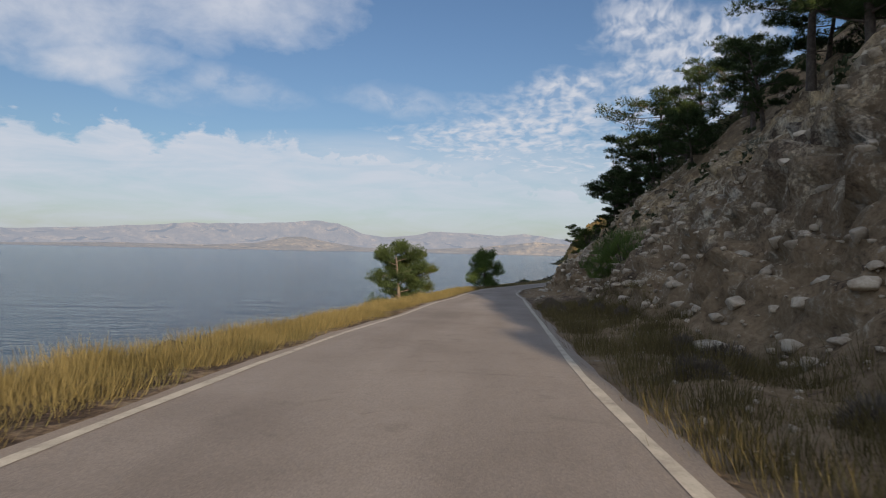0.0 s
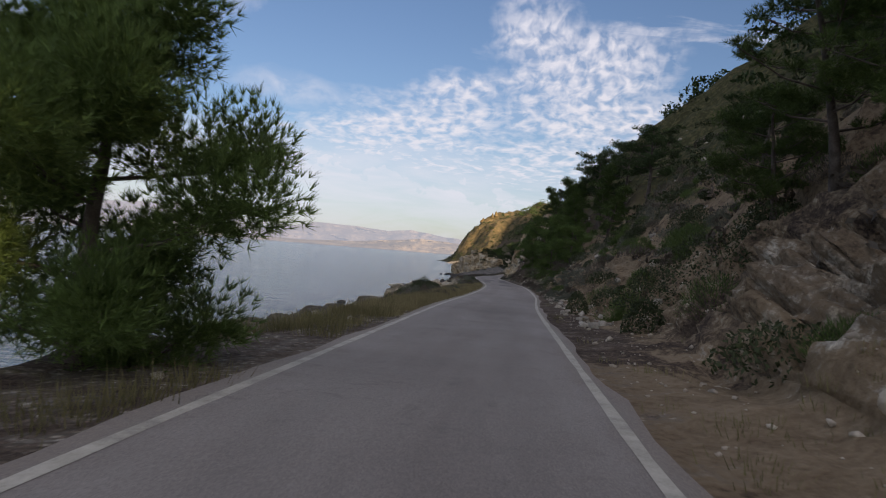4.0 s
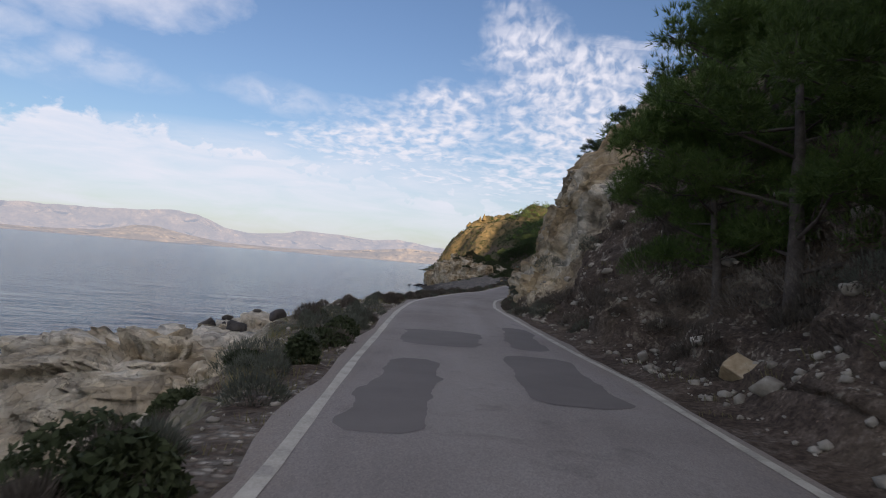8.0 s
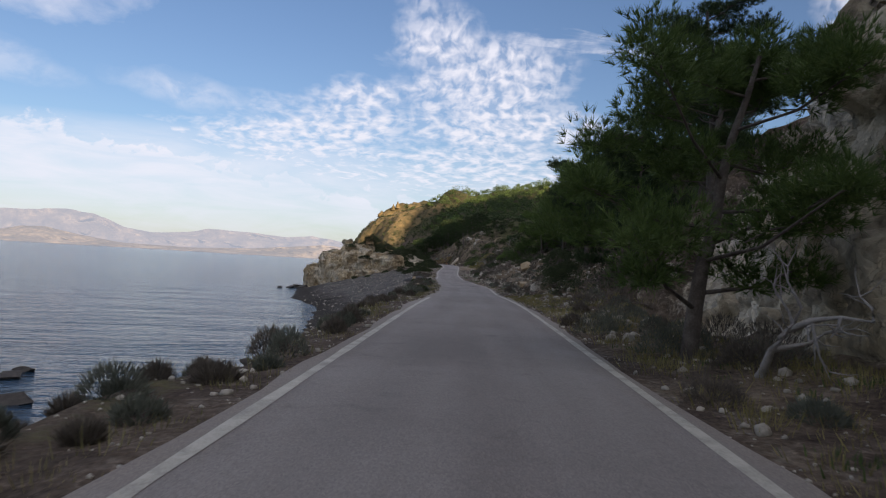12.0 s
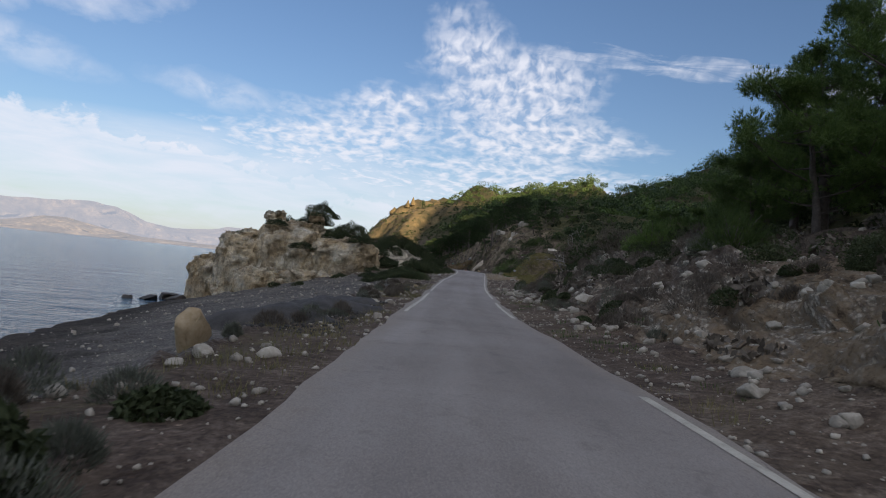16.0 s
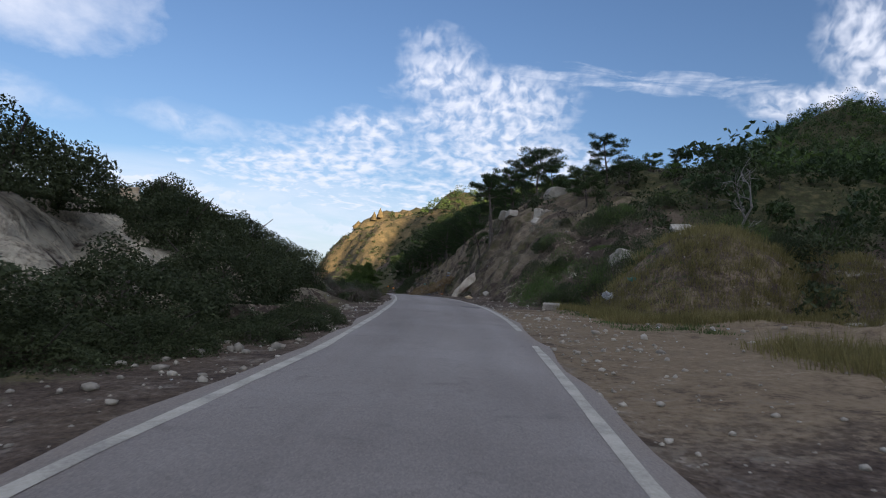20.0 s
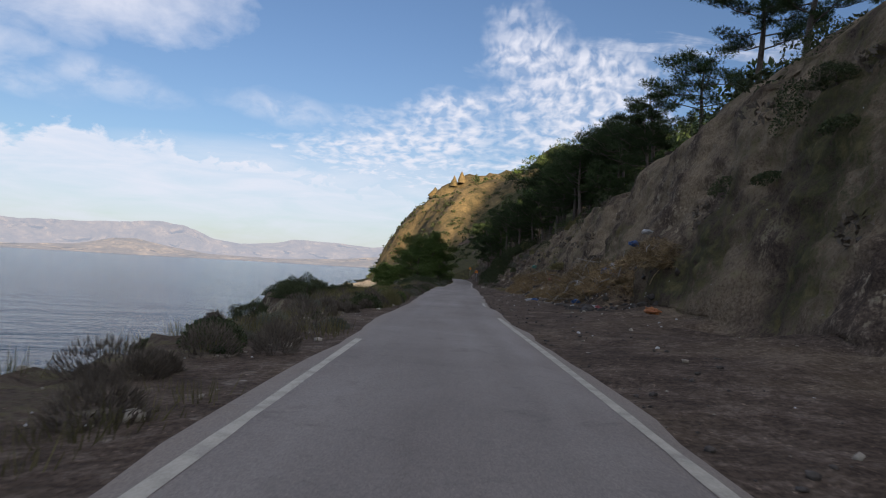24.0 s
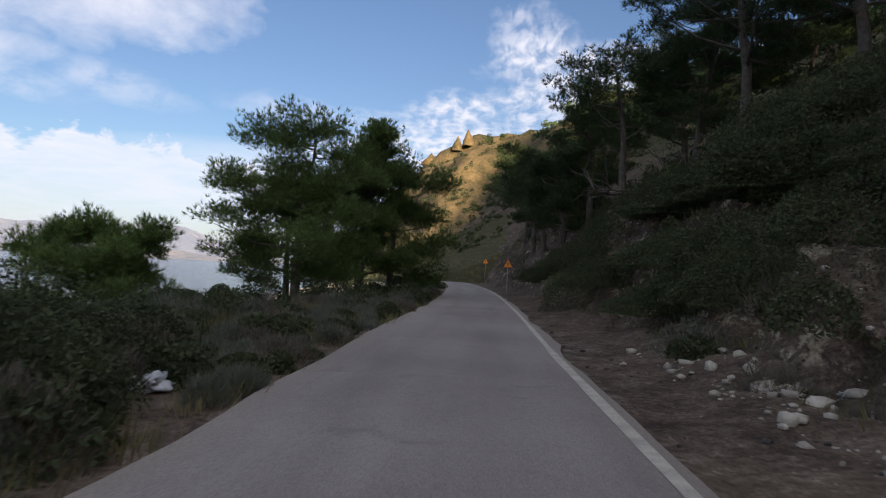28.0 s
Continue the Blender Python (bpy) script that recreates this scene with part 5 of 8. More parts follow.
def pine(height, spread, seed, mat, lean=(0, 0), bare=0.35, tufts=2600, flat=0.5, umbrella=True, fine=1.0, full=1.0, split=False):
    """A coast pine: bent trunk, limbs, and a ragged crown of needle tufts."""
    r = np.random.default_rng(seed)
    root = empty("pine_tree")
    n = 9
    pts = []
    wob = r.normal(0, 0.05 * height / 6, (n, 2)).cumsum(0)
    for i in range(n):
        f = i / (n - 1)
        pts.append(Vector((lean[0] * f * f * height + wob[i, 0] * f, lean[1] * f * f * height + wob[i, 1] * f, f * height * 0.93 - 0.3 * (1 - f))))
    rad = 0.028 * height
    trunk_v, trunk_f = tubes([[(p, rad * (1 - 0.85 * i / (n - 1)) + 0.012) for i, p in enumerate(pts)]], 8)
    limb_paths, centres = [], []
    k = int(11 + height)
    for i in range(k):
        f = bare + (1 - bare) * (i + 0.5) / k
        j = f * (n - 1)
        base = pts[int(j)].lerp(pts[min(n - 1, int(j) + 1)], j % 1)
        a = i * 2.4 + r.uniform(-0.5, 0.5)
        if umbrella:
            reach = spread * (0.55 + 0.55 * math.sin(math.pi * min(1, (f - bare) / (1 - bare) * 0.8 + 0.22))) * r.uniform(0.6, 1.15)
        else:
            reach = spread * (1.1 - 0.95 * (f - bare) / (1 - bare)) * r.uniform(0.7, 1.15)
        rise = r.uniform(0.1, 0.5) * reach
        tip = base + Vector((math.cos(a) * reach, math.sin(a) * reach, rise))
        mid = base.lerp(tip, 0.5) + Vector((0, 0, -0.08 * reach))
        limb_paths.append([(base, rad * 0.32 * (1 - 0.5 * f)), (mid, rad * 0.2 * (1 - 0.4 * f)), (tip, 0.012)])
        for w in (0.45, 0.68, 0.86, 1.0):
            off = Vector(r.normal(0, 0.10 * spread, 3).tolist())
            off.z *= 0.5
            at = base.lerp(tip, w) + off
            centres.append((at, (0.20 + 0.20 * r.random()) * spread * 0.46 * full))
            limb_paths.append([(base.lerp(tip, w * 0.8) + Vector((0, 0, -0.05 * reach * w * (1 - w))), rad * 0.1), (at - Vector((0, 0, 0.05)), 0.008)])
    centres.append((pts[-1] + Vector((0, 0, 0.05)), 0.2 * spread))
    if split:
        trunk = part("trunk", mesh_object("trunk", trunk_v, trunk_f, M_BARK, True), root)
        for path in limb_paths:
            lv, lf = tubes([path], 6)
            part("limb", mesh_object("limb", lv, lf, M_BARK, True), trunk)
    else:
        lv, lf = tubes(limb_paths, 5)
        part("trunk", mesh_object("trunk", np.concatenate([trunk_v, lv]), np.concatenate([trunk_f, lf + len(trunk_v)]), M_BARK, True), root)
    c = np.array([tuple(p) for p, _ in centres])
    cr = np.array([q for _, q in centres])
    pick = r.choice(len(c), tufts, p=cr ** 2 / (cr ** 2).sum())
    off = r.normal(size=(tufts, 3))
    off /= np.linalg.norm(off, axis=1, keepdims=True)
    off *= (r.uniform(0.2, 1.25, tufts) ** 0.8)[:, None] * cr[pick][:, None]
    # each pad of needles is flat below and domed above
    off[:, 2] = np.where(off[:, 2] > 0, off[:, 2] * flat, off[:, 2] * flat * 0.45)
    p = c[pick] + off
    out = off / np.maximum(np.linalg.norm(off, axis=1, keepdims=True), 1e-6) + np.array([0, 0, 0.7])
    per = 11
    P = np.repeat(p, per, 0)
    D = np.repeat(out, per, 0) + r.normal(0, 0.6, (tufts * per, 3))
    bv, bf = blades(P, D, 0.21 * fine, 0.0175 * fine, r)
    part("crown", mesh_object("crown", bv, bf, mat), root)
    return root


def bush(rx, rz, seed, mat, count=1500, size=0.075, ragged=0.5, spiky=False):
    """A shrub: short stems under a lumpy mass of small leaves."""
    r = np.random.default_rng(seed)
    root = empty("shrub")
    stems = []
    for i in range(7):
        a, b = r.uniform(0, 2 * math.pi), r.uniform(0.3, 0.85)
        tip = (math.cos(a) * rx * b, math.sin(a) * rx * b, rz * r.uniform(0.5, 0.95))
        stems.append([((0, 0, -0.15), 0.03), ((tip[0] * 0.4, tip[1] * 0.4, tip[2] * 0.5), 0.02), (tip, 0.006)])
    sv, sf = tubes(stems, 4)
    part("woody_base", mesh_object("woody_base", sv, sf, M_BARK), root)
    d = r.normal(size=(count, 3))
    d /= np.linalg.norm(d, axis=1, keepdims=True)
    d[:, 2] = np.abs(d[:, 2]) * 1.0 - 0.12
    lump = 1 + ragged * fbm(d * 2.1 + seed, 3, seed)
    rad = r.uniform(0.55, 1.0, count) ** 0.5 * lump
    p = d * rad[:, None] * np.array([rx, rx, rz])
    p[:, 2] = np.maximum(p[:, 2], 0.02)
    if spiky:
        v, f = blades(np.repeat(p, 2, 0), np.repeat(d + np.array([0, 0, 0.9]), 2, 0) + r.normal(0, 0.35, (2 * count, 3)), size * 3.2, min(size * 0.4, 0.015), r)
    else:
        v, f = leaves(p, size, r)
    part("foliage", mesh_object("foliage", v, f, mat), root)
    return root


_unit = {}


def unit_sphere(sub):
    if sub not in _unit:
        bm = bmesh.new()
        bmesh.ops.create_icosphere(bm, subdivisions=sub, radius=1.0)
        _unit[sub] = (np.array([tuple(v.co) for v in bm.verts]), np.array([[v.index for v in f.verts] for f in bm.faces]))
        bm.free()
    return _unit[sub]


def rock_shape(seed, sub=2, cuts=12, lumps=0.07):
    """An angular stone of unit size: a ball cut by random planes."""
    r = np.random.default_rng(seed)
    v, f = unit_sphere(sub)
    v = v.copy()
    axes = np.linalg.qr(r.normal(size=(3, 3)))[0]
    planes = [(sg * ax + r.normal(0, 0.12, 3), r.uniform(0.42, 0.62)) for ax in axes for sg in (-1, 1)]
    planes += [(r.normal(size=3), r.uniform(0.55, 0.8)) for _ in range(cuts)]
    for n, d in planes:
        n = n / np.linalg.norm(n)
        over = np.maximum(v @ n - d, 0)
        v -= over[:, None] * n
    v *= 1.08
    v += v * (lumps * fbm(v * 1.6 + seed * 3.1, 3, seed))[:, None]
    return v, f


def stone(name, size, seed, mat, label, category="rock", sub=3):
    v, f = rock_shape(seed, sub)
    ob = mesh_object(name, v * np.array(size), f, mat)
    tagged(ob, label, category)
    return ob


def put(ob, s, u, sink=0.0, turn=0.0, scale=1.0, dz=None, tilt=0.0):
    """Stand a thing on the ground at s, u."""
    p, n = drop(s, u)
    if dz is not None:
        p = Vector(tuple(place(s, u, dz)))
    ob.matrix_world = Matrix.Translation(p - Vector((0, 0, sink))) @ pose(0, 0, 0, tilt, 0, turn) @ Matrix.Scale(scale, 4)
    return ob


def again(ob, s, u, sink=0.0, turn=0.0, scale=1.0):
    p, n = drop(s, u)
    c = copy_thing(ob, pose(0, 0, 0))
    c.matrix_world = Matrix.Translation(p - Vector((0, 0, sink))) @ pose(0, 0, 0, 0, 0, turn) @ Matrix.Scale(scale, 4)
    return c


# ---- pines ----
PINES = []
for i, (h, w, mat, bare, tufts, umb) in enumerate(((6.0, 2.3, M_PINE_DARK, 0.3, 2600, True), (7.5, 2.6, M_PINE_DARK, 0.42, 2800, True), (5.0, 2.2, M_PINE, 0.22, 2600, True),
                                                   (8.5, 2.2, M_PINE, 0.25, 3000, False), (4.2, 2.4, M_PINE_DARK, 0.3, 2200, True), (6.5, 3.2, M_PINE_DARK, 0.5, 2600, True))):
    t_ = pine(h, w, 100 + i, mat, lean=(rng.uniform(-0.15, 0.15), rng.uniform(-0.15, 0.15)), bare=bare, tufts=int(tufts * (2.6 if i in (2, 3) else 1.7)), umbrella=umb, fine=0.85 if i in (2, 3) else 1.0, full=1.35 if i in (2, 3) else 1.25, flat=0.9 if i in (2, 3) else 0.55)
    PINES.append(t_)
_used = set()


def plant_pine(k, s, u, scale=1.0, turn=None, sink=0.2, label="", group="pines on the hillside"):
    turn = rng.uniform(0, 360) if turn is None else turn
    if k in _used:
        ob = again(PINES[k], s, u, sink, turn, scale)
    else:
        ob = put(PINES[k], s, u, sink, turn, scale)
        _used.add(k)
    tagged(ob, label or "coast pine with a dark ragged crown on the slope", "tree", group)
    return ob


# crest above the first bend
for s, u, k, sc in ((44, 17, 0, 1.0), (52, 19, 1, 1.0), (58, 16, 4, 1.1), (62, 21, 5, 1.1), (66, 17, 0, 1.2), (72, 19, 1, 1.2), (76, 15, 4, 1.5), (82, 16, 5, 1.5), (88, 14, 0, 1.5), (79, 12.5, 4, 1.2), (33, 17.5, 0, 1.3), (30, 20, 5, 1.3), (38, 18, 4, 1.4), (92, 19, 1, 1.2),
                    (98, 14, 4, 1.2), (104, 18, 5, 1.3), (112, 21, 1, 1.2), (118, 17, 0, 1.0), (36, 22, 5, 1.0), (28, 24, 1, 1.1), (84, 10.5, 4, 0.8), (93, 11.4, 1, 1.2), (97, 11.4, 5, 1.2), (101, 12, 1, 1.2), (29, 15.6, 0, 1.5), (33, 15.0, 5, 1.4), (25, 16.5, 1, 1.5), (94, 8.0, 2, 0.8), (100, 7.5, 2, 0.7), (105, 9, 0, 0.6)):
    plant_pine(k, s, u, sc)
# thick stand of young pines beside the road
for s, u, k, sc in ((143, 9.5, 3, 0.75), (150, 7.2, 2, 0.95), (154, 10.5, 3, 0.9), (157, 6.6, 2, 1.15), (160, 9.2, 3, 1.0), (163, 6.2, 2, 1.25), (166, 8.6, 3, 1.0), (168, 6.0, 2, 1.25), (171, 9.6, 3, 0.95),
                    (173, 6.8, 2, 1.2), (176, 8.8, 3, 0.85), (165, 12.5, 1, 1.2), (158, 14, 5, 1.1), (172, 13.5, 1, 1.0), (148, 14, 1, 1.1), (152, 5.6, 2, 0.7), (170, 5.4, 2, 0.8), (175, 5.6, 2, 0.6)):
    plant_pine(k, s, u, sc, label="dense young pine with bright green needles beside the road", group="young pines")
# over the cliffs
for s, u, k, sc in ((196, 9.5, 4, 0.45), (203, 9, 0, 0.4), (209, 8.5, 4, 0.7), (213, 8, 0, 0.5), (219, 6.8, 0, 0.5), (221, 7.4, 4, 0.75), (217, 7.4, 4, 0.6), (222, 9.5, 1, 0.7), (228, 10.5, 0, 0.8), (190, 14, 5, 0.4), (218, 19, 3, 0.6), (229, 25, 3, 0.6), (246, 8.5, 0, 1.0),
                    (250, 10, 1, 1.1), (254, 8, 4, 1.3), (257, 11, 5, 1.1), (250, 6.4, 4, 0.9), (260, 13, 1, 1.2)):
    plant_pine(k, s, u, sc)
ob = plant_pine(2, 234, 4.0, 1.15, label="pine leaning out from the foot of the grey cliff")
# dark stand where the beach begins
for s, u, k, sc in ((266, 9.0, 2, 1.3), (269, 10.5, 3, 1.05), (272, 9.4, 1, 1.25), (274.5, 11, 3, 1.1), (277, 10.4, 2, 1.1), (280, 12, 1, 0.6), (286, 13, 0, 0.6), (290, 14, 5, 0.6), (294, 15.5, 4, 0.8), (297, 15, 0, 0.55)):
    plant_pine(k, s, u, sc, label="dark pine at the edge of the beach wood")
# wood behind the beach road
for i in range(24):
    s, u = rng.uniform(284, 320), 22 + 16 * rng.random()
    plant_pine(int(rng.choice([0, 4, 4, 5])), s, u, rng.uniform(0.55, 0.8))
for i in range(26):
    s, u = rng.uniform(322, 356), 15 + 16 * rng.random() ** 1.1
    plant_pine(int(rng.choice([0, 1, 4, 5])), s, u, 0.3 + 0.6 * min(1.0, max(0.0, (u / (s - 295) - 0.33) / 0.25)))
for s, u, k, sc in ((325, 15.2, 3, 1.15), (322, 16.5, 3, 1.2), (329, 15.8, 3, 0.9), (333, 15.4, 2, 1.0), (338, 15.6, 2, 0.5), (344, 16.5, 2, 0.5), (324, 11.6, 2, 0.85), (321, 13.0, 2, 1.25), (329, 11.6, 2, 0.42), (334, 11.2, 2, 0.4),
                    (340, 12, 2, 0.45), (318, 15.5, 2, 1.6), (351, 14.5, 2, 0.6), (303, 18.5, 0, 0.95), (306, 19.5, 5, 0.95), (309, 21, 1, 0.95), (300, 19, 4, 1.1), (319, 19, 1, 1.1), (315, 19, 0, 1.1)):
    plant_pine(k, s, u, sc, label="green pine at the edge of the wood")
# slope behind the dirt clearing
for i in range(44):
    s, u = rng.uniform(358, 426), 17 + 26 * rng.random() ** 1.2
    plant_pine(int(rng.choice([0, 1, 4, 5, 2])), s, u, rng.uniform(0.30, 0.48) * (0.72 if 388 < s < 415 else 1.0))
# above the earth cut
for s, u, k, sc in ((420, 14, 4, 0.8), (424, 17, 0, 0.8), (431, 14, 4, 0.9), (438, 14, 5, 0.9), (443, 12.5, 0, 0.9), (449, 15, 1, 0.9), (456, 14, 4, 0.9), (462, 16, 5, 1.0), (468, 14, 0, 1.0), (475, 15, 1, 1.0), (482, 14.5, 5, 1.0),
                    (488, 13, 0, 1.0), (494, 15, 1, 1.0), (500, 13, 4, 1.1), (506, 15.5, 5, 1.15), (512, 12.5, 1, 1.1), (518, 14.5, 0, 1.1), (510, 16, 5, 1.2), (514, 15, 1, 1.2), (519, 13, 5, 1.3), (522, 16, 1, 1.4), (527, 15, 0, 1.6), (532, 12.5, 5, 1.5), (524, 12, 5, 1.1), (530, 14.5, 1, 1.2), (536, 11, 0, 1.1), (538, 14, 1, 1.5), (541, 16, 5, 1.7), (545, 13, 1, 1.6), (546, 17, 5, 1.7), (534, 17, 5, 1.6), (528, 18, 1, 1.6), (520, 18.5, 5, 1.6), (542, 13.5, 5, 1.2),
                    (548, 10.5, 1, 1.1), (555, 12, 4, 1.2), (552, 8.6, 5, 1.3), (558, 8.8, 0, 1.35), (565, 7.2, 5, 1.3), (571, 6.6, 1, 1.15), (578, 6.2, 4, 1.4), (585, 5.6, 0, 1.5), (592, 5.6, 5, 1.5), (572, 5.2, 4, 1.6), (600, 5.8, 1, 1.4), (562, 9.5, 0, 1.2), (570, 12, 5, 1.2), (580, 9, 1, 1.1), (590, 11, 0, 1.2), (600, 9, 4, 1.2), (515, 19, 1, 1.1), (528, 20, 0, 1.1), (540, 20, 5, 1.2), (556, 19, 1, 1.2)):
    plant_pine(k, s, u, sc)
lone = pine(7.2, 1.7, 333, M_PINE_DARK, lean=(-0.02, 0.02), bare=0.70, tufts=2600, flat=0.7, split=True)
put(lone, 430, 7.9, 0.3)
tagged(lone, "tall lone pine with a bare trunk on the cut's edge", "tree")
lean_pine = pine(4.2, 1.5, 334, M_PINE_DARK, lean=(-0.40, -0.1), bare=0.4, tufts=1900, flat=0.5, split=True)
put(lean_pine, 433, 7.4, 0.3)
tagged(lean_pine, "small pine leaning out over the earth cut", "tree")
# pines on the sea side
tree_a = pine(5.6, 2.2, 340, M_PINE_LIT, lean=(0.05, 0.02), bare=0.3, tufts=12000, flat=1.0, fine=0.85, full=1.6, split=True)
put(tree_a, 52.8, -6.2, 0.3, 100, 0.84)
# the dark needles stand in for the shade on this tree
tree_c = pine(6.8, 2.2, 348, M_PINE_DARK, lean=(-0.08, 0.02), bare=0.2, tufts=11000, flat=1.0, fine=0.9, full=1.6, split=True)
put(tree_c, 50.3, -6.6, 0.2, 40, 0.92)
tagged(tree_c, "dark-needled pine above the sea, shade put into the colour", "tree")
tagged(tree_a, "olive-green pine tinted as if sunlit on the grassy verge by the sea", "tree")
tree_b = pine(4.9, 1.85, 341, M_PINE, lean=(0.0, 0.0), bare=0.05, tufts=17000, flat=1.3, fine=0.85, full=2.1, split=True)
put(tree_b, 89, -5.2, 0.3, 10)
tagged(tree_b, "bushy green pine at the outer edge of the bend", "tree")
for s, u, h, w, sd, umb in ((558, -8.4, 8.2, 3.8, 342, True), (563, -6.4, 9.8, 2.6, 343, False), (549.5, -12.6, 4.8, 2.4, 345, True), (566, -5.2, 7.8, 3.2, 346, True), (561, -9.6, 6.4, 3.0, 347, True)):
    tt = pine(h, w, sd, M_PINE, lean=(0.05, 0.03), bare=0.16, tufts=13000, flat=0.8, umbrella=umb, fine=1.12, full=1.9, split=True)
    p_ = drop(s, u)[0]
    base = max(-1.6, p_.z - float(place(s, 0)[2]))
    put(tt, s, u, 0.3)
    tagged(tt, "large spreading pine between the road and the sea", "tree", "pines by the sea")

# ---- shrubs ----
SHRUBS = [bush(1.0, 1.0, 11, M_BUSH, 8000, 0.034, 0.45), bush(1.0, 0.85, 12, M_BUSH, 8000, 0.034, 0.3), bush(1.0, 0.8, 13, M_SAGE, 2600, 0.035, 0.5, True), bush(1.0, 0.9, 14, M_DRY, 2600, 0.045, 0.55, True),
          bush(1.0, 1.1, 15, M_GRASS_DULL, 3200, 0.12, 0.4, True), bush(1.0, 1.25, 16, M_PINE, 4200, 0.05, 0.55, True), bush(1.0, 0.85, 17, M_BUSH, 22000, 0.021, 0.32)]
SHRUB_WORDS = ["dark green evergreen shrub", "low dense dark green shrub", "grey-green sage bush", "dry brown twiggy bush", "clump of tall straw-coloured grass", "ragged bright green pine shrub", "broad dense evergreen bush"]
_shrubs_used = set()


def plant(k, s, u, size=1.0, where="on the stony verge", group="roadside shrubs", sink=0.08, height=1.0):
    turn = rng.uniform(0, 360)
    if k < 2 and size > 0.95:
        k = 6
    if k in _shrubs_used:
        ob = again(SHRUBS[k], s, u, sink, turn, size)
    else:
        ob = put(SHRUBS[k], s, u, sink, turn, size)
        _shrubs_used.add(k)
    if height != 1.0:
        ob.matrix_world = ob.matrix_world @ Matrix.Diagonal((1, 1, height, 1))
    tagged(ob, SHRUB_WORDS[k] + " " + where, "grass" if k == 4 else "shrub", group)
    return ob


REST = {k: [] for k in range(7)}


def thicket(n, s0, s1, u0, u1, kinds, lo, hi, where, group="roadside shrubs", height=1.0):
    if s1 < 460:
        kinds = [k for k in kinds if k != 4]
    for i in range(n):
        k, s, u, z = int(rng.choice(kinds)), rng.uniform(s0, s1), rng.uniform(u0, u1), rng.uniform(lo, hi)
        l_, r_ = (float(x) for x in table(EDGES, s))
        u = min(u, l_ - 0.3 - 0.75 * z) if u < 0 else max(u, r_ + 0.3 + 0.75 * z)
        if i % 16 == 0 or (k == 6 and i % 3 == 0):
            plant(k, s, u, z, where, group, height=height)
        else:
            REST[k].append((*drop(s, u)[0], z))


for s, u, z in ((40, 7.8, 1.5), (43, 7.2, 1.0), (50, 8.8, 1.3), (53, 7.5, 0.7)):
    plant(5, s, u, z, "on the talus slope", "shrubs on the talus")
thicket(16, 0, 66, 5, 18, [2, 3, 3, 0], 0.35, 0.7, "on the talus slope", "shrubs on the talus")
thicket(10, 2, 40, 2.6, 5, [4, 3, 4], 0.3, 0.5, "on the gravel verge")
thicket(22, 84, 112, 3.4, 9, [0, 5, 5, 0, 3], 0.7, 1.3, "crowding the inside of the bend")
thicket(150, 104, 152, 4.6, 14, [2, 0, 2, 3, 2, 5], 0.4, 0.95, "on the rocky slope", "shrubs on the rocky slope")
thicket(50, 122, 148, 5, 13, [2, 5, 2, 2, 0], 0.5, 1.05, "on the rocky slope", "shrubs on the rocky slope")
thicket(70, 120, 148, 3.6, 7, [2, 2, 3], 0.2, 0.45, "on the rocky slope", "shrubs on the rocky slope")
thicket(30, 144, 179, 4.6, 8.0, [5, 5, 3], 0.7, 1.2, "under the young pines")
thicket(80, 142, 181, 3.4, 7.0, [3, 3, 3, 2], 0.25, 0.6, "under the young pines")
thicket(8, 179, 184, 2.3, 3.6, [3, 2], 0.3, 0.55, "at the foot of the cliff")
thicket(90, 184, 214, 1.5, 2.2, [2, 3, 2, 3], 0.09, 0.22, "at the foot of the cliff", "shrubs under the cliffs")
thicket(34, 210, 250, 3.0, 5.6, [2, 2, 3, 2, 3], 0.3, 0.6, "at the foot of the cliff", "shrubs under the cliffs")
thicket(16, 244, 258, 5, 9, [0, 3, 0, 3], 0.8, 1.4, "under dark pines", "shrubs under the cliffs")
for s, u, z in ((129.5, -4.9, 1.2), (131.5, -5.4, 1.3), (128, -5.8, 1.2), (126, -5.0, 0.9), (130, -6.8, 1.3), (134, -7.4, 1.1), (138, -5.6, 0.7), (103, -6.6, 1.0), (112, -7.0, 0.9)):
    plant(6, s, u, z, "over the drop to the sea", sink=0.45)
thicket(30, 112, 148, -5.2, -2.4, [2, 3, 4, 2], 0.3, 0.5, "on the seaward verge", "grass on the seaward verge")
thicket(34, 141, 151, -4.4, -2.0, [2, 3, 2, 1], 0.35, 0.65, "on the seaward verge")
thicket(70, 150, 176, -3.8, -1.75, [2, 2, 2, 3, 1], 0.26, 0.5, "on the seaward verge")
for s, u, z, k in ((186, -8.0, 0.9, 3), (188, -7.2, 0.7, 2), (190.5, -7.9, 0.8, 3), (184, -6.5, 0.5, 2)):
    plant(k, s, u, z, "on the shingle above the sea")
thicket(120, 181, 212, -6.0, -2.6, [3, 2, 3], 0.16, 0.36, "on the low seaward bank", "shrubs on the seaward bank")
thicket(230, 188, 260, -4.4, -2.3, [2, 3, 3, 2], 0.13, 0.3, "on the low seaward bank", "shrubs on the seaward bank")
thicket(130, 256, 302, -4.8, -2.2, [2, 2, 1, 3, 2], 0.2, 0.5, "between road and beach", "shrubs by the beach")
thicket(50, 304, 348, -6.4, -3.2, [3, 2, 3], 0.15, 0.42, "between road and beach", "shrubs by the beach")
thicket(10, 265, 279, 6.2, 8.4, [6, 0], 0.9, 1.3, "under the dark pines", "shrubs on the rubble bank")
thicket(60, 258, 300, 4.0, 9.5, [2, 3, 3, 2], 0.25, 0.65, "on the rubble bank", "shrubs on the rubble bank")
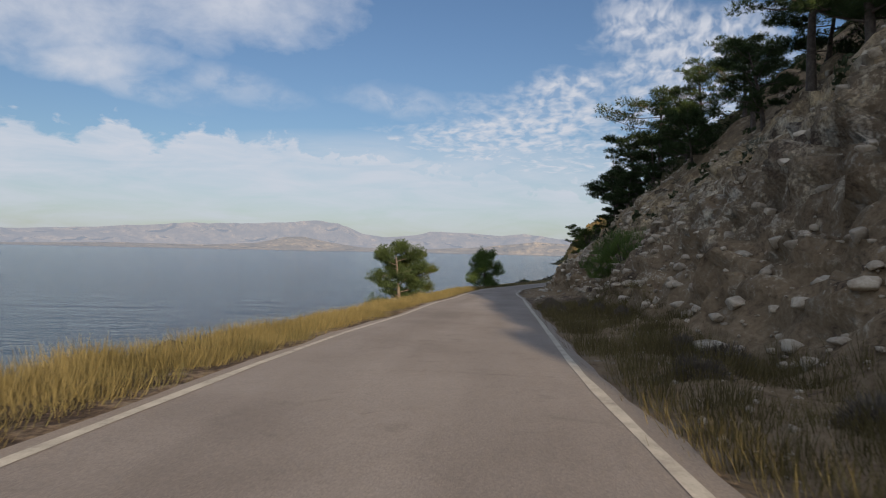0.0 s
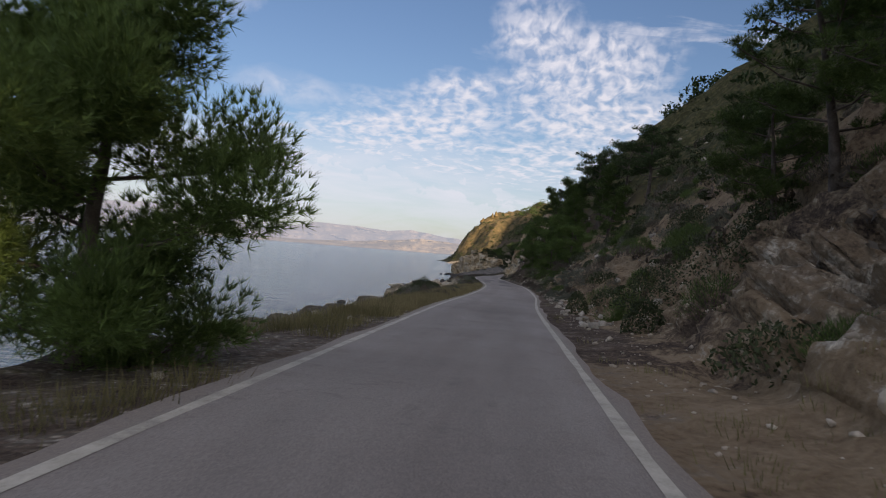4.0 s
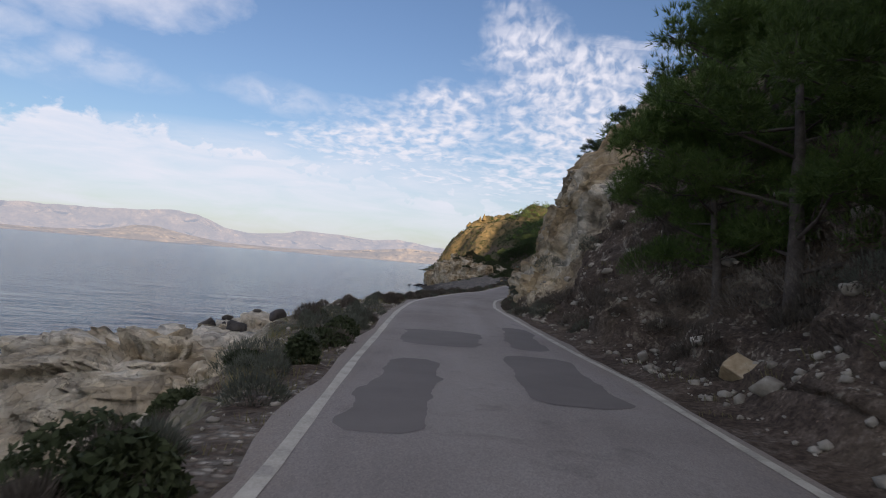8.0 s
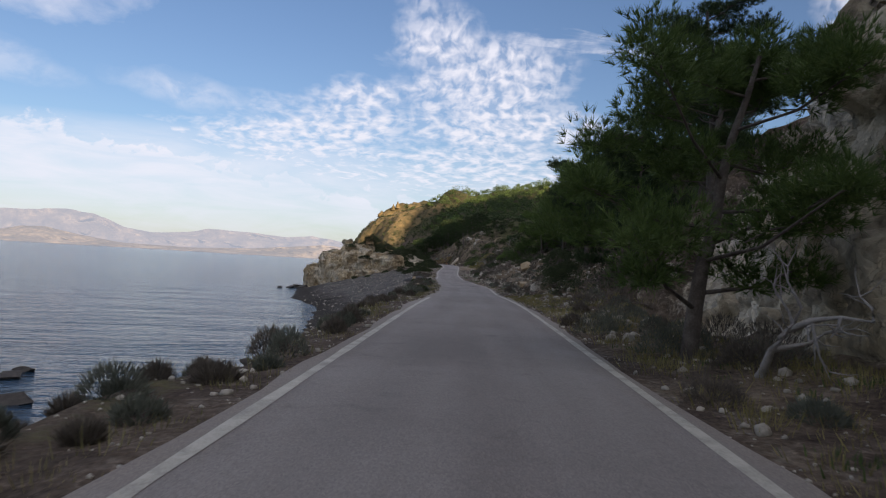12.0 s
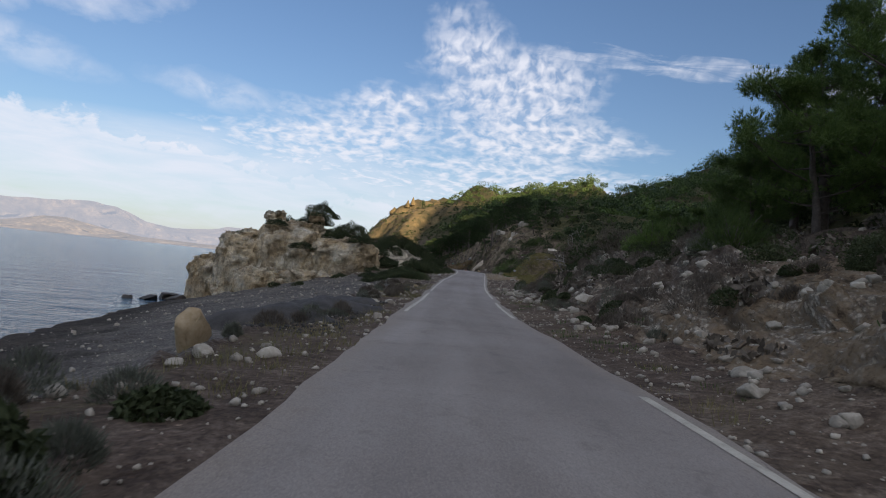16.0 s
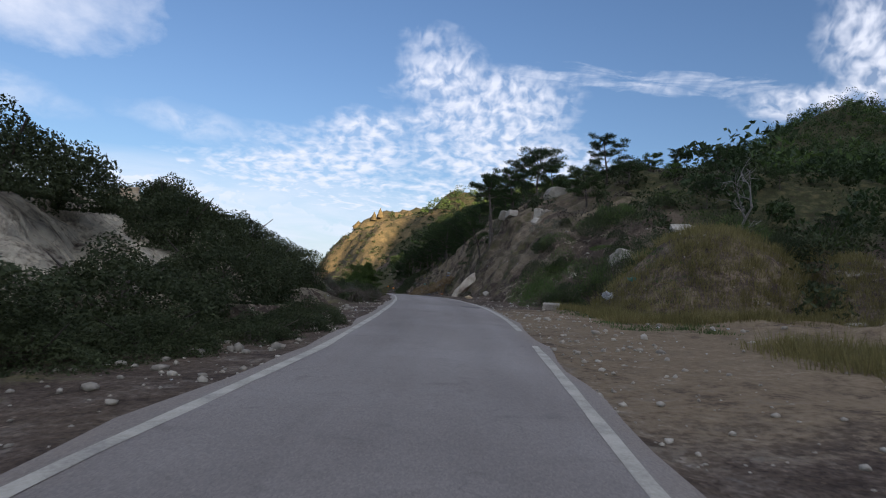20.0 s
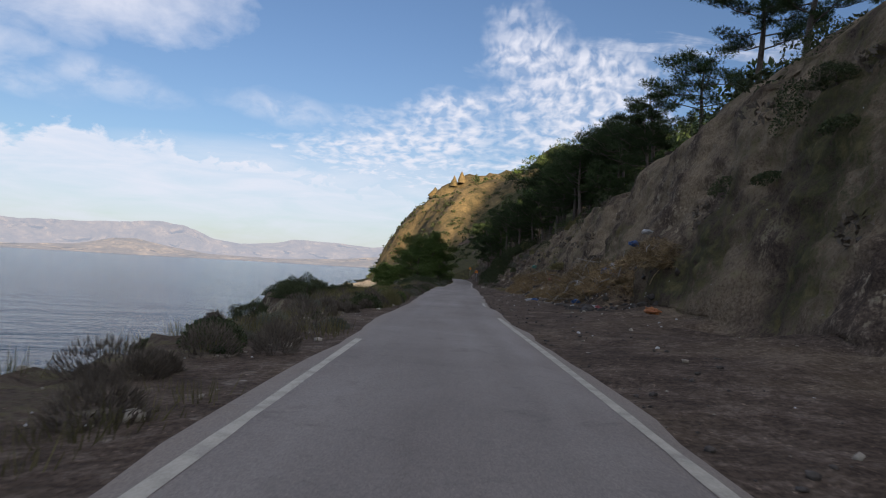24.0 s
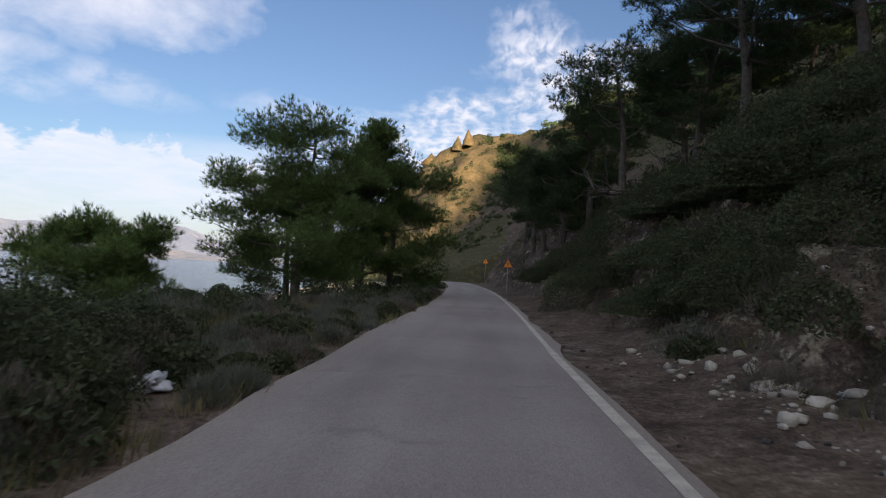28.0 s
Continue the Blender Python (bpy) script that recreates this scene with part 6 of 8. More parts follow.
thicket(170, 312, 350, 4.0, 11, [3, 0, 2, 0, 3], 0.3, 0.85, "on the rubble bank", "shrubs on the rubble bank")
for s, u, z, k in ((283, 9.5, 1.5, 0), (289, 10.5, 1.6, 1), (296, 11, 1.5, 0), (304, 10.5, 1.4, 1), (310, 10, 1.5, 0), (318, 8.8, 1.2, 5), (326, 8.2, 1.2, 5), (334, 8.4, 1.5, 3), (340, 7.5, 1.8, 3), (346, 9.5, 1.6, 3)):
    plant(k, s, u, z, "at the edge of the wood")
# domes of evergreen scrub round the headland
for s, u, z, h in ((371, -11, 1.4, 1.0), (370, -9.4, 1.3, 0.9), (372.5, -12.6, 1.5, 1.0), (368.5, -12.4, 1.2, 0.9), (367.5, -10.5, 1.0, 0.9), (366, -8.6, 0.95, 0.9), (369, -7.4, 1.2, 0.9), (356, -6.0, 1.3, 0.8), (358.5, -7.2, 1.5, 0.8), (354.5, -8.2, 1.3, 0.8), (361.5, -6.2, 1.2, 0.8), (360, -7.6, 1.5, 0.8), (364, -10.5, 1.0, 0.8), (371, -9.8, 1.6, 0.9), (374, -6.8, 2.0, 0.75), (378, -5.9, 2.1, 0.85), (382, -5.4, 2.0, 0.95), (385, -7.5, 2.2, 1.0), (380, -9.5, 2.3, 1.0), (377, -13, 2.2, 0.9), (372, -15, 1.7, 0.9),
                   (386, -12, 2.4, 1.0), (372, -17.6, 1.9, 1.1), (371.5, -15.8, 1.6, 1.0), (373, -18.6, 1.9, 0.9), (374, -22, 1.6, 0.9), (374, -14, 1.8, 0.9), (384, -16, 2.4, 1.0), (394, -8, 1.7, 1.0), (396.5, -6.5, 1.5, 1.0), (392, -6.5, 1.6, 1.0), (389, -5.6, 1.5, 1.0), (370, -22, 1.3, 0.7), (368, -18.5, 1.4, 0.7), (372, -27, 1.2, 0.6), (366, -13.8, 1.1, 0.7), (364, -20, 0.8, 0.8), (362, -17, 0.7, 0.8), (388, -9, 1.9, 0.9), (391, -11.5, 1.4, 0.9)):
    plant(6 if z > 0.9 else 0, s, u, z, "on the rocky headland", "headland scrub", 0.15, h)
thicket(40, 376, 394, -12.5, -8, [6, 6, 0], 0.7, 1.1, "on the rise above the beach", "headland scrub", 0.7)
for s, u, z in ((375.6, -4.1, 1.05), (377.6, -3.3, 0.97), (379.5, -3.0, 0.97), (381.6, -3.0, 0.97), (374.2, -5.1, 1.2), (373.4, -6.6, 1.2), (376.6, -4.9, 1.2)):
    plant(6, s, u, z, "at the seaward edge of the road", "headland scrub", 0.15, 0.8)
thicket(30, 355, 366, -7.2, -4.3, [6, 0, 6], 0.5, 0.95, "under the rocky headland", "headland scrub", 0.8)
thicket(10, 390, 402, -7.5, -3.0, [2, 3, 2], 0.3, 0.6, "on the stony verge")
for s, u, z in ((412.5, -3.8, 1.0), (410.5, -4.4, 1.0), (414.5, -3.2, 0.97), (416.5, -2.9, 0.7), (409.2, -5.0, 0.97), (414, -4.2, 1.3), (416.5, -3.5, 1.1), (419, -3.3, 0.97), (411.5, -5.2, 1.4), (409.5, -6.6, 1.4), (408, -5.2, 1.1), (410.5, -7.0, 1.4), (413, -5.0, 1.2), (412, -9.0, 1.3), (415.5, -6.4, 1.3), (417, -4.0, 0.9), (419.5, -5.4, 1.0), (408, -8.5, 1.2), (422, -4.4, 0.7)):
    plant(0, s, u, z, "above the sea", "bushes above the sea", 0.1, 0.95)
thicket(70, 424, 470, -5.6, -2.7, [0, 2, 3, 3], 0.22, 0.6, "above the sea", "bushes above the sea")
for s, u, z in ((473, -7.6, 1.5), (475.5, -9.0, 1.3), (478, -6.4, 1.1), (480, -7.6, 1.0), (471, -9.5, 1.2)):
    plant(0, s, u, z, "above the sea", "bushes above the sea", 0.1, 0.95)
thicket(30, 466, 486, -5.6, -2.9, [5, 4, 3, 2], 0.3, 0.55, "on the seaward verge", "grass on the seaward verge")
thicket(70, 482, 508, -4.6, -2.6, [3, 0, 2, 3], 0.25, 0.5, "on the seaward verge", "grass on the seaward verge")
thicket(40, 484, 508, -6.8, -3.2, [5, 4, 0, 3], 0.3, 0.6, "on the seaward verge", "grass on the seaward verge")
thicket(70, 482, 500, -4.4, -2.8, [0, 3, 0, 1], 0.34, 0.6, "on the seaward verge")
thicket(40, 504, 516, -3.6, -2.7, [2, 3, 2], 0.16, 0.34, "on the seaward verge")
thicket(22, 514, 522, -4.9, -3.9, [6], 0.9, 1.25, "dense above the sea", "bushes above the sea")
thicket(30, 520, 536, -6.2, -4.2, [6], 1.0, 1.45, "dense above the sea", "bushes above the sea")
thicket(44, 530, 556, -10, -4.6, [6, 1, 0, 2], 0.55, 0.95, "dense above the sea", "bushes above the sea")
thicket(110, 526, 562, -6.6, -3.0, [2, 2, 3, 0, 1], 0.3, 0.65, "crowding the seaward verge")
thicket(46, 524, 541, 3.4, 8.5, [3, 2, 0, 3], 0.3, 0.7, "on the broken slope", "thicket along the road")
thicket(170, 520, 572, -4.4, -2.4, [2, 2, 0, 3, 1], 0.22, 0.5, "at the road's edge")
thicket(20, 548, 600, -7, -3.2, [0, 1, 2], 0.6, 1.2, "beside the road ahead")
# bush-covered rise before the lay-by
for s, u, z in ((391, -7, 1.3), (394, -6.2, 1.0), (396, -8.5, 1.4), (398.5, -6.6, 1.1), (400, -9, 1.3), (397, -11.5, 1.5), (401.5, -7.8, 1.0), (392, -10.5, 1.5), (400, -12.5, 1.4), (402.5, -10, 1.1)):
    plant(6, s, u, z, "on the rise before the lay-by", "headland scrub", 0.15, 0.9)
plant(0, 402, -9.6, 0.9, "tall on the rise before the lay-by", "headland scrub", -0.5, 1.4)
thicket(110, 395, 411, -9, -2.5, [3, 2, 3, 3, 0], 0.3, 0.65, "on the stony rise before the lay-by", "headland scrub")
thicket(26, 393, 408, 5.2, 11, [5, 5, 6, 3], 1.0, 1.7, "at the corner of the earth cut", "scrub at the cut")
for s, u, z in ((541, 4.6, 1.3), (543, 6.4, 1.7), (545, 4.4, 1.4), (546, 8, 1.8), (548, 5.2, 1.5), (549, 7, 1.9), (551, 4.6, 1.4), (552, 6.4, 1.7), (555, 4.4, 1.5), (556, 7.5, 1.9), (559, 4.8, 1.5), (562, 5.6, 1.6), (544, 8.8, 1.8),
                (542, 10, 1.6), (566, 4.6, 1.4), (571, 4.6, 1.5), (576, 4.6, 1.4), (539.5, 6.8, 1.2), (540, 8.6, 1.4)):
    plant(6, s, u, z, "crowding the road", "thicket along the road", 0.15, 1.05)
# brush on the brow of the cliff
for s, u, z in ((206, 6.0, 1.2), (208, 6.6, 1.4), (210, 5.6, 1.1), (204.5, 7.2, 1.3), (212, 6.4, 1.3), (207, 8.2, 1.6)):
    plant(6, s, u, z, "on the brow of the cliff", "brush above the cliff", 0.2)
# lower slope of the last stretch
thicket(14, 398, 408, 6.5, 12, [0, 5, 5, 0, 3], 0.8, 1.5, "at the corner of the earth cut", "scrub at the cut")
thicket(10, 408, 440, 4.2, 6.0, [3, 0, 3], 0.25, 0.5, "at the foot of the earth cut", "scrub at the cut")
thicket(26, 408, 470, 9.5, 14, [0, 2, 3, 0], 0.5, 1.0, "on top of the earth cut", "scrub at the cut")
thicket(14, 512, 530, 11.5, 18, [6, 5, 0], 1.2, 2.1, "above the brown hillside", "shrubs on the brown hillside")
thicket(36, 496, 545, 7.5, 16, [0, 2, 4, 2, 3], 0.5, 1.0, "on the brown hillside", "shrubs on the brown hillside")
thicket(30, 538, 556, 3.9, 9.5, [6, 6, 0], 1.1, 1.9, "thick along the road", "thicket along the road")
thicket(40, 552, 612, 3.2, 9, [6, 0, 1, 5], 0.9, 1.7, "thick along the road", "thicket along the road")
thicket(34, 392, 412, 7.5, 18, [5, 5, 0, 3, 6], 0.8, 1.5, "at the corner of the earth cut", "scrub at the cut")
thicket(44, 356, 404, 15, 26, [0, 5, 3, 6], 0.9, 1.7, "behind the dirt clearing", "scrub behind the clearing")

thicket(36, 463, 473, -5.4, -3.0, [0, 3, 0, 2], 0.3, 0.55, "on the seaward verge", "grass on the seaward verge")
for i in range(5):
    plant(4, 486 + 4.2 * i, -4.6 - 0.3 * (i % 2), 0.34, "on the seaward verge", "grass on the seaward verge")


def rest_of(k, mat, name, label, per, leaf, blade):
    """The shrubs too many to tell apart, in one mesh."""
    r = np.random.default_rng(500 + k)
    a = np.array(REST[k])
    n = len(a)
    d = r.normal(size=(n, per, 3))
    d /= np.linalg.norm(d, axis=2, keepdims=True)
    d[:, :, 2] = np.abs(d[:, :, 2]) - 0.1
    rad = r.uniform(0.5, 1.0, (n, per, 1)) ** 0.5 * (1 + 0.25 * r.normal(size=(n, 1, 3)))
    p = (a[:, None, :3] + d * rad * a[:, None, 3:4]).reshape(-1, 3)
    if blade:
        v, f = blades(p, d.reshape(-1, 3) + np.array([0, 0, 0.9]) + r.normal(0, 0.35, p.shape), leaf * 3.0, min(leaf * 0.4, 0.016), r)
    else:
        v, f = leaves(p, leaf, r)
    tagged(mesh_object(name, v, f, mat), label, "scrub", kind="stuff")


rest_of(0, M_BUSH, "evergreen_scrub", "dark evergreen scrub along the road", 1100, 0.048, False)
rest_of(1, M_BUSH, "low_scrub", "low dark scrub along the road", 1100, 0.046, False)
rest_of(2, M_SAGE, "sage_scrub", "grey-green sage along the road", 800, 0.035, True)
rest_of(3, M_DRY, "twiggy_scrub", "dry brown twigs along the road", 800, 0.045, True)
rest_of(4, M_GRASS_DULL, "grass_clumps", "straw-coloured grass clumps along the road", 2000, 0.12, True)
rest_of(6, M_BUSH, "dense_scrub", "dense evergreen bushes along the road", 7000, 0.029, False)
rest_of(5, M_PINE, "green_scrub", "bright green scrub along the road", 1500, 0.05, True)


# ---- far woods and scrub ----
def scatter_clumps(name, pts, size, per, mat, label, flat=0.6, leaf=0.35, trunk=True, seed=5):
    r = np.random.default_rng(seed)
    n = len(pts)
    sz = (size * r.uniform(0.6, 1.3, n))
    d = r.normal(size=(n, per, 3))
    d /= np.linalg.norm(d, axis=2, keepdims=True)
    d *= (r.uniform(0.45, 1, (n, per, 1)) ** 0.5)
    d[:, :, 2] *= flat
    lump = 1 + 0.35 * r.normal(size=(n, 1, 3))
    p = pts[:, None, :] + d * sz[:, None, None] * np.clip(lump, 0.5, 1.5)
    lift = (1.5 if trunk else 0.35) * sz
    p[:, :, 2] += lift[:, None]
    p = p.reshape(-1, 3)
    v, f = leaves(p, leaf, r, 0.6)
    ob = mesh_object(name, v, f, mat)
    tagged(ob, label, "trees" if trunk else "scrub", kind="stuff")
    return ob


def hill_points(n, x0, x1, y0, y1, lim, seed, zmax=90, rock=True):
    r = np.random.default_rng(seed)
    out = []
    x, y = r.uniform(x0, x1, n), r.uniform(y0, y1, n)
    g = fbm(np.stack([x * 0.04, y * 0.04, 0 * x], -1), 3, seed)
    for a, b, c in zip(x, y, g):
        if c < lim:
            continue
        if rock and b > 655 and a < 186 and r.random() < 0.93:
            continue
        z, nn = drop_xy(a, b)
        if SEA_Z + 3 < z < zmax:
            out.append((a, b, z))
    return np.array(out)


pts = hill_points(9000, 112, 470, 360, 790, -0.45, 61, 135)
d_road = np.sqrt((((pts[:, None, :2] - LINE[None, ::20, :2])) ** 2).sum(-1)).min(1)
pts = pts[(d_road > 22) & ((pts[:, 1] > 470) | (d_road > 40))]
half = len(pts) // 2
scatter_clumps("pine_wood", pts[:half], 2.2, 72, M_PINE_DARK, "dark pine wood covering the far hillside", 0.55, 0.4, True, 7)
scatter_clumps("pine_wood_light", pts[half:], 1.9, 60, M_PINE, "greener pines scattered through the far wood", 0.6, 0.4, True, 8)
pts = hill_points(3000, 240, 470, 420, 800, -0.6, 65, 140)
scatter_clumps("ridge_wood", pts, 3.0, 50, M_PINE_DARK, "dark wood over the high ridge", 0.6, 0.42, True, 17)
pts = hill_points(2400, 60, 300, 60, 420, -0.3, 62, 120)
d_road = np.sqrt((((pts[:, None, :2] - LINE[None, ::20, :2])) ** 2).sum(-1)).min(1)
scatter_clumps("hill_wood", pts[d_road > 30], 2.3, 80, M_PINE_DARK, "pine wood on the hills above the road", 0.55, 0.42, True, 9)
pts = hill_points(1500, 118, 190, 620, 800, -0.9, 63, 40, False)
scatter_clumps("headland_scrub", pts, 0.9, 40, M_BUSH, "low scrub dotted over the ochre headland", 0.6, 0.3, False, 10)


def bank_points(n, s0, s1, u0, u1, seed):
    r = np.random.default_rng(seed)
    return np.array([tuple(drop(a, b)[0]) for a, b in zip(r.uniform(s0, s1, n), r.uniform(u0, u1, n))])


scatter_clumps("slope_scrub", np.concatenate([bank_points(260, 68, 180, 9, 34, 71), bank_points(110, 182, 250, 9, 30, 72), bank_points(240, 256, 345, 10, 34, 73), bank_points(330, 410, 600, 11, 36, 74), bank_points(70, 0, 66, 10, 30, 75)]),
               0.75, 90, M_BUSH, "low green scrub scattered over the slopes", 0.7, 0.16, False, 12)
scatter_clumps("dry_scrub", np.concatenate([bank_points(200, 68, 180, 6, 24, 76), bank_points(60, 184, 250, 9, 22, 77), bank_points(200, 256, 345, 5, 24, 78), bank_points(180, 410, 560, 9, 26, 79)]),
               0.55, 80, M_DRY, "dry brown scrub scattered over the slopes", 0.7, 0.13, False, 13)


scatter_clumps("clearing_scrub", np.concatenate([bank_points(420, 346, 412, 12, 46, 171), bank_points(120, 334, 352, 6, 14, 172), bank_points(200, 412, 520, 12, 34, 173)]), 0.95, 130, M_BUSH, "dark scrub closing in behind the dirt clearing", 0.75, 0.11, False, 14)
scatter_clumps("upper_wood", bank_points(330, 470, 640, 24, 84, 175), 1.9, 190, M_PINE_DARK, "dark pine wood on the upper hillside", 0.65, 0.2, True, 16)
scatter_clumps("clearing_wood", bank_points(170, 344, 414, 17, 44, 174), 0.8, 190, M_PINE_DARK, "dark pine wood behind the dirt clearing", 0.7, 0.17, True, 15)


# ---- grass ----
def grass(name, n, s0, s1, side, d0, d1, h, w, mat, label, seed, clump=0.5, thin=-0.4):
    r = np.random.default_rng(seed)
    m = max(20, n // 26)
    cs, cd = r.uniform(s0, s1, m), d0 + (d1 - d0) * r.random(m)
    keep = fbm(np.stack([cs * 0.35, cd * 0.8, 0 * cs], -1), 3, seed) > thin
    cs, cd = cs[keep], cd[keep]
    l, rt = table(EDGES, cs)
    cu = l - cd if side < 0 else rt + cd
    base = np.array([tuple(drop(a, b)[0]) for a, b in zip(cs, cu)])
    k = 26
    c = np.repeat(base, k, 0)
    off = r.normal(0, 0.16, (len(c), 2))
    c[:, :2] += off
    c[:, 2] -= 0.05
    d = np.concatenate([off * clump * 2.2 + r.normal(0, 0.16, off.shape), np.ones((len(c), 1))], 1)
    hs = np.repeat(h * r.uniform(0.55, 1.25, len(base)), k)
    dd = d / np.linalg.norm(d, axis=1, keepdims=True)
    ax = np.cross(dd, r.normal(size=dd.shape))
    ax /= np.linalg.norm(ax, axis=1, keepdims=True)
    hh = (hs * r.uniform(0.6, 1.1, len(c)))[:, None]
    mid = c + dd * hh * 0.55
    bend = np.concatenate([d[:, :2] * 0.7, np.full((len(c), 1), 0.75)], 1)
    tip = mid + bend * hh * 0.5
    v = np.stack([c - ax * w, c + ax * w, mid + ax * w * 0.7, tip, mid - ax * w * 0.7], 1).reshape(-1, 3)
    i = np.arange(len(c)) * 5
    f = np.concatenate([np.stack([i, i + 1, i + 2, i + 4], -1), np.stack([i + 4, i + 2, i + 3, i + 3], -1)])
    me = bpy.data.meshes.new(name)
    q, t3 = np.stack([i, i + 1, i + 2, i + 4], -1), np.stack([i + 4, i + 2, i + 3], -1)
    loops = np.concatenate([q.ravel(), t3.ravel()]).astype(np.int32)
    me.vertices.add(len(v))
    me.vertices.foreach_set("co", v.astype(np.float32).ravel())
    me.loops.add(len(loops))
    me.loops.foreach_set("vertex_index", loops)
    me.polygons.add(len(q) + len(t3))
    me.polygons.foreach_set("loop_start", np.concatenate([np.arange(len(q)) * 4, 4 * len(q) + np.arange(len(t3)) * 3]).astype(np.int32))
    me.polygons.foreach_set("loop_total", np.concatenate([np.full(len(q), 4), np.full(len(t3), 3)]).astype(np.int32))
    me.update(calc_edges=True)
    me.materials.append(mat)
    ob = new(name, me)
    tagged(ob, label, "grass", kind="stuff")


grass("golden_grass", 110000, -4, 84, -1, 0.75, 3.8, 0.46, 0.0042, M_GRASS, "tall golden dry grass along the seaward verge", 81, 0.75, -0.6)
grass("dull_grass", 50000, -4, 80, -1, 0.6, 3.8, 0.36, 0.0045, M_GRASS_DULL, "duller grass among the golden grass on the verge", 92, 0.9, -0.2)
grass("golden_grass_sparse", 48000, 0, 34, 1, 0.4, 3.8, 0.40, 0.0048, M_GRASS, "dry grass on the gravel verge", 82, 0.6, -0.5)
grass("verge_straw", 46000, 100, 150, -1, 0.45, 2.0, 0.46, 0.0055, M_STRAW, "tall straw-coloured grass along the seaward verge", 98, 0.7, -0.6)
grass("verge_grass", 26000, 80, 152, -1, 0.45, 2.4, 0.42, 0.0055, M_GRASS_DULL, "dull yellow grass along the seaward verge", 83, 0.5, -0.4)
grass("verge_grass_low", 46000, 152, 345, -1, 0.3, 2.6, 0.2, 0.0056, M_GRASS_DULL, "short dull grass along the seaward verge", 84, 0.7, -0.3)
grass("bank_grass", 16000, 76, 345, 1, 0.4, 2.6, 0.2, 0.0056, M_GRASS_DULL, "short dull grass under the bank", 85, 0.6, 0.1)
grass("cliff_foot_grass", 26000, 206, 264, 1, 0.5, 3.8, 0.26, 0.006, M_OLIVE_GRASS, "pale dry grass under the grey cliff", 96, 0.7, -0.35)
grass("last_verge_grass", 36000, 503, 575, -1, 0.35, 2.4, 0.3, 0.006, M_GRASS_DULL, "dull grass crowding the seaward edge", 97, 0.8, -0.4)
grass("bank_green_grass", 9000, 210, 345, 1, 0.6, 3.4, 0.16, 0.010, M_GREEN_GRASS, "patches of short green grass under the bank", 86, 0.6, 0.1)
grass("clearing_grass", 12000, 350, 402, 1, 4.0, 14.0, 0.24, 0.010, M_GRASS_DULL, "dry grass round the dirt clearing", 87, 0.6, 0.15)
grass("clearing_green", 9000, 382, 396, 1, 2.6, 6.4, 0.14, 0.010, M_GREEN_GRASS, "short green grass beside the dirt clearing", 88, 0.6, 0.2)
grass("sea_grass", 44000, 402, 560, -1, 0.6, 3.8, 0.42, 0.0062, M_GRASS_DULL, "dull grass along the verge above the sea", 89, 0.5, -0.1)
grass("tall_verge_grass", 20000, 466, 510, -1, 1.2, 4.4, 0.7, 0.005, M_OLIVE_GRASS, "tall olive grass above the sea", 93, 0.8, -0.3)
grass("tall_dry_grass", 20000, 466, 552, -1, 0.8, 4.4, 0.6, 0.005, M_GRASS_DULL, "tall dry grass above the sea", 94, 0.8, -0.1)
grass("hill_grass", 18000, 500, 570, 1, 2.2, 9.5, 0.3, 0.011, M_GRASS_DULL, "dry grass on the brown hillside", 90, 0.6, -0.1)


# ---- stones ----
def rubble(name, n, s0, s1, u_fn, lo, hi, mat, label, seed, sub=1, power=2.2):
    """Loose stones of many sizes lying on the ground, too many to count."""
    r = np.random.default_rng(seed)
    coarse = [rock_shape(seed * 10 + k, 1, 9, 0.05) for k in range(6)]
    shapes = [rock_shape(seed * 10 + k, 2, 9, 0.05) for k in range(6)]
    V, F, base = [], [], 0
    lots = []
    for _ in range(n):
        s = r.uniform(s0, s1)
        lots.append((lo + (hi - lo) * r.random() ** (power * 2), s, u_fn(s, r)))
    lots.sort(reverse=True)
    for i, (z, s, u) in enumerate(lots):
        p, nn = drop(s, u)
        v, f = (shapes if z > 0.16 else coarse)[r.integers(6)]
        a = r.uniform(0, 2 * math.pi)
        c, q = math.cos(a), math.sin(a)
        sc = z * np.array([1.25, r.uniform(0.65, 1.1), r.uniform(0.55, 0.95)])
        w = (v * sc) @ np.array([[c, q, 0], [-q, c, 0], [0, 0, 1]])
        if i < 13 and hi > 0.13:
            one = mesh_object("stone", w, f, mat)
            one.location = (p.x, p.y, p.z + 0.2 * z)
            tagged(one, "large angular stone among " + label, "stone", name.replace("_", " "))
            continue
        V.append(w + np.array([p.x, p.y, p.z + 0.2 * z]))
        F.append(f + base)
        base += len(v)
    ob = mesh_object(name, np.concatenate(V), np.concatenate(F), mat)
    tagged(ob, label, "stones", kind="stuff")


def right_band(a, b, power=1.0):
    return lambda s, r: float(table(EDGES, np.array([s]))[1][0]) + a + (b - a) * r.random() ** power


def left_band(a, b, power=1.0):
    return lambda s, r: float(table(EDGES, np.array([s]))[0][0]) - a - (b - a) * r.random() ** power


rubble("talus_stones", 6500, -4, 88, right_band(3.5, 15, 1.3), 0.025, 0.30, M_STONE_TAN, "pale broken limestone strewn down the talus slope", 201)
rubble("talus_blocks", 330, 62, 90, right_band(2.4, 9, 1.0), 0.08, 0.42, M_STONE_TAN, "large pale blocks heaped at the slide", 202, 2, 1.3)
rubble("verge_gravel", 1500, -2, 110, right_band(0.5, 3.4), 0.02, 0.10, M_STONE_TAN, "small stones on the gravel verge", 203)
rubble("edge_stones", 1200, 118, 182, right_band(0.55, 1.9), 0.025, 0.13, M_STONE, "strip of small pale stones along the road", 215)
